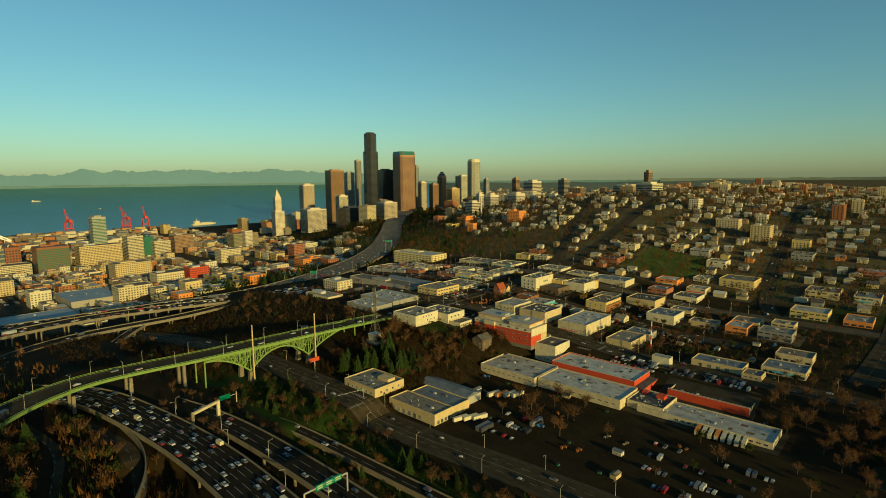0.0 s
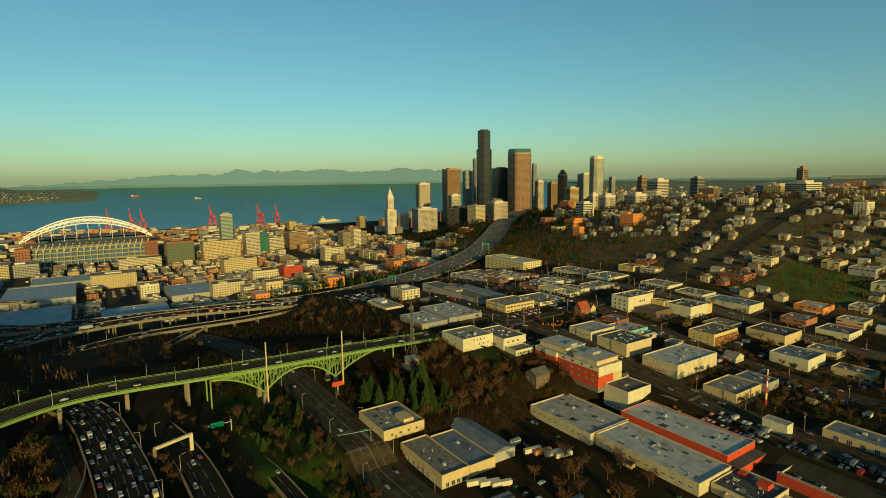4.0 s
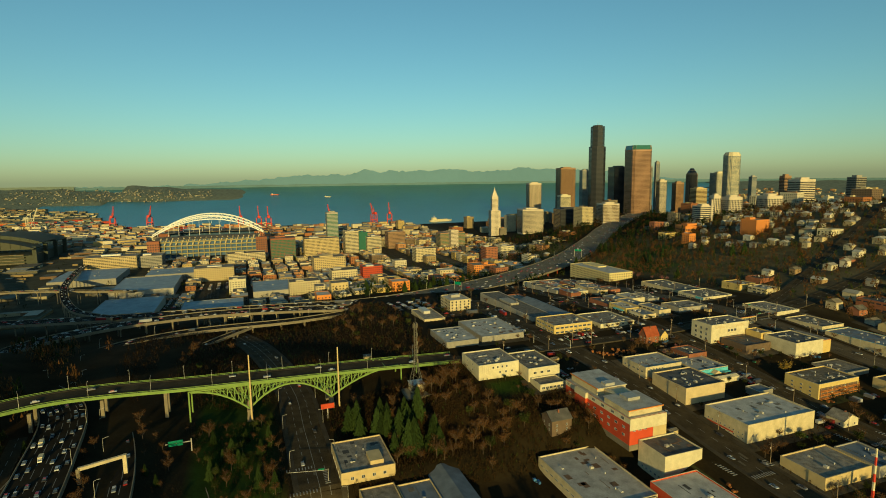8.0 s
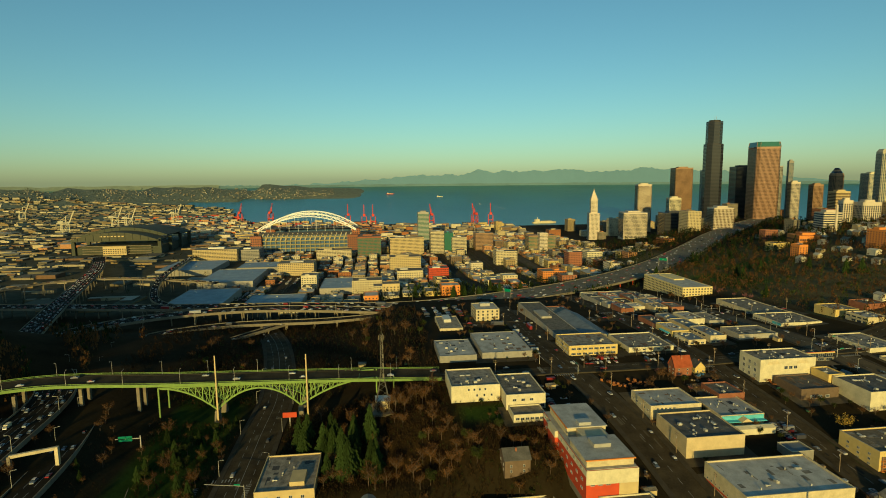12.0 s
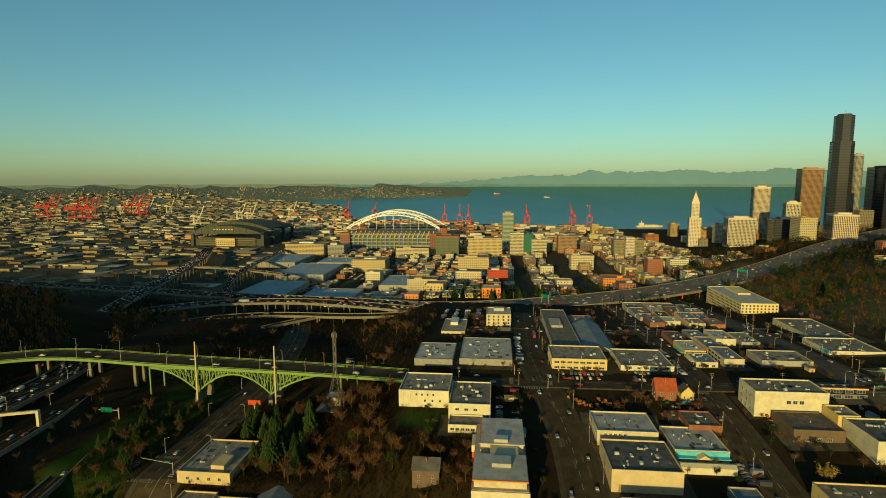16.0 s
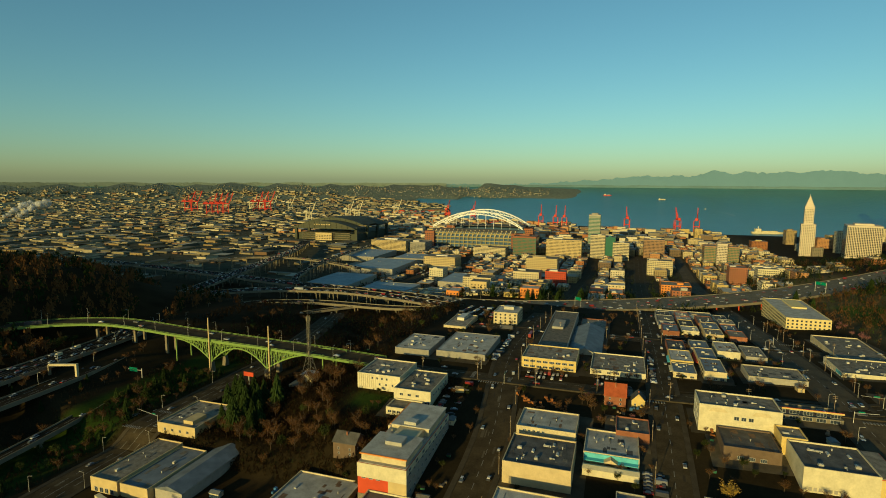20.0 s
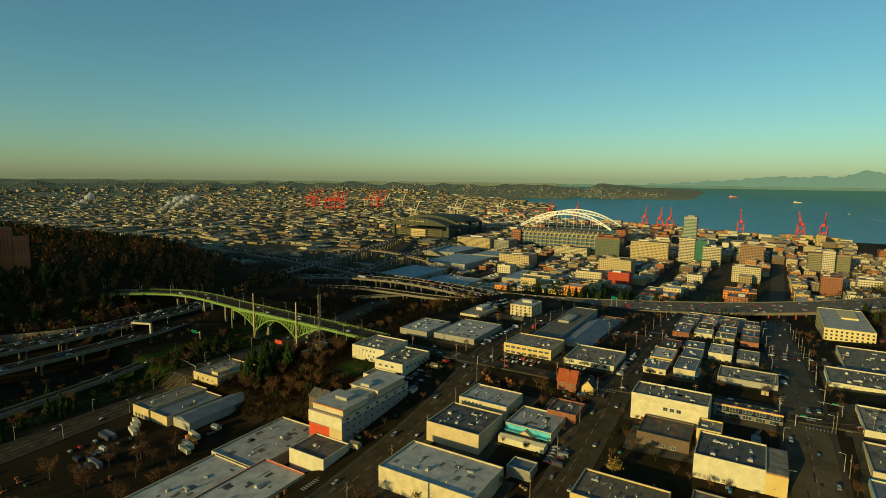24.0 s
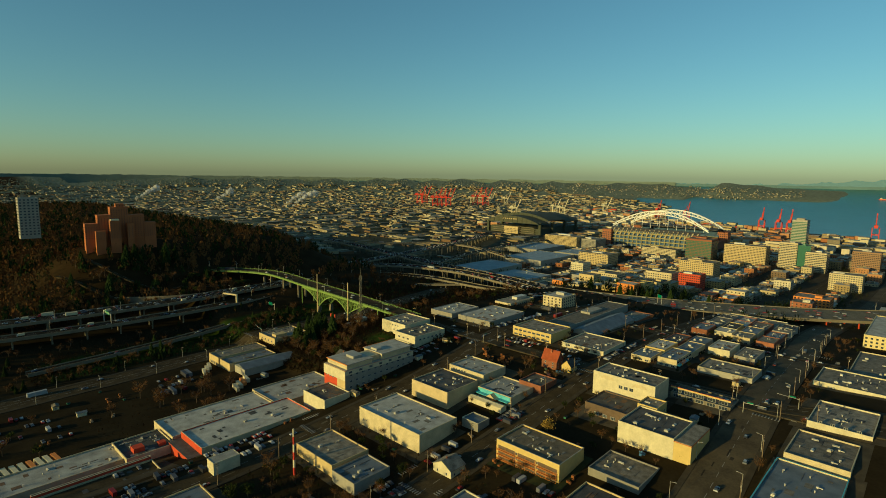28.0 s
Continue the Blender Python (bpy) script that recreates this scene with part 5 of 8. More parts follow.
    for v, top in ((-68, 55.2), (-9, 53.5)):
        add(Geo().hull([(52.4, v - 0.55, 10), (53.5, v - 0.55, 10), (53.5, v + 0.55, 10), (52.4, v + 0.55, 10)], [(52.6, v - 0.35, top), (53.3, v - 0.35, top), (53.3, v + 0.35, top), (52.6, v + 0.35, top)]), "tall_pole", TAN, "tall pale pole beside the arch")
    return line


LINES["bridge"] = green_bridge()


STEEL = mat("dark weathered steel", (0.13, 0.12, 0.095), 0.6, 0.2, var=0.25, scale=0.5)


def lattice_mast():
    x, y, zb, zt = 75.0, 42.0, 23.0, 79.5
    th = empty("radio_mast", x, y, zb, "dark grey lattice radio mast on a cream hut", "mast")
    h = zt - zb
    Geo().box(-4.5, -4.5, -3, 4.5, 4.5, 5.0).put("hut", CREAM, th, "cream equipment hut")
    Geo().box(-5, -5, 5.0, 5, 5, 5.4).put("hut_roof", METAL, th)
    Geo().box(-6, -10, -2, 12, 12, -0.4).put("platform", CONCRETE, th)
    half = lambda z: 3.0 * (1 - ss(5, 22, z)) + 0.8
    for sx_, sy_ in ((-1, -1), (1, -1), (1, 1), (-1, 1)):
        zs = [5.4, 15, 24, h - 8]
        for a, b in zip(zs, zs[1:]):
            Geo().bar((sx_ * half(a), sy_ * half(a), a), (sx_ * half(b), sy_ * half(b), b), 0.3).put("leg", STEEL, th)
    z = 6.0
    while z < h - 9:
        w = half(z)
        n = z + max(1.8, w * 1.3)
        w2 = half(min(n, h - 8))
        for k, (p, q) in enumerate((((-1, -1), (1, -1)), ((1, -1), (1, 1)), ((1, 1), (-1, 1)), ((-1, 1), (-1, -1)))):
            Geo().bar((p[0] * w, p[1] * w, z), (q[0] * w2, q[1] * w2, n), 0.16).put("brace", STEEL, th)
        z = n
    for zz, r in ((20, 1.0), (27, 0.8), (33, 0.7), (39, 0.6)):
        Geo().cyl(1.6, 0.8, zz, zz + 2.4, r * 0.6, n=8).put("drum_antenna", CONCRETE, th)
    Geo().cyl(0, 0, h - 8, h, 0.16, 0.08, 6).put("whip", STEEL, th)
    for k in range(4):
        a = k * 1.57
        Geo().box(math.cos(a) * 1.6 - 0.2, math.sin(a) * 1.6 - 0.2, h - 12, math.cos(a) * 1.6 + 0.2, math.sin(a) * 1.6 + 0.2, h - 9).put("panel_antenna", CONCRETE, th)


lattice_mast()

# billboard, road signs, portal
th = empty("billboard", 66, -19, H(66, -19), "red roadside billboard on a steel post", "billboard")
Geo().box(-0.4, -4.5, 7.2, 0.4, 4.5, 10.6).put("panel", RED, th, "faded red panel")
Geo().cyl(0, 0, -1, 7.2, 0.45, n=8).put("post", METAL, th)
GREEN_SIGN = mat("green road sign", (0.01, 0.16, 0.09), 0.5, var=0.1)
th = empty("gantry_sign", 90, -110, H(90, -110), "green motorway sign over the slip road", "road sign")
zs = 20 - th.location.z
Geo().box(-0.2, -4.4, zs - 3.2, 0.2, -0.2, zs).box(-0.2, 0.0, zs - 3.2, 0.2, 3.4, zs).put("panel", GREEN_SIGN, th)
Geo().bar((0, -6, zs - 1.6), (0, 8, zs - 1.6), 0.4).put("beam", METAL, th)
Geo().cyl(0, 8, -2, zs, 0.35, n=8).put("post", METAL, th)
th = empty("gantry_sign", 253, -136, 20, "bright green motorway signs on a gantry", "road sign")
for k in range(3):
    Geo().box(-0.2, -10 + k * 5, 9.5, 0.2, -5.4 + k * 5, 12.4).put("panel", GREEN_SIGN, th)
    for j in range(2):
        Geo().box(0.21, -9.4 + k * 5, 10.3 + j, 0.24, -6.2 + k * 5, 10.7 + j).put("text_bar", WHITE, th)
Geo().bar((-0.3, -16, 11), (-0.3, 8, 11), 0.6).put("beam", METAL, th)
for y in (-16, 8):
    Geo().cyl(-0.3, y, -4, 11, 0.4, n=8).put("post", METAL, th)
th = empty("straddle_frame", 125, -138, H(125, -138), "pale concrete frame straddling the slip road", "concrete frame", kind="structure")
zs = 32.0 - th.location.z
Geo().bar((-3, 8, zs - 1.4), (4, -11, zs - 1.4), 1.5, h=1.6).put("beam", CREAM, th)
Geo().box(-3.9, 7.1, -2, -2.1, 8.9, zs - 0.6).put("column", CREAM, th)
Geo().box(3.2, -11.8, -2, 4.8, -10.2, zs - 1.2).put("column", CONCRETE, th)


# ---- hospital on the hill ----
def hill_hospital():
    u, v, zb = 190, -306, 86.0
    th = empty("brick_tower", u, v, zb, "orange brick stepped tower block on the wooded hill", "building", rz=-6)
    th.matrix_world = th.matrix_world @ Matrix.Diagonal((0.76, 0.74, 0.68, 1))
    m = mat("orange red brick", (0.36, 0.125, 0.05), 0.9, var=0.2, scale=0.1)
    for x, y, w, d, h in ((0, 0, 26, 18, 60), (22, 3, 20, 18, 46), (41, 5, 18, 16, 31), (9, 17, 15, 15, 36), (-25, 0, 24, 18, 45), (-45, 2, 18, 16, 30), (30, 18, 14, 12, 18), (-2, 0, 12, 10, 66), (-14, 14, 10, 10, 30)):
        Geo().box(x - w / 2, y - d / 2, -38, x + w / 2, y + d / 2, h).put("wing", m, th)
        g = panes(Geo(), w / 2, d / 2, 4, h - 3, 3.8, 3.4, 1.3, 1.8)
        g.v = [(a + x, b + y, c) for a, b, c in g.v]
        tagged(g.put("glazing", GLASS, th), kind="stuff")
    Geo().box(3, 11, 36, 15, 23, 38.5).put("white_band", WHITE, th)
    block(262, -430, 22, 13, 132, "grey slab block of flats on the hill", GREYWALL, pitch=4, zb=82)


hill_hospital()


# ---- the stadium with two white arches ----
def stadium():
    cx, cy, gz = -1245.0, -160.0, -27.0
    th = empty("stadium", cx, cy, gz, "open stadium with two white roof arches and brick flanks", "stadium")
    th.matrix_world = th.matrix_world @ Matrix.Scale(1.03, 4)
    L, W = 150.0, 108.0                    # half length along the arches, half width
    white = mat("white painted steel", (0.72, 0.70, 0.64), 0.5, var=0.08, scale=0.05)
    stand = mat("tan and olive grandstand", (0.32, 0.27, 0.13), 0.85, var=0.3, scale=0.06, fine=0.8)
    seats = mat("blue seats", (0.07, 0.12, 0.20), 0.8, var=0.3, scale=0.1)
    for s in (1, -1):
        top = lambda a: 55 + 46 * (1 - a * a)
        low = lambda a: 51 + 40 * (1 - a * a)
        n = 22
        for k in range(n):
            a, b = -1 + 2 * k / n, -1 + 2 * (k + 1) / n
            x = lambda q: s * (62 - 10 * (1 - q * q))
            for dx in (-3, 3):
                Geo().bar((x(a) + dx, a * 136, top(a)), (x(b) + dx, b * 136, top(b)), 2.4).put("arch_chord", white, th)
            Geo().bar((x(a), a * 136, low(a)), (x(b), b * 136, low(b)), 2.1).put("arch_chord", white, th)
            Geo().bar((x(a) - 3, a * 136, top(a)), (x(b) + 3, b * 136, top(b)), 1.1).bar((x(a) + 3, a * 136, top(a)), (x(b), b * 136, low(b)), 1.1).bar((x(a), a * 136, low(a)), (x(b) + 3, b * 136, top(b)), 1.1).put("arch_lacing", white, th)
            if k % 2:
                Geo().bar((x(a), a * 136, low(a)), (x(a) + s * 4, a * 136, 50), 0.7).put("hanger", white, th)
        # roof canopy under the arch
        g = Geo()
        m_ = 24
        pts = [(s * (W + 2), 46), (s * (W - 18), 52), (s * 52, 49)]
        for k in range(m_ + 1):
            y = -125 + 250 * k / m_
            e = 1 - (abs(y) / 140) ** 2 * 0.35
            for px_, pz in pts:
                g.v.append((px_ * (0.8 + 0.2 * e), y, pz * (0.9 + 0.1 * e)))
        for k in range(m_):
            for j in range(2):
                g.f.append((k * 3 + j, k * 3 + 3 + j, k * 3 + 4 + j, k * 3 + 1 + j))
                g.m.append(0)
        ob = g.put("canopy", ROOF_DARK, th)
        mod = ob.modifiers.new("thick", "SOLIDIFY")
        mod.thickness = 1.2
        # raked stands in tiers
        for j, (x0, x1, z0, z1) in enumerate(((46, 70, 2, 14), (70, 86, 16, 27), (86, 104, 29, 44))):
            Geo().hull([(s * x0, -118, 0), (s * x1, -118, 0), (s * x1, 118, 0), (s * x0, 118, 0)][::s], [(s * x0, -118, z0), (s * x1, -118, z1), (s * x1, 118, z1), (s * x0, 118, z0)][::s]).put("stand", seats if j != 1 else stand, th)
        # outer face: floors, columns and sloped struts
        for fl in range(4):
            Geo().box(min(s * 104, s * 110), -118, fl * 10 + 8, max(s * 104, s * 110), 118, fl * 10 + 10.5).put("gallery_floor", stand, th)
        for k in range(19):
            y = -117 + k * 13
            Geo().bar((s * 112, y, -2), (s * 108, y, 44), 1.6).put("column", stand, th)
            Geo().bar((s * 111, y, 31), (s * 103, y + 7, 49), 2.2).put("strut", CREAM, th)
    for y in (-128, 128):
        Geo().box(-112, y - 12, -3, 112, y + 12, 20).put("end_wing", BRICK, th)
        for x in (-104, 104):
            Geo().box(x - 14, y - 14, -3, x + 14, y + 14, 44).put("corner_tower", BRICK, th)
            tagged(panes_at(x, y, 14, 14, 44).put("glazing", GLASS, th), kind="stuff")
    Geo().box(-46, -110, -1, 46, 110, 0.4).put("pitch", mat("playing field", (0.05, 0.12, 0.03), 0.9), th)


def panes_at(x, y, hx, hy, h):
    g = panes(Geo(), hx, hy, 4, h - 3, 6, 5, 3, 3)
    g.v = [(a + x, b + y, c) for a, b, c in g.v]
    return g


stadium()
RECTS.append((-1390, -325, -1095, 15))


def ballpark():
    """The covered ballpark: a dark arched roof on trusses over a brick base."""
    th = empty("ballpark", -1270, -672, -27, "ballpark under a dark arched sliding roof", "stadium")
    th.matrix_world = th.matrix_world @ Matrix.Diagonal((1.0, 1.12, 0.86, 1))
    dark = mat("dark roof membrane", (0.075, 0.075, 0.05), 0.8, var=0.15, scale=0.02)
    tr = mat("green painted trusses", (0.06, 0.065, 0.045), 0.7)
    for k, (x0, x1, up) in enumerate(((-150, -55, 2), (-55, 55, 10), (55, 118, 0))):
        n = 22
        g = Geo()
        for i in range(n + 1):
            a = -1 + 2 * i / n
            z = 46 + up + 26 * (1 - a * a)
            g.v += [(x0, a * 104, z), (x1, a * 104, z)]
        for i in range(n):
            g.f.append((i * 2, i * 2 + 1, i * 2 + 3, i * 2 + 2))
            g.m.append(0)
        ob = g.put("roof_panel", dark, th)
        mod = ob.modifiers.new("thick", "SOLIDIFY")
        mod.thickness, mod.offset = 3.0, -1
        g = Geo()
        for i in range(n + 1):
            a = -1 + 2 * i / n
            z = 46 + up + 26 * (1 - a * a)
            g.v += [(x1 + 0.6, a * 104, 44 + up), (x1 + 0.6, a * 104, z + 0.3)]
        for i in range(n):
            g.f.append((i * 2, i * 2 + 2, i * 2 + 3, i * 2 + 1))
            g.m.append(0)
        g.put("gable_face", dark if k == 2 else tr, th, "panelled gable face")
        for j in range(12):
            y = -100 + j * 18
            a = y / 104
            Geo().bar((x1 + 1, y, 44 + up), (x1 + 1, y, 46 + up + 26 * (1 - a * a)), 1.4).put("truss_post", tr, th)
        Geo().bar((x1 + 1, -104, 45 + up), (x1 + 1, 104, 45 + up), 2.0).put("truss_chord", tr, th)
    for k in range(7):
        Geo().box(118.0, -30 + k * 8.2, 58, 119.6, -25 + k * 8.2, 61.5).put("letter_bar", TAN, th, "dull gold sign bar on the gable")
    Geo().box(-140, -96, -3, 96, 96, 24).put("base", tr, th)
    for y in (-100, 100):
        for x in (-140, -60, 20, 100):
            Geo().box(x - 4, y - 4, -3, x + 4, y + 4, 50).put("roof_leg", tr, th)
    for fl in range(4):
        Geo().box(96, -80, 2 + fl * 8, 104, 80, 4 + fl * 8).put("concourse", CONCRETE, th)
    Geo().box(96.2, -30, -3, 110, 24, 27).put("entrance_block", TAN, th)
    tagged(panes_at(103.1, -3, 7, 27, 27).put("glazing", GLASS, th), kind="stuff")


ballpark()
RECTS.append((-1430, -800, -1140, -545))


# ---- the port: cranes, containers, ships ----
def port_crane(name, m, label):
    th = empty(name, 0, 0, 0, label, "crane", "port cranes")
    for x in (-13, 13):
        for y in (-10, 10):
            Geo().bar((x, y, 0), (x * 0.9, y, 44), 2.4).put("leg", m, th)
        Geo().bar((x * 0.95, -10, 20), (x * 0.95, 10, 20), 2.0).put("portal_beam", m, th)
    for y in (-10, 10):
        Geo().bar((-12.4, y, 14), (12.4, y, 14), 2.0).put("portal_beam", m, th)
        Geo().bar((-13, y, 0.5), (12, y, 43), 1.2).put("brace", m, th)
    Geo().box(-26, -5, 44, 16, 5, 48).put("girder", m, th)
    Geo().box(-22, -5.4, 48, -6, 5.4, 54).put("machine_house", m, th)
    Geo().bar((16, 0, 47), (34, 0, 92), 3.0, h=3.4).put("boom", m, th, "raised boom")
    Geo().bar((2, 0, 47), (6, 0, 72), 2.0).put("a_frame", m, th)
    Geo().bar((6, 0, 72), (31, 0, 86), 0.9).put("stay", m, th)
    Geo().bar((6, 0, 72), (-22, 0, 49), 0.9).put("stay", m, th)
    return th


CR_RED = mat("red crane paint", (0.52, 0.05, 0.035), 0.6, var=0.15, scale=0.05)
CR_WHITE = mat("cream crane paint", (0.66, 0.58, 0.38), 0.6, var=0.12, scale=0.05)
red_crane = port_crane("container_crane", CR_RED, "tall red container crane with raised boom")
spots = [(-2330, -620, 90), (-2290, -468, 85), (-2030, -86, 95), (-1968, -14, 92), (-1962, 24, 92), (-1955, 278, 95), (-1945, 470, 100), (-1940, 540, 80),
         (-2130, -2140, 40), (-2150, -2110, 40), (-2080, -1905, 40), (-2095, -1880, 40), (-2065, -1930, 40), (-2110, -1860, 40), (-2340, -1790, 40), (-2360, -1760, 40), (-2320, -1815, 40)]
red_crane.matrix_world = pose(spots[0][0], spots[0][1], -29, 0, 0, 180)
for u, v, a in spots[1:]:
    copy_thing(red_crane, pose(u, v, -29 + float(bowl(math.hypot(u - CX, v - CY))), 0, 0, a + 90) @ Matrix.Scale(1.3 if v < -1000 else 1.0, 4))
white_crane = port_crane("container_crane", CR_WHITE, "tall cream container crane with raised boom")
wspots = [(-1855, -1165), (-2174, -1125), (-2096, -1034), (-2428, -956), (-2420, -1850), (-2460, -1800), (-2390, -1900), (-2500, -1700)]
white_crane.matrix_world = pose(wspots[0][0], wspots[0][1], -29 + float(bowl(math.hypot(wspots[0][0] - CX, wspots[0][1] - CY))), 0, 0, 130) @ Matrix.Scale(0.98, 4)
for u, v in wspots[1:]:
    copy_thing(white_crane, pose(u, v, -29 + float(bowl(math.hypot(u - CX, v - CY))), 0, 0, 130) @ Matrix.Scale(0.98, 4))


def ship(u, v, length, label, hull_m, rz):
    th = empty("ship", u, v, SEA + float(bowl(math.hypot(u - CX, v - CY))), label, "ship", rz=rz)
    l, w = length / 2, length / 12
    pl = [(-l, -w * 0.8), (l * 0.7, -w), (l, 0), (l * 0.7, w), (-l, w * 0.8)]
    Geo().hull(ring([(x * 0.95, y * 0.8) for x, y in pl], -2), ring(pl, length * 0.06)).put("hull", hull_m, th)
    Geo().box(-l * 0.8, -w * 0.7, length * 0.06, -l * 0.45, w * 0.7, length * 0.16).put("bridge_house", WHITE, th)
    Geo().box(-l * 0.4, -w * 0.75, length * 0.06, l * 0.55, w * 0.75, length * 0.09).put("deck_cargo", CREAM, th)
    Geo().cyl(-l * 0.6, 0, length * 0.16, length * 0.24, length * 0.012, n=8).put("mast", METAL, th)


ship(-3880, 150, 62, "dark cargo ship with red hull on the bay", CR_RED, 95)
ship(-3700, 520, 48, "white ferry crossing the bay", WHITE, 80)
ship(-3250, 740, 26, "small white ferry trailing a wake", WHITE, 190)
ship(-1985, 800, 120, "white ferry at the pier", WHITE, 100)
g = Geo()
for k in range(30):
    t = k / 29
    g.v += [(-3235 + t * 300 + 6 * math.sin(t * 4), 735 + t * 200 - t * t * 90 - 2 - 9 * t, SEA + 0.4 + float(bowl(math.hypot(-3235 + t * 300 - CX, 735 + t * 110 - CY)))),
            (-3235 + t * 300, 735 + t * 200 - t * t * 90 + 2 + 9 * t, SEA + 0.4 + float(bowl(math.hypot(-3235 + t * 300 - CX, 735 + t * 110 - CY))))]
    if k:
        g.f.append((k * 2 - 2, k * 2, k * 2 + 1, k * 2 - 1))
        g.m.append(0)
tagged(g.put("wake", mat("foam", (0.32, 0.42, 0.42), 0.8, var=0.3, scale=0.05)), "pale curved wake on the water", "wake", kind="stuff")


# ---- trees ----
NEEDLE = mat("dark green needles", (0.021, 0.034, 0.009), 0.9, var=0.4, scale=0.5, fine=3, rnd=0.35, spec=0.05)
TWIG = mat("bare brown twigs", (0.105, 0.050, 0.018), 0.95, var=0.4, scale=0.3, fine=3, rnd=0.35, spec=0.05)
LEAF = mat("dull green leaves", (0.036, 0.045, 0.011), 0.9, var=0.4, scale=0.5, fine=3, rnd=0.35, spec=0.05)
GOLD = mat("yellow ochre leaves", (0.22, 0.14, 0.03), 0.9, var=0.3, scale=0.5, fine=3, rnd=0.3)
PINKT = mat("pinkish red twigs", (0.26, 0.10, 0.10), 0.9, var=0.3, scale=0.5, fine=3)
BARK = mat("dark bark", (0.09, 0.065, 0.045), 0.95, var=0.3, scale=0.8)


def conifer(seed, h=15.0):
    r = random.Random(seed)
    th = empty("conifer", 0, 0, 0, "dark green conifer with drooping branches", "tree", "conifers on the slopes")
    Geo().cyl(0, 0, -1, h * 0.96, h * 0.018, 0.03, 7).put("trunk", BARK, th)
    v, f = [], []
    n = 22
    for k in range(n):
        t = k / n
        z = h * (0.12 + 0.86 * t)
        R = h * 0.25 * (1 - t) ** 0.7 * r.uniform(0.72, 1.15) + 0.3
        m = int(12 - 5 * t)
        for j in range(m):
            a = 6.283 * (j + r.random()) / m
            L = R * r.uniform(0.7, 1.15)
            ca, sa = math.cos(a), math.sin(a)
            w = L * 0.34
            for q in range(3):
                s0, s1 = 0.12 + q * 0.29, 0.48 + q * 0.29
                dz0, dz1 = -L * 0.5 * s0 * s0, -L * 0.5 * s1 * s1
                b = len(v)
                k0, k1 = w * (1.1 - s0 * 0.8), w * (1.0 - s1 * 0.8) + 0.05
                v += [(ca * L * s0 - sa * k0, sa * L * s0 + ca * k0, z + dz0 - 0.25), (ca * L * s0 + sa * k0, sa * L * s0 - ca * k0, z + dz0 - 0.25),
                      (ca * L * s1 + sa * k1, sa * L * s1 - ca * k1, z + dz1 - r.random() * 0.5), (ca * L * s1 - sa * k1, sa * L * s1 + ca * k1, z + dz1 - r.random() * 0.5),
                      (ca * L * (s0 + s1) / 2, sa * L * (s0 + s1) / 2, z + dz0 + 0.3)]
                f += [(b, b + 1, b + 4), (b + 1, b + 2, b + 4), (b + 2, b + 3, b + 4), (b + 3, b, b + 4)]
    b = len(v)
    v += [(0.4, 0, h * 0.93), (-0.2, 0.35, h * 0.93), (-0.2, -0.35, h * 0.93), (0, 0, h * 1.03)]
    f += [(b, b + 1, b + 3), (b + 1, b + 2, b + 3), (b + 2, b, b + 3)]
    put("crown", v, f, NEEDLE, th)
    return th


def bare_tree(seed, h=11.0, leaves=TWIG, dense=330, label="bare brown deciduous tree in winter", wide=0.36):
    r = random.Random(seed)
    th = empty("tree", 0, 0, 0, label, "tree", "winter trees")
    g = Geo().cyl(0, 0, -1, h * 0.55, h * 0.022, h * 0.012, 7)
    tips = []
    for k in range(9):
        a = 6.283 * k / 9 + r.random()
        z0 = h * r.uniform(0.25, 0.5)
        L = h * r.uniform(0.3, 0.5)
        e = Vector((math.cos(a) * L * wide * 2.0, math.sin(a) * L * wide * 2.0, z0 + L * 0.8))
        g.bar((0, 0, z0), tuple(e), h * 0.012)
        tips.append(e)
        for q in range(2):
            e2 = e.lerp(Vector((0, 0, z0)), 0.45) + Vector((r.uniform(-1, 1), r.uniform(-1, 1), r.uniform(0.4, 1.4))) * h * 0.14
            g.bar(tuple(e.lerp(Vector((0, 0, z0)), 0.5)), tuple(e2), h * 0.007)
            tips.append(e2)
    g.put("trunk", BARK, th)
    v, f = [], []
    for k in range(dense):
        c = r.choice(tips) * r.uniform(0.75, 1.06) + Vector((r.gauss(0, 1), r.gauss(0, 1), r.gauss(0, 0.8))) * h * 0.06
        if c.z < h * 0.18:
            continue
        d = Vector((r.uniform(-1, 1), r.uniform(-1, 1), r.uniform(-0.1, 1.0))).normalized() * h * r.uniform(0.05, 0.1)
        s = Vector((r.uniform(-1, 1), r.uniform(-1, 1), r.uniform(-1, 1))).normalized() * h * (0.012 if leaves in (TWIG, PINKT) else 0.03)
        b = len(v)
        v += [tuple(c - s), tuple(c + s), tuple(c + d)]
        f.append((b, b + 1, b + 2))
    put("crown", v, f, leaves, th)
    return th


CONIFERS = [conifer(k, 14 + k) for k in range(4)]
BARES = [bare_tree(10 + k, 10 + k * 0.8, dense=420) for k in range(4)]
LEAFY = [bare_tree(20 + k, 8 + k, LEAF, 700, "dull green evergreen tree") for k in range(3)]
GOLDEN = [bare_tree(31, 10, GOLD, 600, "tree with yellow ochre leaves")]
PINKS = [bare_tree(41, 7, PINKT, 420, "small reddish street tree")]
used = set()


def plant(kinds, u, v, s, r):
    k = r.choice(kinds)
    m = pose(u, v, H(u, v), 0, 0, r.uniform(0, 360)) @ Matrix.Scale(s, 4)
    if k.name not in used:
        used.add(k.name)
        k.matrix_world = m
    else:
        c = copy_thing(k, m)
        c.matrix_basis = m


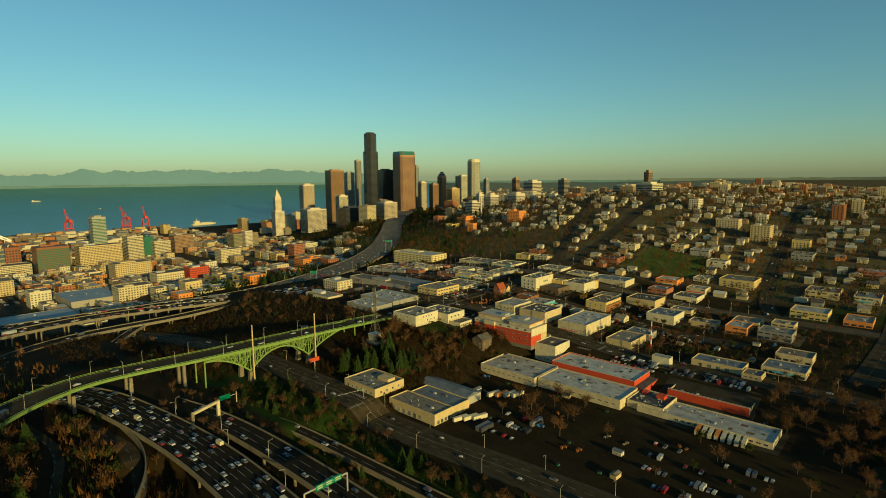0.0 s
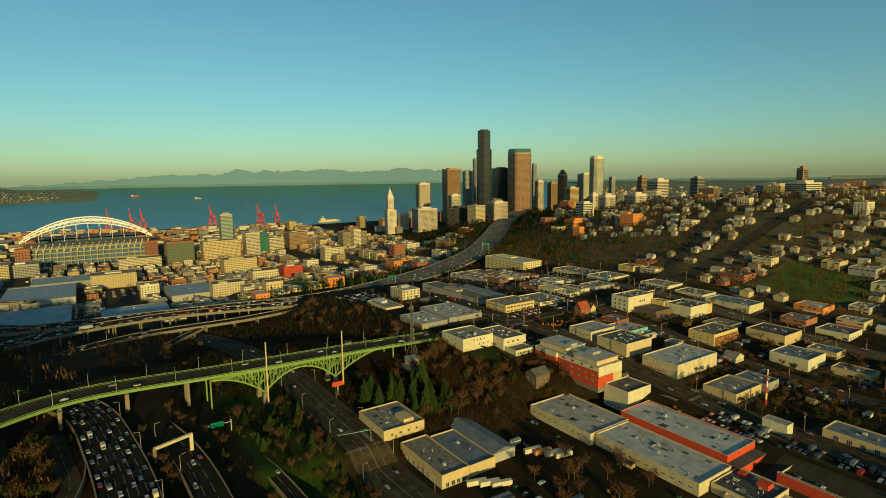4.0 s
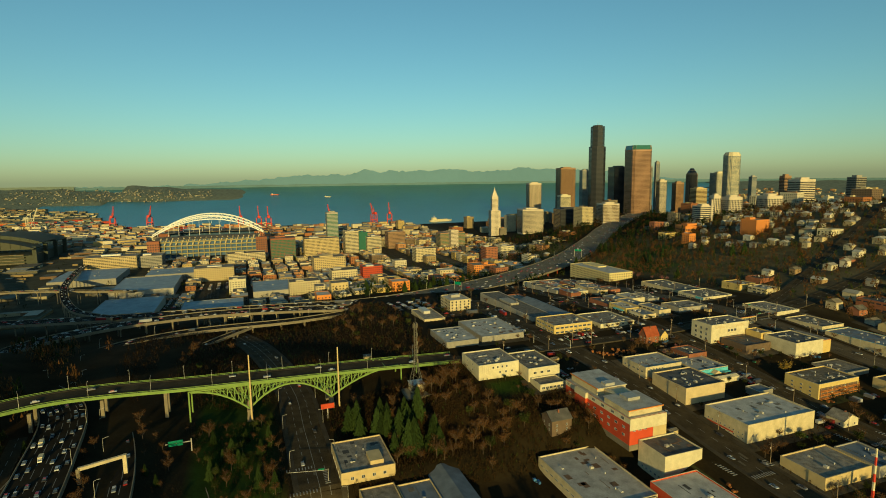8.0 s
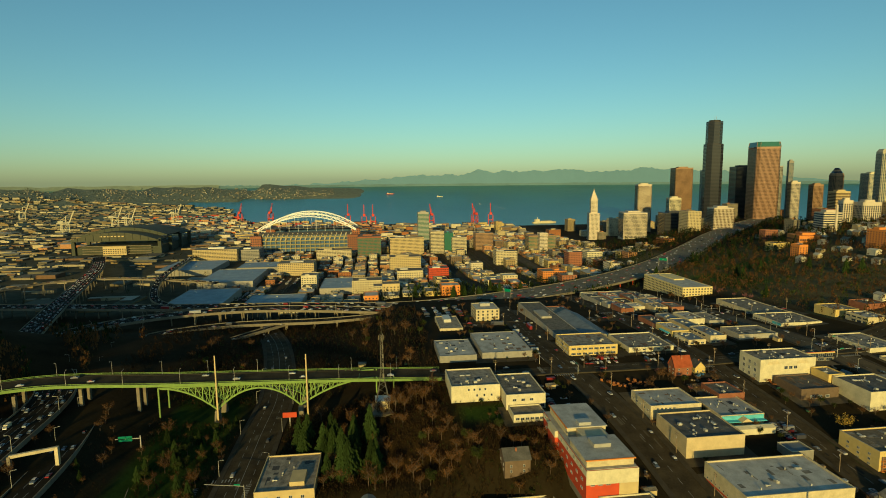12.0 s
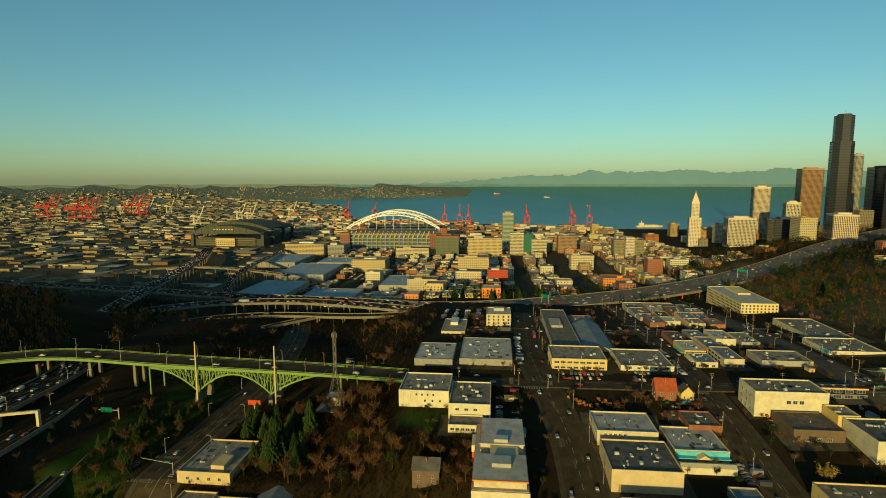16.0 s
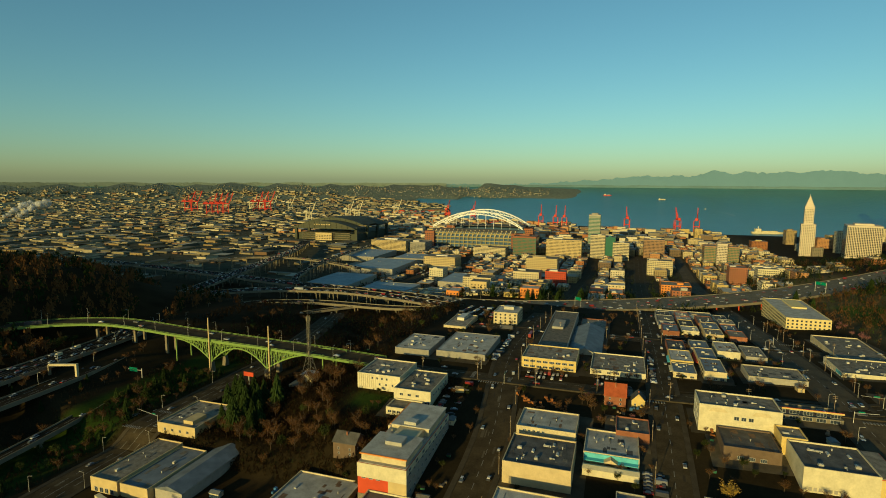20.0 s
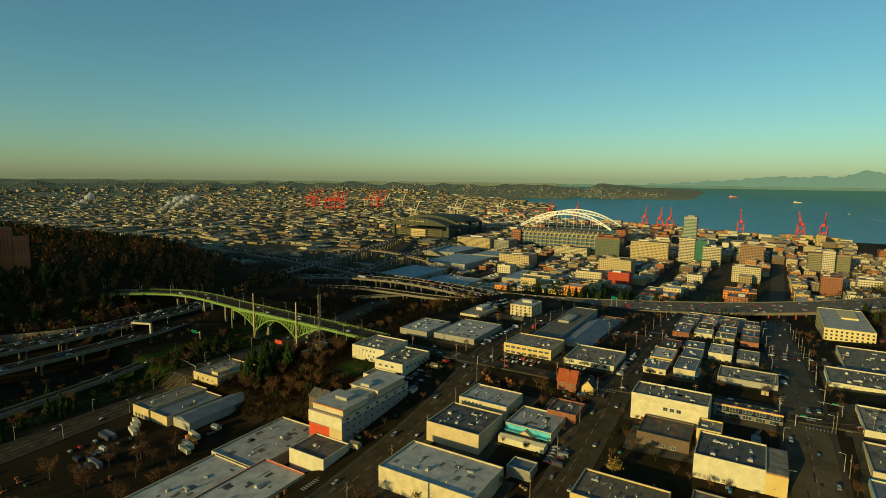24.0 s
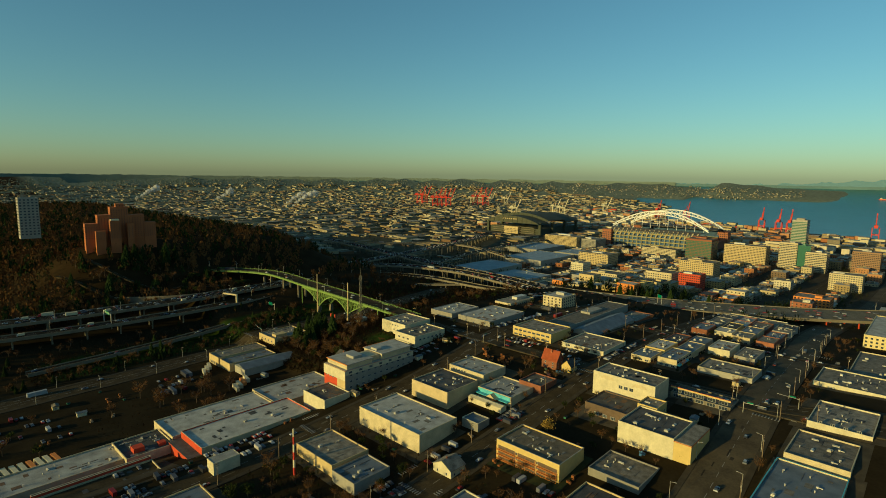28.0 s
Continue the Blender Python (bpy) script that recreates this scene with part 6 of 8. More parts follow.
road_pts = np.array([(p.x, p.y, w) for nm, w in (("dearborn", 14), ("king", 12), ("weller", 11), ("jackson", 14), ("twelfth", 11), ("tenth", 9), ("boren", 6), ("yesler", 6), ("fourteenth", 10), ("king_west", 12),
                     ("weller_west", 11), ("i5", 34), ("i5s", 17), ("ramp_e", 7), ("ramp_a", 15), ("ramp_b", 11), ("ramp_c", 15), ("ramp_d", 8), ("spokane", 8), ("bridge", 12), ("loop_a", 6), ("loop_b", 6)) for p in LINES[nm]])


def on_road(u, v, pad=0.0):
    d = np.hypot(road_pts[:, 0] - u, road_pts[:, 1] - v)
    return bool((d < road_pts[:, 2] + pad).any())


rect_box = [np.zeros((0, 4))]


def rects():
    if len(rect_box[0]) != len(RECTS):
        rect_box[0] = np.array(RECTS)
    return rect_box[0]


def built(u, v, pad=1.5):
    q = rects()
    return bool(((q[:, 0] - pad < u) & (u < q[:, 2] + pad) & (q[:, 1] - pad < v) & (v < q[:, 3] + pad)).any())


def grove(kinds, u0, v0, u1, v1, n, s0, s1, seed, road=0.0):
    r = random.Random(seed)
    k = t = 0
    while k < n and t < n * 12:
        t += 1
        u, v = r.uniform(u0, u1), r.uniform(v0, v1)
        if on_road(u, v, road) or built(u, v, 3):
            continue
        plant(kinds, u, v, r.uniform(s0, s1), r)
        k += 1


MIX = BARES + BARES + LEAFY
grove(CONIFERS, 92, -10, 132, 14, 9, 0.9, 1.3, 1)
grove(CONIFERS, 96, 8, 140, 40, 16, 0.9, 1.4, 2)
grove(BARES, 60, 0, 150, 84, 44, 0.7, 1.25, 3)
grove(BARES + LEAFY, 118, 60, 160, 150, 24, 0.6, 1.1, 4)
grove(CONIFERS + LEAFY, 40, -98, 240, -56, 30, 0.5, 0.85, 5)
grove(BARES + LEAFY, 60, -100, 300, -56, 22, 0.5, 0.9, 6)
grove(BARES, 214, 25, 310, 88, 20, 0.9, 1.35, 7)
grove(MIX + CONIFERS, 60, -240, 330, -182, 46, 0.8, 1.3, 8)
grove(CONIFERS + BARES, 130, -288, 262, -232, 34, 0.9, 1.5, 88)
grove(MIX, -120, -130, 20, -70, 16, 0.7, 1.1, 9)
grove(BARES + LEAFY, -190, 10, -60, 84, 22, 0.7, 1.2, 10)
grove(BARES, -20, 40, 36, 84, 9, 0.6, 1.0, 11)
grove(CONIFERS + LEAFY, -390, 40, -300, 250, 34, 0.7, 1.1, 12)
grove(GOLDEN, 145, 303, 151, 311, 1, 1.2, 1.3, 13)
grove(PINKS, -232, 462, -150, 474, 7, 0.9, 1.2, 14)
grove(LEAFY + BARES, 205, 200, 320, 345, 34, 0.7, 1.15, 15)
grove(BARES, 215, 200, 300, 260, 9, 0.5, 0.8, 16)
grove(BARES + PINKS, 5, 236, 110, 300, 12, 0.5, 0.8, 17)
grove(CONIFERS + LEAFY + BARES, -480, 470, -120, 640, 44, 0.7, 1.2, 18)
grove(BARES + LEAFY, 300, -10, 470, 90, 14, 0.6, 1.0, 19)
grove(BARES, 392, 90, 470, 190, 16, 0.9, 1.3, 20)


# ---- far woods ----
def tri_data(ob):
    me = ob.data
    me.calc_loop_triangles()
    v = np.empty(len(me.vertices) * 3)
    me.vertices.foreach_get("co", v)
    t = np.empty(len(me.loop_triangles) * 3, np.int32)
    me.loop_triangles.foreach_get("vertices", t)
    return v.reshape(-1, 3), t.reshape(-1, 3)


def copse(name, label, kinds, pts, tall, seed):
    """Many trees past counting in one mesh: each a full tree, turned and scaled."""
    r = np.random.RandomState(seed)
    parts = []
    for th in kinds:
        parts.append([tri_data(c) + (0 if c.name.startswith("trunk") else 1,) for c in th.children])
    V, T, M, n = [], [], [], 0
    for (u, v, h), z in zip(pts, land([p[0] for p in pts], [p[1] for p in pts])):
        a, k = r.rand() * 6.283, h / tall
        R = np.array([[math.cos(a), math.sin(a), 0], [-math.sin(a), math.cos(a), 0], [0, 0, 1]]) * k
        for co, t, m in parts[r.randint(len(parts))]:
            V.append(co @ R + (u, v, z))
            T.append(t + n)
            M.append(np.full(len(t), m, np.int32))
            n += len(co)
    V, T, M = np.concatenate(V), np.concatenate(T), np.concatenate(M)
    me = bpy.data.meshes.new(name)
    me.vertices.add(len(V))
    me.vertices.foreach_set("co", V.ravel())
    me.loops.add(T.size)
    me.loops.foreach_set("vertex_index", T.ravel().astype(np.int32))
    me.polygons.add(len(T))
    me.polygons.foreach_set("loop_start", np.arange(0, T.size, 3, dtype=np.int32))
    me.polygons.foreach_set("loop_total", np.full(len(T), 3, np.int32))
    me.materials.append(BARK)
    me.materials.append([c for c in kinds[0].children if c.name.startswith("crown")][0].data.materials[0])
    me.polygons.foreach_set("material_index", M)
    me.update()
    me.validate()
    tagged(new(name, me), label, "trees", kind="stuff")


def woods(name, label, m, pts, seed, n=16):
    """A joined wood: each tree a loose tuft of small blades round a stem."""
    r = np.random.RandomState(seed)
    v, f = [], []
    ground_z = land([p[0] for p in pts], [p[1] for p in pts])
    for (u, q, h), z in zip(pts, ground_z.tolist()):
        a = r.rand(n) * 6.283
        t = r.rand(n)
        R = h * 0.30 * np.sqrt(r.rand(n)) * (1.15 - 0.7 * t)
        for i in range(n):
            x, y, zz = u + R[i] * math.cos(a[i]), q + R[i] * math.sin(a[i]), z + h * (0.2 + 0.75 * t[i])
            s = h * (0.12 if n < 20 else 0.085)
            w = r.rand(6) - 0.5
            b = len(v)
            v += [(x - s * (0.6 + w[0]), y + s * w[1], zz - s * 0.6), (x + s * (0.6 + w[2]), y - s * w[3], zz - s * 0.4), (x + s * w[4], y + s * w[5], zz + s * 1.5)]
            f.append((b, b + 1, b + 2))
        b = len(v)
        v += [(u - h * 0.02, q, z - 1), (u + h * 0.02, q, z - 1), (u, q, z + h * 0.7)]
        f.append((b, b + 1, b + 2))
    tagged(put(name, v, f, m), label, "trees", kind="stuff")


def scatter(n, u0, v0, u1, v1, h0, h1, seed, test=None):
    r = random.Random(seed)
    out, t = [], 0
    while len(out) < n and t < n * 8:
        t += 1
        u, v = r.uniform(u0, u1), r.uniform(v0, v1)
        if on_road(u, v) or built(u, v, 1) or (test and not test(u, v)):
            continue
        out.append((u, v, r.uniform(h0, h1)))
    return out


hillside = lambda u, v: H(u, v) > 14 and not (145 < u < 238 and -330 < v < -292)
woods("woodland", "brown leafless woodland on the hillside", TWIG, scatter(2900, -330, -760, 420, -185, 8, 15, 1, hillside) + scatter(1500, -250, -1700, 400, -760, 9, 16, 81, hillside), 1)
woods("woodland", "dark evergreen trees among the woodland", NEEDLE, scatter(1100, -330, -800, 420, -185, 9, 17, 2, hillside) + scatter(800, -250, -1700, 400, -760, 9, 17, 82, hillside), 2)
woods("woodland", "evergreen trees on the freeway slope", NEEDLE, scatter(1500, -1050, 470, -380, 1150, 9, 18, 3), 3, 24)
woods("woodland", "brown leafless trees on the freeway slope", TWIG, scatter(1300, -1000, 450, -200, 1100, 7, 14, 31), 31, 24)
woods("woodland", "garden trees among the houses", TWIG, scatter(7000, -480, 470, 760, 1500, 6, 12, 4), 4, 20)
woods("woodland", "green garden trees among the houses", LEAF, scatter(4200, -480, 470, 760, 1600, 5, 12, 5), 5, 20)
woods("woodland", "street trees of the old quarter", LEAF, scatter(1700, -1200, -260, -320, 620, 5, 11, 6), 6)
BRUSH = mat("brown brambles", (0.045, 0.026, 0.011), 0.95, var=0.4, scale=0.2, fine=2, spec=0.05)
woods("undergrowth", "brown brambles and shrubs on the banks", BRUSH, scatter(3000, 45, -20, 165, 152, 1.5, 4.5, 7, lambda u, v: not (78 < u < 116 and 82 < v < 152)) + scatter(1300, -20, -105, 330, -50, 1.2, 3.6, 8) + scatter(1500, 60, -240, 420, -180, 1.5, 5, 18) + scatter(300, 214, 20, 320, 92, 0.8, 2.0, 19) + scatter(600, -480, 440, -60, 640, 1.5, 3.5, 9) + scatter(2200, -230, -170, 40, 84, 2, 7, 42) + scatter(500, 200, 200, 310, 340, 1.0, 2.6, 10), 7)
woods("undergrowth", "green shrubs and rough grass on the banks", LEAF, scatter(1100, 45, -20, 160, 150, 1.0, 3.0, 11) + scatter(900, -220, -130, 40, 80, 1.5, 5, 41) + scatter(900, -20, -105, 330, -55, 0.8, 2.4, 12) + scatter(500, 200, 200, 420, 500, 1.0, 2.6, 13), 8)


# ---- vehicles ----
CAR_PAINT = mat("car paint", (0.3, 0.3, 0.3), 0.3, 0.0, var=0.06, spec=0.5,
                tint=((0.03, 0.03, 0.035), (0.42, 0.42, 0.42), (0.22, 0.23, 0.24), (0.05, 0.055, 0.07), (0.50, 0.48, 0.45), (0.30, 0.02, 0.02), (0.12, 0.12, 0.13), (0.05, 0.08, 0.16), (0.40, 0.41, 0.42)))
TYRE = mat("tyre rubber", (0.02, 0.02, 0.02), 0.9)


def car(kind):
    th = empty("car" if kind < 2 else "van" if kind == 2 else "lorry", 0, 0, 0, ("small parked or queueing saloon car", "family estate car with roof rack height", "plain white delivery box van", "long box lorry with white body")[kind], "car" if kind < 2 else "van" if kind == 2 else "lorry")
    L, W, Hh = ((2.25, 0.9, 0.78), (2.4, 0.95, 0.95), (3.0, 1.05, 2.3), (6.5, 1.25, 3.2))[kind]
    if kind < 2:
        prof = [(-L, 0.35), (L, 0.35), (L, 0.68), (L * 0.92, Hh), (-L * 0.95, Hh), (-L, 0.72)]
        g = Geo()
        g.hull([(x, -W, z) for x, z in prof], [(x, W, z) for x, z in prof])
        g.put("body", CAR_PAINT, th)
        top = Hh + (0.55 if kind == 0 else 0.7)
        a, b = (-L * 0.62, L * 0.38) if kind == 0 else (-L * 0.9, L * 0.4)
        cab = Geo().hull([(a, -W * 0.92, Hh), (b, -W * 0.92, Hh), (b, W * 0.92, Hh), (a, W * 0.92, Hh)], [(a + 0.35, -W * 0.75, top), (b - 0.6, -W * 0.75, top), (b - 0.6, W * 0.75, top), (a + 0.35, W * 0.75, top)]).put("cabin_glass", GLASS, th)
        Geo().box(a + 0.38, -W * 0.73, top, b - 0.63, W * 0.73, top + 0.05).put("roof", CAR_PAINT, cab)
    else:
        Geo().box(-L, -W, 0.5, L * 0.55, W, Hh + 0.3).put("box_body", WHITE, th)
        cab = Geo().hull([(L * 0.57, -W * 0.95, 0.4), (L, -W * 0.95, 0.4), (L, W * 0.95, 0.4), (L * 0.57, W * 0.95, 0.4)], [(L * 0.57, -W * 0.9, Hh * 0.85), (L * 0.85, -W * 0.9, Hh * 0.85), (L * 0.85, W * 0.9, Hh * 0.85), (L * 0.57, W * 0.9, Hh * 0.85)]).put("cab", CAR_PAINT, th)
        Geo().hull([(L * 0.93, -W * 0.8, Hh * 0.45), (L * 0.99, -W * 0.8, Hh * 0.45), (L * 0.99, W * 0.8, Hh * 0.45), (L * 0.93, W * 0.8, Hh * 0.45)], [(L * 0.8, -W * 0.8, Hh * 0.8), (L * 0.88, -W * 0.8, Hh * 0.8), (L * 0.88, W * 0.8, Hh * 0.8), (L * 0.8, W * 0.8, Hh * 0.8)]).put("windscreen", GLASS, cab)
    for x in (-L * 0.6, L * 0.62):
        for y in (-W, W):
            n = 10
            R = 0.34 if kind < 3 else 0.5
            lo = [(x + R * math.cos(6.283 * k / n), y - 0.12, R + R * math.sin(6.283 * k / n)) for k in range(n)]
            Geo().hull(lo, [(p, q + 0.24, s) for p, q, s in lo]).put("wheel", TYRE, th)
    return th


CARS = [car(0), car(1), car(2), car(3)]
car_used = set()
ncars = 0


far_cars = []


def park(kind, u, v, z, rz):
    """Cars near the flight are things; those far off join one object."""
    global ncars
    if u < -40 or v > 520 or ncars >= 175:
        far_cars.append((kind, u, v, z, rz))
        return
    ncars += 1
    m = pose(u, v, z, 0, 0, rz)
    k = CARS[kind]
    if kind not in car_used:
        car_used.add(kind)
        k.matrix_world = m
    else:
        copy_thing(k, m)


def traffic(nm, offs, gap, seed, lifted=0.08, vmin=-9999, vmax=9999, umin=-9999, umax=9999):
    r = random.Random(seed)
    line = LINES[nm]
    sd = sides(line)
    for o in offs:
        run = r.uniform(0, gap)
        for i in range(1, len(line)):
            step = (line[i] - line[i - 1])
            run -= step.length
            if run < 0:
                run = gap * r.uniform(0.4, 1.8)
                p = line[i] + sd[i] * o
                if vmin < p.y < vmax and umin < p.x < umax:
                    a = math.degrees(math.atan2(step.y, step.x)) + (180 if o < 0 else 0)
                    park(r.choices((0, 1, 2, 3), (6, 4, 0.35, 0.15))[0], p.x, p.y, p.z + lifted, a)


traffic("ramp_a", (-10, -6.5, -3, 3, 6.5, 10), 17, 1, umin=-260, umax=330)
traffic("ramp_b", (-4.5, 0, 4.5), 34, 2, umin=-200, umax=330)
traffic("ramp_e", (-2, 2), 45, 13)
traffic("i5s", (-9, -4, 4, 9), 16, 14)
traffic("ramp_c", (-9, -5, -1.5, 4, 9), 14, 15, umin=-900)
traffic("ramp_d", (-2.5, 2.5), 24, 16)
traffic("spokane", (-2.5, 2.5), 24, 17)
traffic("i5", (-24, -20, -15, -10, -6, 6, 11, 16, 23), 34, 3, vmin=30, vmax=1100)
traffic("jackson", (-8.5, 3, 8.5), 95, 5, 0.3, umin=-420, umax=260)
traffic("king", (-6.5, 6.5), 32, 6, 0.3, umin=-180, umax=420)
traffic("weller", (-5.6, 5.6), 34, 7, 0.3)
traffic("dearborn", (-6, 6), 55, 8, 0.3, umin=-300, umax=420)
traffic("twelfth", (-5.5, 5.5), 38, 9, 0.3, vmin=90, vmax=420)
traffic("bridge", (-4, 4), 60, 10, 0.1)
traffic("tenth", (-4, 4), 18, 11, 0.3)
traffic("boren", (-4.5, 4.5), 45, 12, 0.3, vmax=800)


def lot(u0, v0, u1, v1, rows, seed, fill=0.7, along="u", dz=0.05, z=None, kinds=(0, 0, 1, 1, 2)):
    r = random.Random(seed)
    for k in range(rows):
        q = k / max(1, rows - 1)
        if along == "u":
            n = int((u1 - u0) / 3.0)
            for i in range(n):
                if r.random() < fill:
                    u, v = u0 + 3.0 * i, v0 + (v1 - v0) * q
                    park(r.choice(kinds), u, v, (H(u, v) if z is None else z) + dz, 90 + r.uniform(-3, 3) + (180 if r.random() < 0.5 else 0))
        else:
            n = int((v1 - v0) / 3.0)
            for i in range(n):
                if r.random() < fill:
                    u, v = u0 + (u1 - u0) * q, v0 + 3.0 * i
                    park(r.choice(kinds), u, v, (H(u, v) if z is None else z) + dz, r.uniform(-3, 3) + (180 if r.random() < 0.5 else 0))


lot(300, 172, 364, 180, 2, 1, 0.6)
lot(310, 147, 362, 163, 2, 2, 0.35, z=0.25 + lift(336), dz=0.0)
lot(232, 4, 262, 34, 3, 3, 0.5, kinds=(0, 1, 2, 2, 3))
lot(330, 10, 400, 60, 4, 5, 0.35)
lot(22, 242, 34, 262, 2, 6, 0.6, "v")
lot(26, 196, 34, 226, 2, 7, 0.6, "v")
lot(132, 274, 150, 280, 2, 8, 0.5)
lot(186, 270, 214, 278, 2, 9, 0.5, kinds=(0, 1, 2, 2))
lot(-44, 384, -10, 384, 1, 10, 0.4)
lot(190, 300, 214, 344, 2, 11, 0.4, "v", kinds=(0, 1, 2, 2))
lot(60, 150, 118, 160, 2, 12, 0.3)
lot(250, 166, 298, 182, 3, 21, 0.6)
lot(-200, 92, -140, 128, 4, 13, 0.55)
lot(-60, 166, 14, 170, 1, 14, 0.6)
lot(230, 268, 300, 276, 2, 15, 0.5)
lot(-30, 282, 26, 282, 1, 16, 0.5)
lot(-390, -70, -330, 0, 6, 18, 0.6)
lot(-700, -150, -640, -60, 7, 19, 0.6)
lot(-600, -190, -480, -165, 3, 20, 0.7)


def join_far_cars():
    g = Geo()
    for kind, u, v, z, rz in far_cars:
        L, W, h = ((2.25, 0.9, 0.8), (2.4, 0.95, 0.95), (3.0, 1.05, 2.4), (6.5, 1.25, 3.3))[kind]
        c, s = math.cos(radians(rz)), math.sin(radians(rz))
        P_ = lambda x, y, zz: (u + x * c - y * s, v + x * s + y * c, z + zz)
        pl = ((-L, -W), (L, -W), (L, W), (-L, W))
        g.hull([P_(x, y, 0.25) for x, y in pl], [P_(x * 0.97, y, h) for x, y in pl])
        if kind < 2:
            g.hull([P_(x * 0.55 - 0.2, y * 0.9, h) for x, y in pl], [P_(x * 0.35 - 0.2, y * 0.75, h + 0.55) for x, y in pl])
    m = island_mat("far car paint", ((0.03, 0.03, 0.035), (0.34, 0.34, 0.34), (0.16, 0.16, 0.17), (0.05, 0.05, 0.06), (0.42, 0.40, 0.37), (0.20, 0.02, 0.02), (0.08, 0.08, 0.09)), 0.35)
    tagged(g.put("far_cars", m), "distant cars and lorries on freeway and streets", "cars", kind="stuff")


join_far_cars()


# ---- lamps and poles ----
def street_lamp():
    th = empty("street_lamp", 0, 0, 0, "tall grey street lamp with a curved arm", "street lamp", "street lamps")
    Geo().cyl(0, 0, -0.5, 9.5, 0.13, 0.08, 6).put("pole", METAL, th)
    arm = Geo().bar((0, 0, 9.4), (2.4, 0, 9.9), 0.1).put("arm", METAL, th)
    Geo().box(2.1, -0.16, 9.78, 2.9, 0.16, 9.95).put("lamp_head", METAL, arm)
    return th


def utility_pole():
    th = empty("utility_pole", 0, 0, 0, "weathered wooden utility pole with crossarms", "utility pole", "utility poles")
    Geo().cyl(0, 0, -0.5, 12.5, 0.2, 0.12, 7).put("pole", WOOD, th)
    for z in (11.8, 10.7):
        Geo().box(-1.4, -0.08, z, 1.4, 0.08, z + 0.18).put("crossarm", WOOD, th)
    Geo().cyl(0.35, 0, 8.6, 9.7, 0.28, n=8).put("transformer", METAL, th)
    return th


LAMP, POLE = street_lamp(), utility_pole()
first = {}


def line_of(tpl, nm, off, gap, turn, umin=-9999, umax=9999, vmin=-9999, vmax=9999):
    line = LINES[nm]
    sd = sides(line)
    run = 0
    for i in range(1, len(line)):
        run += (line[i] - line[i - 1]).length
        if run < gap:
            continue
        run = 0
        p = line[i] + sd[i] * off
        if not (umin < p.x < umax and vmin < p.y < vmax):
            continue
        d = line[i] - line[i - 1]
        m = pose(p.x, p.y, p.z + 0.1, 0, 0, math.degrees(math.atan2(d.y, d.x)) + turn)
        if tpl.name not in first:
            first[tpl.name] = 1
            tpl.matrix_world = m
        else:
            copy_thing(tpl, m)


line_of(LAMP, "bridge", 9.9, 30, 90)
line_of(LAMP, "bridge", -9.9, 33, -90)
line_of(LAMP, "dearborn", 13, 42, 90, umin=-60, umax=400)
line_of(LAMP, "dearborn", -13, 46, -90, umin=-60, umax=400)
line_of(LAMP, "jackson", 12.5, 38, 90, umin=-260, umax=300)
line_of(LAMP, "jackson", -12.5, 40, -90, umin=-260, umax=300)
line_of(LAMP, "ramp_a", -12.6, 55, -90, umin=-260)
line_of(LAMP, "ramp_b", 7.2, 50, 90)
line_of(LAMP, "i5", 30, 90, 90, vmin=-200, vmax=500)
line_of(POLE, "king", 10.5, 34, 0, umax=420)
line_of(POLE, "weller", -9.5, 36, 0)
line_of(POLE, "twelfth", 9.5, 40, 0, vmax=480)
line_of(POLE, "jackson", 14, 44, 0, umin=-200, umax=300)
line_of(POLE, "tenth", 7.5, 40, 0)

# red and white radio pole
th = empty("radio_pole", 262, 222, H(262, 222), "slim red and white radio pole", "mast")
for k in range(6):
    Geo().cyl(0, 0, k * 4.4 - (1 if k == 0 else 0), k * 4.4 + 4.4, 0.8 - k * 0.06, n=6).put("section", CR_RED if k % 2 == 0 else CR_WHITE, th)


# ---- the rest of the city ----
PALETTE = [CREAM, CREAM, WHITE, BRICK, BRICK, TAN, TAN, GREYWALL, BEIGE, YELLOW, ORANGE]
ROOFS = [ROOF_GREY, ROOF_GREY, ROOF_WHITE, ROOF_DARK, ROOF_BLUE]
WORDS = {CREAM.name: "cream painted", WHITE.name: "white painted", BRICK.name: "red brick", TAN.name: "tan masonry", GREYWALL.name: "grey", BEIGE.name: "beige rendered", YELLOW.name: "yellow painted", ORANGE.name: "orange brick"}


OPEN_SLOPES = ((98, 500, 214, 620), (-420, 468, -70, 640), (-640, 560, -330, 700), (-560, 660, -440, 760))


def clear(u, v, w, d, pad=2.0):
    if any(a < u < c and b < v < e for a, b, c, e in OPEN_SLOPES):
        return False
    q = rects()
    if ((q[:, 0] - pad < u + w / 2) & (q[:, 2] + pad > u - w / 2) & (q[:, 1] - pad < v + d / 2) & (q[:, 3] + pad > v - d / 2)).any():
        return False
    dx = np.abs(road_pts[:, 0] - u) - w / 2
    dy = np.abs(road_pts[:, 1] - v) - d / 2
    return not bool(((dx < road_pts[:, 2]) & (dy < road_pts[:, 2])).any())


# headland trees: aerial haze is painted in as this paler green
FARWOOD = mat("grey green woods paled by haze", (0.165, 0.185, 0.13), 0.95, var=0.4, scale=0.01, fine=0.1)
far_items, far_panes = [], Geo()


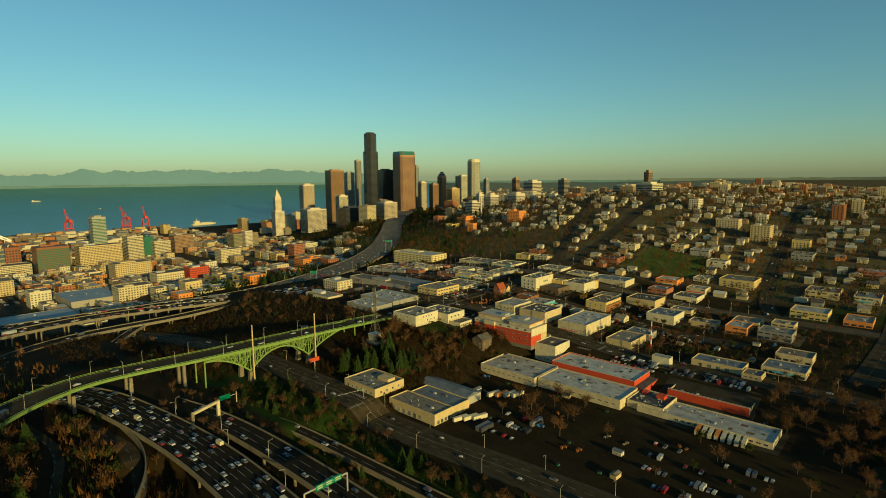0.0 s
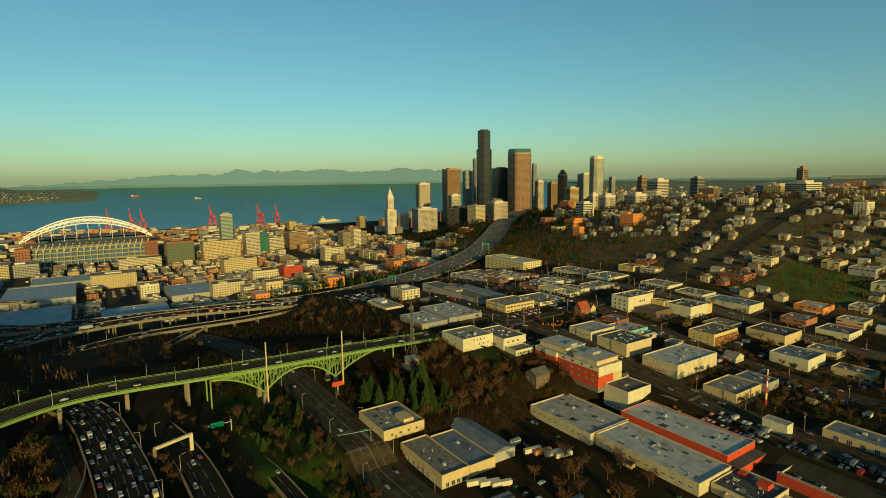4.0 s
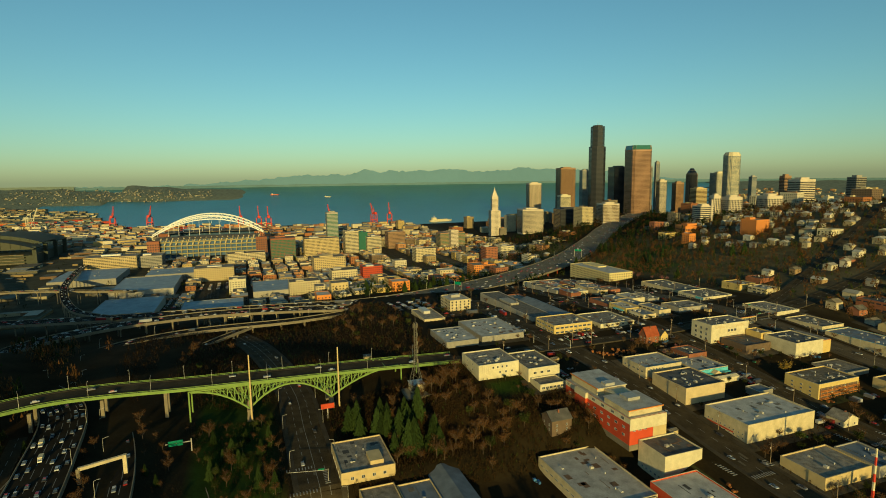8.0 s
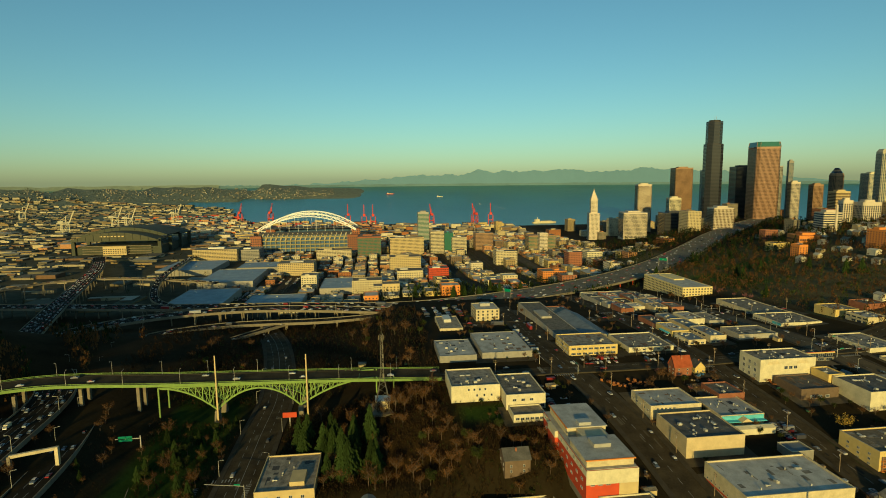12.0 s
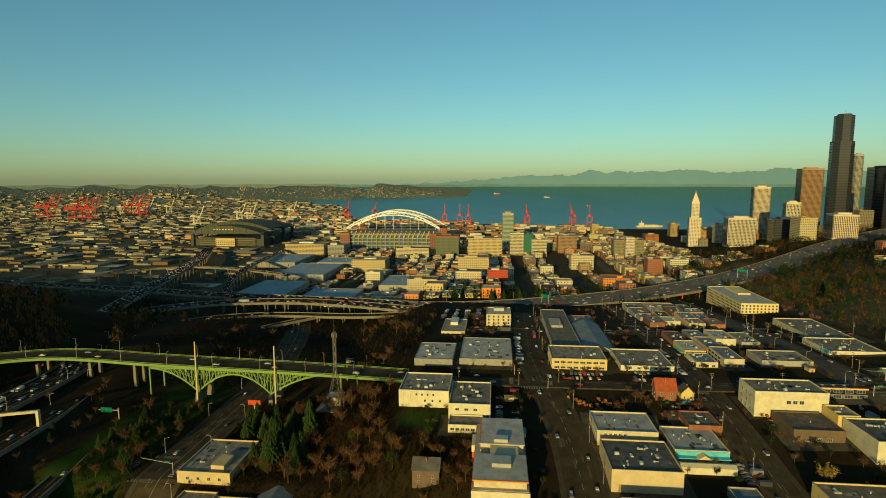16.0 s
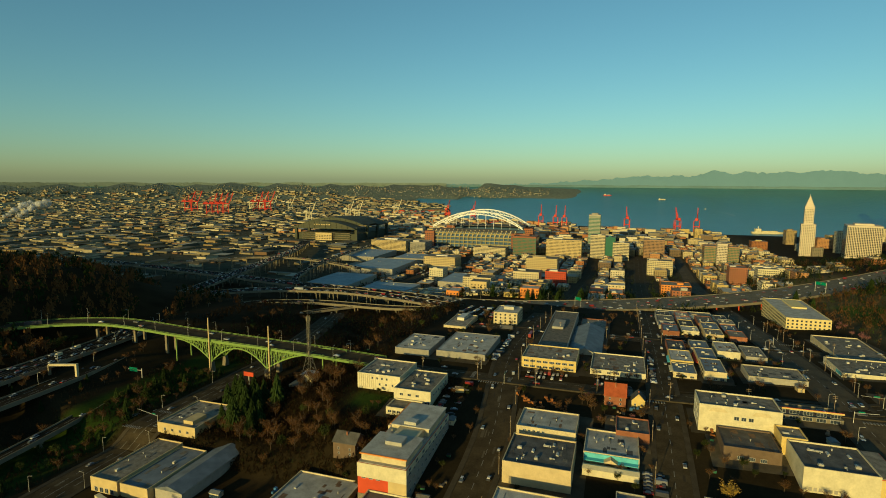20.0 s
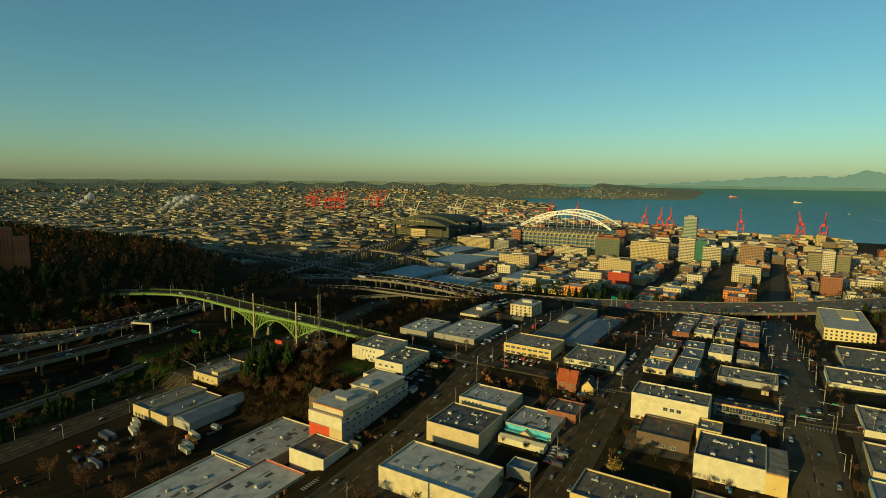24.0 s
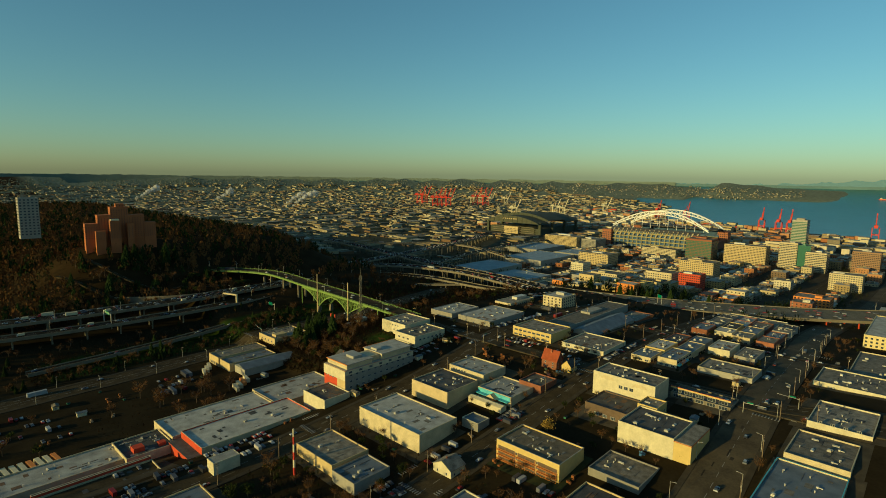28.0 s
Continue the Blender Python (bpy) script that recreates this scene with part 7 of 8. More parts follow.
def far_block(u, v, w, d, h, storey=3.8, pitch=4.2):
    """A distant block that joins one object, with its rows of panes."""
    z = min(H(u - w / 2, v - d / 2), H(u + w / 2, v + d / 2), H(u + w / 2, v - d / 2), H(u - w / 2, v + d / 2))
    RECTS.append((u - w / 2, v - d / 2, u + w / 2, v + d / 2))
    far_items.append((u, v, w, d, h, z))
    q = random.Random(int(u * 11 + v * 17))
    for _ in range(q.randint(1, 4)):
        a, c = w * q.uniform(0.06, 0.17), d * q.uniform(0.06, 0.2)
        far_items.append((u + q.uniform(-0.3, 0.3) * w, v + q.uniform(-0.3, 0.3) * d, a * 2, c * 2, h + q.uniform(1.0, 3.4), z))
    b = len(far_panes.v)
    panes(far_panes, w / 2, d / 2, 1.2, h - 0.4, storey, pitch, 1.8, 1.8)
    for k in range(b, len(far_panes.v)):
        x, y, q = far_panes.v[k]
        far_panes.v[k] = (x + u, y + v, q + z)


def old_quarter():
    r = random.Random(77)
    n = 0
    for u in range(-1330, -330, 37):
        for v in range(-250, 640, 28):
            w, d = r.uniform(22, 36), r.uniform(17, 27)
            x, y = u + r.uniform(-2, 2), v + r.uniform(-1.5, 1.5)
            if not clear(x, y, w, d, 0.8) or r.random() < 0.07:
                continue
            m = r.choice(PALETTE)
            h = r.choice((5, 6, 8, 10, 12, 15, 18)) * (1.0 if y > 40 else 0.7)
            if x < -470:
                far_block(x, y, w, d, h)
                continue
            block(x, y, w, d, H(x, y) + h - lift(x), WORDS[m.name] + " old commercial block with flat roof", m, r.choice(ROOFS), pitch=4.2, pw=1.7, ph=1.8)
            n += 1


old_quarter()


def shop_blocks():
    """Low shops and yards between the freeway and the avenue, and east of it."""
    r = random.Random(5)
    for u0, v0, u1, v1, s in ((-200, 196, -20, 276, 30), (-230, 296, 10, 378, 30), (20, 100, 40, 280, 16), (100, 418, 240, 470, 36), (-140, 470, 240, 640, 34), (225, 215, 330, 400, 34), (290, 420, 640, 660, 44), (350, 215, 640, 390, 40), (440, -10, 640, 180, 46)):
        u = u0
        while u < u1:
            v = v0
            while v < v1:
                w, d = r.uniform(0.55, 0.9) * s, r.uniform(0.5, 0.85) * s
                x, y = u + s / 2, v + s / 2
                if clear(x, y, w, d, 2.5) and r.random() < 0.78 and not (90 < x < 225 and y < 160):
                    m = r.choice(PALETTE)
                    zb = min(H(x - w / 2, y), H(x + w / 2, y))
                    if y > 470 and r.random() < 0.55:
                        house(x, y, min(w, 12), min(d, 11), 5.5, 3.2, WORDS[m.name] + " house with pitched roof", m, r.choice((ROOF_DARK, ROOF_GREY)), rz=r.choice((0, 90)))
                    else:
                        h = r.choice((4.5, 5, 6, 7.5))
                        building(x - w / 2, y - d / 2, x + w / 2, y + d / 2, H(x, y) + h - lift(x), WORDS[m.name] + " low shop with flat roof", m, r.choice(ROOFS), units=r.randint(2, 5), front=True,
                                 wins=[("E", 1, max(2, int(d / 6)), 2.6, 1.6, 1.2, 3, 0.05, 0.95)] if x > -60 else [])
                v += s
            u += s


shop_blocks()


def hill_blocks():
    """Apartment blocks on the northern hill."""
    r = random.Random(9)
    for k in range(150):
        u, v = r.uniform(-620, 620), r.uniform(640, 1900)
        w, d = r.uniform(16, 42), r.uniform(14, 32)
        if not clear(u, v, w, d, 4):
            continue
        m = r.choice(PALETTE)
        h = r.choice((8, 10, 13, 16, 22, 28)) * (1.25 if u < -250 else 1.0)
        if v > 800:
            far_block(u, v, w, d, h, 3.2, 4.0)
            continue
        block(u, v, w, d, H(u, v) + h - lift(u), WORDS[m.name] + " apartment block on the hill", m, r.choice(ROOFS), pitch=4.0, pw=1.8, ph=1.7, storey=3.2)


hill_blocks()


def downtown_fill():
    r = random.Random(12)
    for k in range(110):
        u, v = r.uniform(-1700, -700), r.uniform(480, 1750)
        if u > -1000 and v < 800 and r.random() < 0.6:
            continue
        w, d = r.uniform(24, 44), r.uniform(24, 44)
        if not clear(u, v, w, d, 6) or abs((v - 480) - (-(u + 700)) * 0.9) < 60:
            continue
        m = r.choice((STONE, STONE, WHITE, BRICK, BROWN, GREYWALL, CREAM))
        h = r.choice((22, 28, 36, 45, 60)) * (1.0 if v > 750 else 0.55)
        far_block(u, v, w, d, h, 3.9, 3.6)


downtown_fill()


def boxes_stuff(name, label, m, items, roof=None):
    """Many far low buildings as one joined object, walls and roofs."""
    v, f, mi = [], [], []
    for x, y, w, d, h, z in items:
        b = len(v)
        hx, hy = w / 2, d / 2
        v += [(x - hx, y - hy, z - 3), (x + hx, y - hy, z - 3), (x + hx, y + hy, z - 3), (x - hx, y + hy, z - 3), (x - hx, y - hy, z + h), (x + hx, y - hy, z + h), (x + hx, y + hy, z + h), (x - hx, y + hy, z + h)]
        f += [tuple(b + k for k in q) for q in BOX_F[1:]]
        mi += [1] + [0] * 4
    ob = put(name, v, f, [m, roof or m], mi=mi)
    return tagged(ob, label, "buildings", kind="stuff")


FAR_WALL = island_mat("far building walls", ((0.46, 0.37, 0.21), (0.30, 0.22, 0.11), (0.50, 0.43, 0.28), (0.30, 0.12, 0.05), (0.20, 0.17, 0.12), (0.44, 0.32, 0.13), (0.16, 0.11, 0.07), (0.40, 0.20, 0.09), (0.54, 0.47, 0.33)))
FAR_ROOF = island_mat("far building roofs", ((0.24, 0.215, 0.17), (0.40, 0.37, 0.30), (0.15, 0.13, 0.095), (0.31, 0.28, 0.22), (0.48, 0.44, 0.35), (0.20, 0.165, 0.11)))

HEAD_WALL = island_mat("muted headland house walls", ((0.30, 0.27, 0.19), (0.22, 0.19, 0.13), (0.36, 0.32, 0.23), (0.18, 0.16, 0.11), (0.26, 0.20, 0.13)))
IND_WALL = island_mat("worn warehouse walls", ((0.24, 0.20, 0.12), (0.15, 0.125, 0.08), (0.32, 0.27, 0.17), (0.15, 0.09, 0.05), (0.11, 0.10, 0.07), (0.24, 0.17, 0.08), (0.46, 0.39, 0.25)))
IND_ROOF = island_mat("weathered warehouse roofs", ((0.15, 0.138, 0.10), (0.22, 0.20, 0.15), (0.095, 0.088, 0.06), (0.36, 0.33, 0.26), (0.13, 0.11, 0.075), (0.08, 0.082, 0.05)))


def far_city():
    r = random.Random(21)
    boxes_stuff("city_blocks", "crowded cream and brick blocks of the far city", FAR_WALL, far_items, FAR_ROOF)
    tagged(far_panes.put("city_block_windows", GLASS), "dark window rows of the far blocks", "windows", kind="stuff")
    items = []
    for k in range(4600):
        u, v = r.uniform(-3300, 300), -300 - 3900 * r.random() ** 0.8
        u, v = round(u / 58) * 58 + r.uniform(-6, 6), round(v / 46) * 46 + r.uniform(-4, 4)
        if math.hypot(u - CX, v - CY) > 4250 or u > -330 - 0.16 * (v + 300) or (u + 420) ** 2 + (v + 100) ** 2 < 250 ** 2:
            continue
        w, d, h = r.uniform(20, 66), r.uniform(14, 46), r.choice((3, 3.5, 4, 4.5, 5, 6, 8))
        near = v > -1000 and not clear(u, v, w, d, 3)
        wet = H(u, v) < SEA
        if near or wet:
            continue
        if all(abs(u - q[0]) > (w + q[2]) / 2 or abs(v - q[1]) > (d + q[3]) / 2 for q in items[-900:]):
            items.append((u, v, w, d, h, H(u, v)))
    extra = []
    for k in range(6500):
        u, v = r.uniform(-3300, 200), -260 - 3900 * r.random() ** 0.8
        if math.hypot(u - CX, v - CY) > 4300 or u > -400 - 0.16 * (v + 300) or (v > -1000 and not clear(u, v, 12, 12, 1)) or H(u, v) < SEA:
            continue
        if r.random() < 0.35:
            extra.append((u, v, r.uniform(8, 16), r.uniform(30, 80), r.uniform(3, 6), H(u, v)))
        else:
            extra.append((u, v, r.uniform(3, 12), r.uniform(4, 18), r.uniform(2, 5), H(u, v)))
    boxes_stuff("yard_sheds", "small sheds, lorries and stacked goods on the industrial flats", IND_WALL, extra, IND_ROOF)
    boxes_stuff("warehouses", "sunlit flat roofed warehouses spread over the industrial flats", IND_WALL, items, IND_ROOF)
    items = []
    for k in range(900):
        u, v = r.uniform(-2450, -1330), r.uniform(-1000, 600)
        w, d, h = r.uniform(14, 44), r.uniform(14, 40), r.uniform(5, 16)
        if u > float(shore(v)) + 30 and clear(u, v, w, d, 2):
            items.append((u, v, w, d, h, H(u, v)))
    boxes_stuff("waterfront_buildings", "low warehouses and sheds along the waterfront", FAR_WALL, items, FAR_ROOF)
    items = []
    for k in range(2600):
        a, q = radians(r.uniform(184, 262)), r.uniform(3900, 4500)
        u, v = CX + q * math.cos(a), CY + q * math.sin(a)
        z = H(u, v)
        if z > SEA + float(bowl(q)) + 5:
            s = r.uniform(4, 7.5)
            items.append((u, v, s, s * 1.2, r.uniform(2, 3.6), z))
    boxes_stuff("hillside_houses", "scattered pale houses on the far headland", HEAD_WALL, items, FAR_ROOF)
    items = []
    for k in range(5200):
        u, v = r.uniform(-2900, 2600), 1250 + 3000 * r.random() ** 1.2
        if math.degrees(math.atan2(v - CY, u - CX)) > 134:
            continue
        s = r.uniform(9, 24)
        if math.hypot(u - CX, v - CY) > 4300:
            continue
        items.append((u, v, s, s * r.uniform(0.7, 1.2), r.uniform(5, 13), H(u, v)))
    boxes_stuff("hill_houses", "dense houses and flats on the far northern hill", FAR_WALL, items, FAR_ROOF)
    woods("woodland", "brown trees between the far northern houses", TWIG, [(q[0] + r.uniform(-14, 14), q[1] + r.uniform(-14, 14), r.uniform(8, 15)) for q in items[::2]], 34)
    items = []
    for k in range(1400):
        u, v = r.uniform(620, 1700), r.uniform(200, 2200)
        s = r.uniform(9, 20)
        items.append((u, v, s, s, r.uniform(5, 9), H(u, v)))
    boxes_stuff("hill_houses", "houses on the eastern slope", FAR_WALL, items, FAR_ROOF)
    cont = island_mat("shipping containers", ((0.42, 0.06, 0.03), (0.45, 0.14, 0.04), (0.10, 0.16, 0.24), (0.40, 0.36, 0.28), (0.36, 0.05, 0.03), (0.18, 0.20, 0.16)))
    items = []
    for k in range(1500):
        u, v = r.uniform(-3000, -1500), r.uniform(-2100, -150)
        if u > float(shore(v)) + 20 and u < float(shore(v)) + 700 and math.hypot(u - CX, v - CY) < 3300 and clear(u, v, 14, 30, 1):
            items.append((u, v, r.uniform(6, 12), r.uniform(12, 36), r.uniform(3, 9), H(u, v)))
    boxes_stuff("containers", "stacks of red and grey shipping containers", cont, items)
    pts = []
    for k in range(3000):
        a, q = radians(r.uniform(184, 262)), r.uniform(4000, 4500)
        u, v = CX + q * math.cos(a), CY + q * math.sin(a)
        if H(u, v) > SEA + float(bowl(q)) + 4:
            pts.append((u, v, r.uniform(10, 18)))
    for k in range(2600):
        a, q = radians(r.uniform(188, 275)), r.uniform(3350, 4050)
        u, v = CX + q * math.cos(a), CY + q * math.sin(a)
        if H(u, v) > SEA + float(bowl(q)) + 2:
            pts.append((u, v, r.uniform(6, 14)))
    woods("woodland", "haze-paled grey green trees on the far headland", FARWOOD, pts, 30)
    woods("woodland", "dark trees between the warehouses of the flats", LEAF, [(u, v, h) for u, v, h in scatter(1500, -3000, -2900, -420, -300, 5, 11, 33) if H(u, v) > SEA], 33)


far_city()


HOME_WALL = island_mat("painted house walls", ((0.55, 0.48, 0.33), (0.40, 0.32, 0.18), (0.60, 0.53, 0.38), (0.28, 0.19, 0.10), (0.50, 0.41, 0.25), (0.33, 0.30, 0.24)))


def hill_homes():
    """Small pitched houses among the trees of the northern slope."""
    r = random.Random(61)
    g, q = Geo(), Geo()
    n = 0
    for k in range(5200):
        u, v = r.uniform(-560, 800), r.uniform(470, 1250)
        w, d, h = r.uniform(8, 14), r.uniform(7, 11), r.uniform(4, 7)
        if n > 820 or not clear(u, v, w, d, 2.5):
            continue
        n += 1
        RECTS.append((u - w / 2, v - d / 2, u + w / 2, v + d / 2))
        z = H(u, v)
        g.box(u - w / 2, v - d / 2, z - 2, u + w / 2, v + d / 2, z + h)
        q.gable(u - w / 2, v - d / 2, u + w / 2, v + d / 2, z + h - 0.02, z + h + r.uniform(1.8, 3.2), r.choice("xy"), over=0.5)
    tagged(g.put("hillside_houses", HOME_WALL), "small cream and brown houses on the northern slope", "houses", kind="stuff")
    tagged(q.put("house_roofs", FAR_ROOF), "grey pitched roofs of the slope houses", "roofs", kind="stuff")


hill_homes()

# steam from far works
def plume(u, v, n, seed):
    r = random.Random(seed)
    v_, f_ = [], []
    for k in range(n):
        t = k / n
        c = Vector((u - t * 120 + r.uniform(-8, 8), v + t * 30 + r.uniform(-8, 8), H(u, v) + 20 + 72 * t ** 0.8 + r.uniform(-6, 6)))
        R = (5 + 13 * t) * r.uniform(0.6, 1.2)
        bm = bmesh.new()
        bmesh.ops.create_icosphere(bm, subdivisions=2, radius=R)
        b = len(v_)
        for p in bm.verts:
            d = 1 + 0.5 * noise.noise(p.co * 0.25 + Vector((k, 0, 0)))
            v_.append(tuple(c + p.co * d))
        f_ += [tuple(b + q.index for q in fc.verts) for fc in bm.faces]
        bm.free()
    tagged(put("steam_plume", v_, f_, STEAM, smooth=True), "white steam plume drifting from a far works", "steam", kind="stuff")


STEAM = mat("white steam", (0.6, 0.6, 0.6), 1.0, var=0.03)
STEAM.node_tree.nodes["Principled BSDF"].inputs["Alpha"].default_value = 0.42
plume(-693, -3087, 20, 1)
plume(-1010, -2750, 12, 2)
plume(-1256, -2264, 24, 3)
plume(-1215, -2290, 12, 4)


# ---- yards: skips, sheds, crates, fences, crossings ----
SKIP_GREEN = mat("green skip paint", (0.03, 0.10, 0.06), 0.6, var=0.3, rnd=0.4)
RUST = mat("rusty scrap metal", (0.24, 0.09, 0.03), 0.9, var=0.5, scale=0.6, fine=4, rnd=0.3)
TARP = mat("blue tarpaulin", (0.05, 0.13, 0.26), 0.6, var=0.2, rnd=0.3)


def skip_bin():
    th = empty("skip_bin", 0, 0, 0, "green steel rubbish skip with sloped lid", "skip", "yard clutter")
    Geo().hull([(-1.0, -0.7, 0.1), (1.0, -0.7, 0.1), (1.0, 0.7, 0.1), (-1.0, 0.7, 0.1)], [(-1.1, -0.9, 1.3), (1.1, -0.9, 1.3), (1.1, 0.9, 1.5), (-1.1, 0.9, 1.5)]).put("body", SKIP_GREEN, th)
    Geo().hull([(-1.15, -0.95, 1.3), (1.15, -0.95, 1.3), (1.15, 0.95, 1.5), (-1.15, 0.95, 1.5)], [(-1.1, -0.9, 1.4), (1.1, -0.9, 1.4), (1.1, 0.9, 1.62), (-1.1, 0.9, 1.62)]).put("lid", TYRE, th, "black plastic lid")
    return th


def yard_shed(m, roof, label):
    th = empty("shed", 0, 0, 0, label, "shed", "yard clutter")
    Geo().box(-3, -2, -0.5, 3, 2, 2.6).put("wall", m, th)
    Geo().gable(-3, -2, 3, 2, 2.6, 3.5, over=0.3).put("roof", roof, th)
    Geo().box(3.0, -0.5, 0, 3.06, 0.5, 2.0).put("door", GREYWALL, th)
    return th


def crate_pile(m, label, seed):
    r = random.Random(seed)
    th = empty("crate_pile", 0, 0, 0, label, "crates", "yard clutter")
    for k in range(4):
        x, y, z = r.uniform(-2.5, 2.5), r.uniform(-1.6, 1.6), r.choice((0, 0, 0, 1.1))
        s = r.uniform(0.5, 0.9)
        Geo().box(x - s, y - s, z - 0.1, x + s, y + s, z + r.uniform(0.7, 1.3)).put("crate", m, th)
    return th


def box_trailer(m, label):
    th = empty("box_trailer", 0, 0, 0, label, "trailer", "parked trailers")
    Geo().box(-6, -1.25, 1.1, 6, 1.25, 3.9).put("body", m, th)
    Geo().box(-6.02, -1.1, 1.3, -6.06, 1.1, 3.7).put("rear_door", METAL, th)
    for x in (-4.6, -3.4):
        for y in (-1.1, 1.1):
            lo = [(x + 0.5 * math.cos(0.785 * k), y - 0.15, 0.5 + 0.5 * math.sin(0.785 * k)) for k in range(8)]
            Geo().hull(lo, [(p, q + 0.3, z) for p, q, z in lo]).put("wheel", TYRE, th)
    Geo().box(4.2, -0.9, 0, 4.4, -0.7, 1.1).box(4.2, 0.7, 0, 4.4, 0.9, 1.1).put("landing_leg", METAL, th)
    return th


CLUTTER = [skip_bin(), yard_shed(TAN, ROOF_GREY, "small tan yard shed with pitched roof"), yard_shed(WHITE, ROOF_BLUE, "small white portable cabin with blue roof"),
           crate_pile(WOOD, "pile of wooden crates and pallets", 1), crate_pile(RUST, "heap of rusty orange scrap boxes", 2), crate_pile(TARP, "goods stacked under blue tarpaulin", 3),
           box_trailer(WHITE, "parked white box trailer on wheels"), box_trailer(ORANGE, "parked orange freight trailer on wheels")]
placed = set()


def drop(k, u, v, rz):
    m = pose(u, v, H(u, v), 0, 0, rz)
    if k not in placed:
        placed.add(k)
        CLUTTER[k].matrix_world = m
    else:
        copy_thing(CLUTTER[k], m)


def yards():
    r = random.Random(404)
    for u, v, rz in ((204, 53, 80), (209, 57, 80), (214, 61, 80), (219, 65, 80), (213, 2, 74), (217.5, 8, 74), (222, 13, 74), (345, 94.5, 96), (349, 94.6, 96), (353, 94.4, 96), (357, 95, 96), (361, 94.8, 96), (365, 95.2, 96), (369, 95, 96), (373, 95.4, 96)):
        drop(r.choice((6, 6, 6, 7)), u, v, rz)
    for k in range(11):
        drop(4, 66 + (2.2 * k) % 12 + r.uniform(0, 4), 197 + 3.0 * k, r.uniform(0, 90))
    n = t = 0
    while n < 80 and t < 3000:
        t += 1
        u, v = r.uniform(-20, 380), r.uniform(-20, 410)
        if on_road(u, v, 1.5) or built(u, v, 2.5) or (45 < u < 160 and v < 150):
            continue
        drop(r.choice((0, 0, 0, 1, 2, 3, 3, 4, 5)), u, v, r.choice((0, 90)) + r.uniform(-8, 8))
        n += 1


yards()


def crossings():
    """Striped crossings and stop lines at the street corners."""
    g = Geo()
    for u, v in ((41, 172), (41, 280), (41, 400), (-110, 400), (-110, 280), (218, 280), (218, 400), (218, 186), (140, -44)):
        z = H(u, v) + 0.26
        for s in (-1, 1):
            for k in range(9):
                a = -7 + k * 1.7
                g.box(u + s * 12.5 - 1.4, v + a, z - 0.2, u + s * 12.5 + 1.4, v + a + 0.6, z)
                g.box(u + a, v + s * 13.5 - 1.4, z - 0.2, u + a + 0.6, v + s * 13.5 + 1.4, z)
    tagged(g.put("road_marking", PAINT), "worn white striped pedestrian crossings", "road marking", kind="structure")


crossings()


def mast_arm(u, v, rz, signs, arm=14.0):
    th = empty("traffic_signal", u, v, H(u, v), "traffic signal mast arm with green street sign", "traffic signal", "street signals", rz=rz)
    Geo().cyl(0, 0, -0.5, 7.2, 0.2, 0.14, 8).put("pole", METAL, th)
    boom = Geo().bar((0, 0, 6.4), (arm, 0, 6.9), 0.18).put("arm", METAL, th)
    for k in range(2):
        Geo().box(arm * (0.5 + 0.42 * k) - 0.2, -0.2, 5.6, arm * (0.5 + 0.42 * k) + 0.2, 0.2, 6.7).put("signal_head", TYRE, boom, "dark signal head")
    if signs:
        Geo().box(2.0, -0.06, 6.7, 5.2, 0.06, 7.5).put("sign", GREEN_SIGN, th, "green street name plate")


for q in ((145, -30, -100, 1, 21.0), (30, 161, 0, 0, 10.0), (52, 183, 180, 1, 10.0), (54, 388, 90, 1, 12.0), (28, 412, -90, 1, 12.0), (-122, 388, 0, 0, 12.0), (230, 388, 180, 1, 12.0), (206, 412, -90, 1, 12.0)):
    mast_arm(*q)
for u, v, z, w, m, label in ((-269, 209, 24.4, 9, GREEN_SIGN, "green motorway direction sign on a gantry over the freeway"), (-432, 515, 33.5, 12, GREEN_SIGN, "pair of green motorway signs on a gantry"), (-332, 140, 17, 6, YELLOW, "yellow motorway advisory sign on a post")):
    th = empty("road_sign", u, v, H(u, v), label, "road sign", rz=-40)
    z -= th.location.z
    if w == 12:
        Geo().box(-0.2, -w / 2, z - 2, 0.2, -0.4, z + 2).put("panel", m, th)
        Geo().box(-0.2, 0.4, z - 2, 0.2, w / 2, z + 2).put("panel", m, th)
    else:
        Geo().box(-0.2, -w / 2, z - 2, 0.2, w / 2, z + 2).put("panel", m, th)
    for y in (-w / 2 - 0.5, w / 2 + 0.5):
        Geo().cyl(0, y, -1, z + 2, 0.25, n=6).put("post", METAL, th)
    Geo().bar((-0.3, -w / 2 - 0.5, z), (-0.3, w / 2 + 0.5, z), 0.4).put("beam", METAL, th)

# ---- trees between the houses and along the freeway ----
copse("woodland", "bare brown trees between the low buildings", BARES, scatter(330, 190, -15, 660, 430, 4, 10, 71, lambda u, v: v > 196 or u > 430) + scatter(170, -230, 100, 190, 420, 4, 8, 72), 11.0, 71)
copse("woodland", "green shrubs and small trees between the low buildings", LEAFY, scatter(210, 190, -15, 660, 430, 2.5, 8, 73, lambda u, v: v > 196 or u > 430) + scatter(90, -230, 100, 190, 420, 2.5, 6, 74), 9.0, 72)
woods("woodland", "dark conifers lining the freeway", NEEDLE, scatter(260, -440, 40, -270, 360, 8, 14, 75), 73)
woods("woodland", "brown leafless trees on the lower hillside", TWIG, scatter(1300, 180, -900, 640, -200, 7, 13, 91), 91)
woods("woodland", "dull green trees on the lower hillside", LEAF, scatter(700, 180, -900, 640, -200, 6, 12, 92), 92)
copse("woodland", "tall bare trees beside the car park", BARES, scatter(70, 374, 126, 490, 210, 8, 14, 98), 11.0, 98)
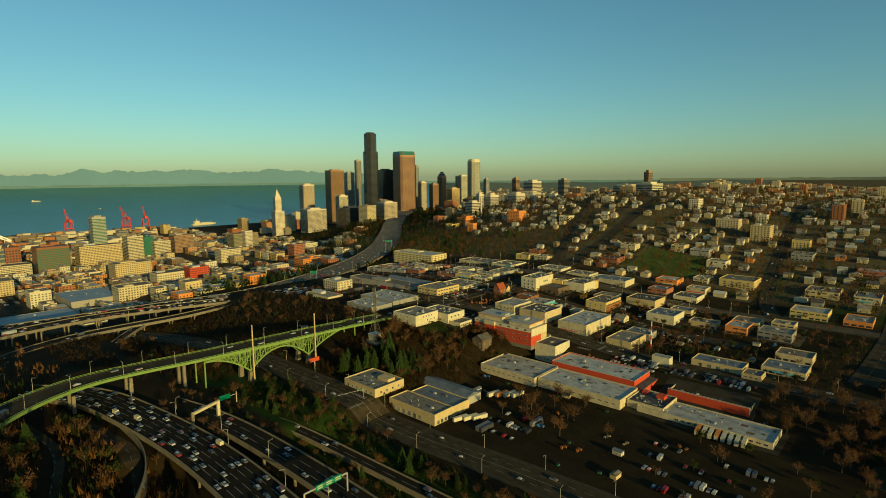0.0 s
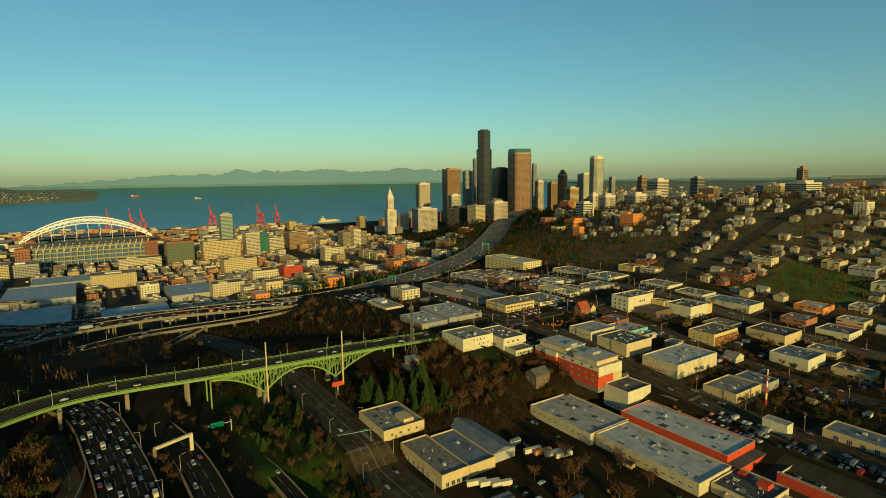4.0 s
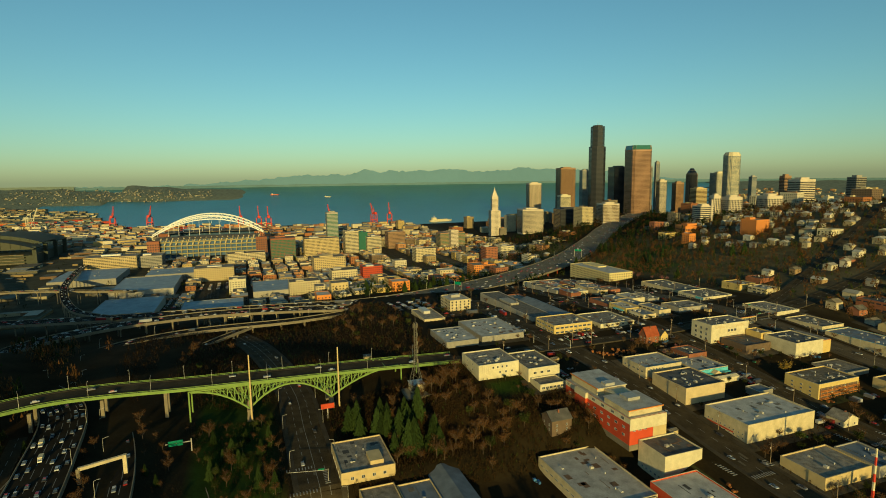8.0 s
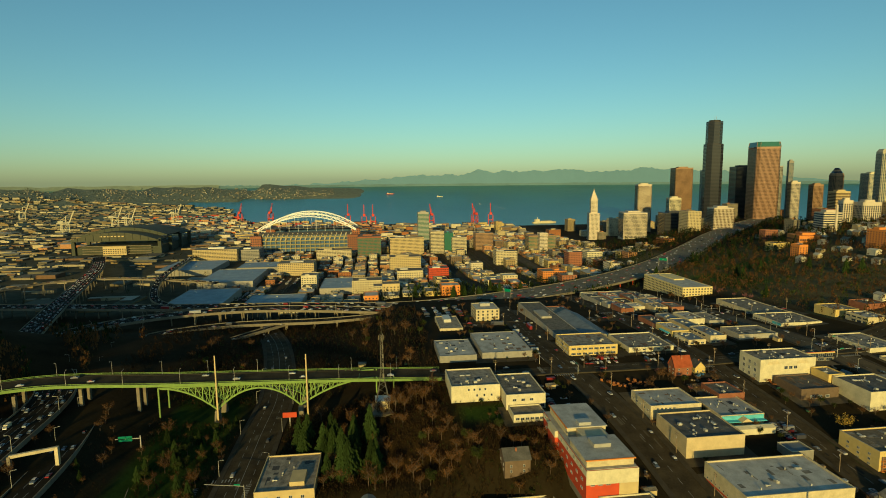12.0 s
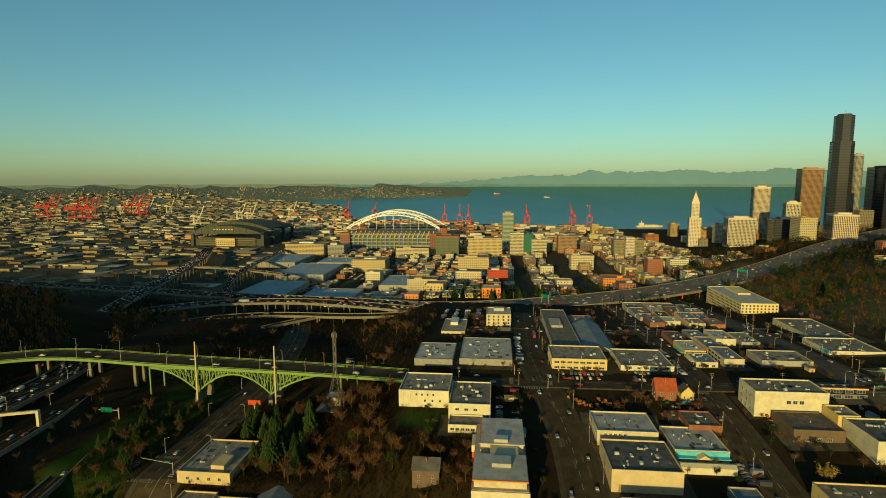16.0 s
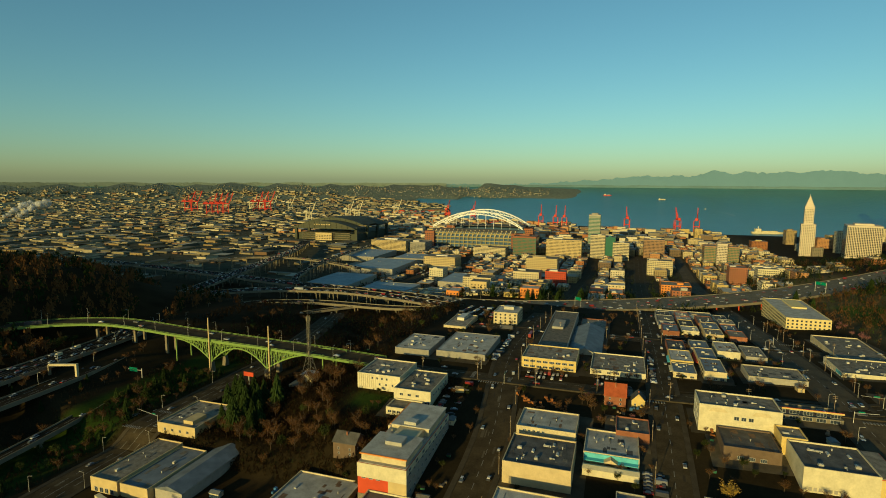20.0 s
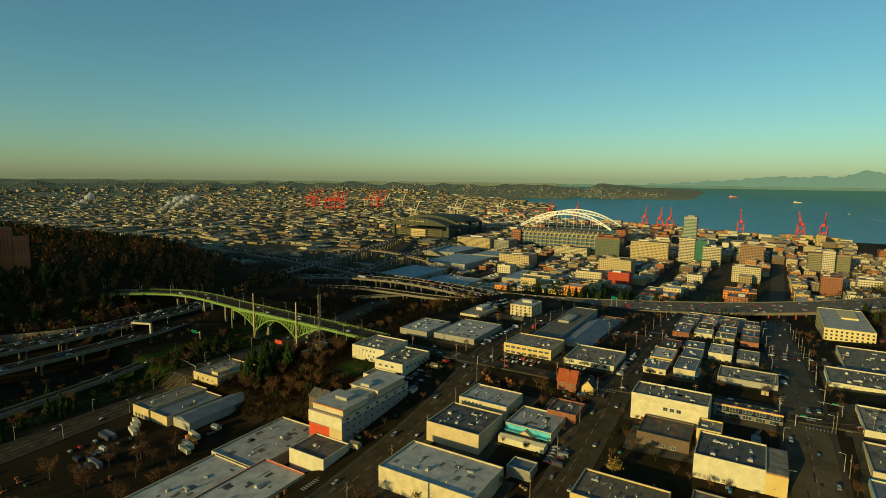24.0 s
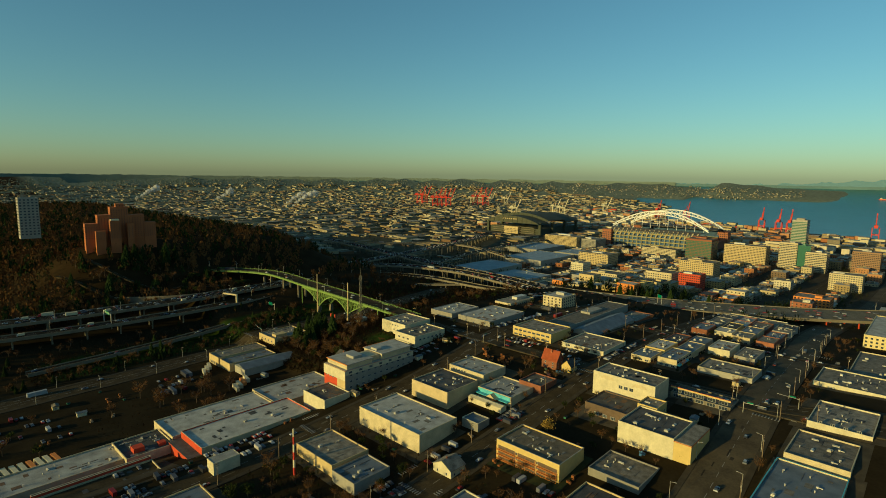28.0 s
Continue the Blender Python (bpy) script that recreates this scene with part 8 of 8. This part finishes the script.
copse("woodland", "scrubby brown trees between the slip roads", BARES, scatter(330, 50, -262, 420, -45, 3, 10, 93), 11.0, 93)
copse("woodland", "small dark conifers between the slip roads", CONIFERS, scatter(90, 50, -262, 420, -45, 4, 10, 94), 15.5, 94)
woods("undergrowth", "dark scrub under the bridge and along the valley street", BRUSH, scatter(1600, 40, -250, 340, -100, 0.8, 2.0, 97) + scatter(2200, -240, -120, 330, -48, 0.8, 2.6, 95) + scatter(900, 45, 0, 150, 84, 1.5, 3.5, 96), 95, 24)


# ---- paved yards round the low buildings ----
def yard_paving():
    r = np.random.RandomState(55)
    v, f = [], []
    k = np.linspace(0, 1, 5)
    for a, b, c, d in RECTS:
        if not (-240 < a < 640 and 90 < b < 640) or r.rand() < 0.2:
            continue
        m = r.uniform(2, 9, 4)
        U, V = np.meshgrid(a - m[0] + (c - a + m[0] + m[1]) * k, b - m[2] + (d - b + m[2] + m[3]) * k)
        Z = land(U, V) + r.uniform(0.06, 0.13)
        o = len(v)
        v += np.stack([U, V, Z], -1).reshape(-1, 3).tolist()
        f += [(o + i * 5 + j, o + i * 5 + j + 1, o + i * 5 + j + 6, o + i * 5 + j + 5) for i in range(4) for j in range(4)]
    m = island_mat("patched yard paving", ((0.060, 0.049, 0.031), (0.040, 0.032, 0.019), (0.085, 0.07, 0.046), (0.05, 0.038, 0.021), (0.032, 0.036, 0.012), (0.072, 0.056, 0.033)), 0.95, var=0.6, scale=0.15)
    tagged(put("pavement", v, f, m), "patched tarmac and concrete yards round the shops", "paving", kind="structure")


yard_paving()


def road_repairs():
    """Squares of newer and older tarmac along the streets."""
    r = random.Random(88)
    g = Geo()
    for nm, w, n in (("king", 7, 60), ("weller", 6, 55), ("jackson", 9, 90), ("twelfth", 6, 45), ("dearborn", 9, 50), ("tenth", 4, 16)):
        line, sd = LINES[nm], sides(LINES[nm])
        for _ in range(n):
            i = r.randrange(2, len(line) - 2)
            p, d = line[i], (line[i + 1] - line[i - 1]).normalized()
            if not -260 < p.x < 430:
                continue
            o, a, b = r.uniform(-w, w - 2), r.uniform(1.2, 9), r.uniform(0.5, 1.8)
            q = [p + sd[i] * (o + y) + d * x for x, y in ((-a / 2, 0), (a / 2, 0), (a / 2, b), (-a / 2, b))]
            k = len(g.v)
            g.v += [(v.x, v.y, v.z + 0.232) for v in q]
            g.f.append((k + 3, k + 2, k + 1, k))
            g.m.append(0)
    m = island_mat("tarmac repairs", ((0.022, 0.018, 0.012), (0.075, 0.060, 0.038), (0.033, 0.026, 0.016), (0.095, 0.078, 0.05)), 0.9, var=0.4)
    tagged(g.put("road_repairs", m), "dark and pale tarmac repairs along the streets", "road marking", kind="structure")


road_repairs()
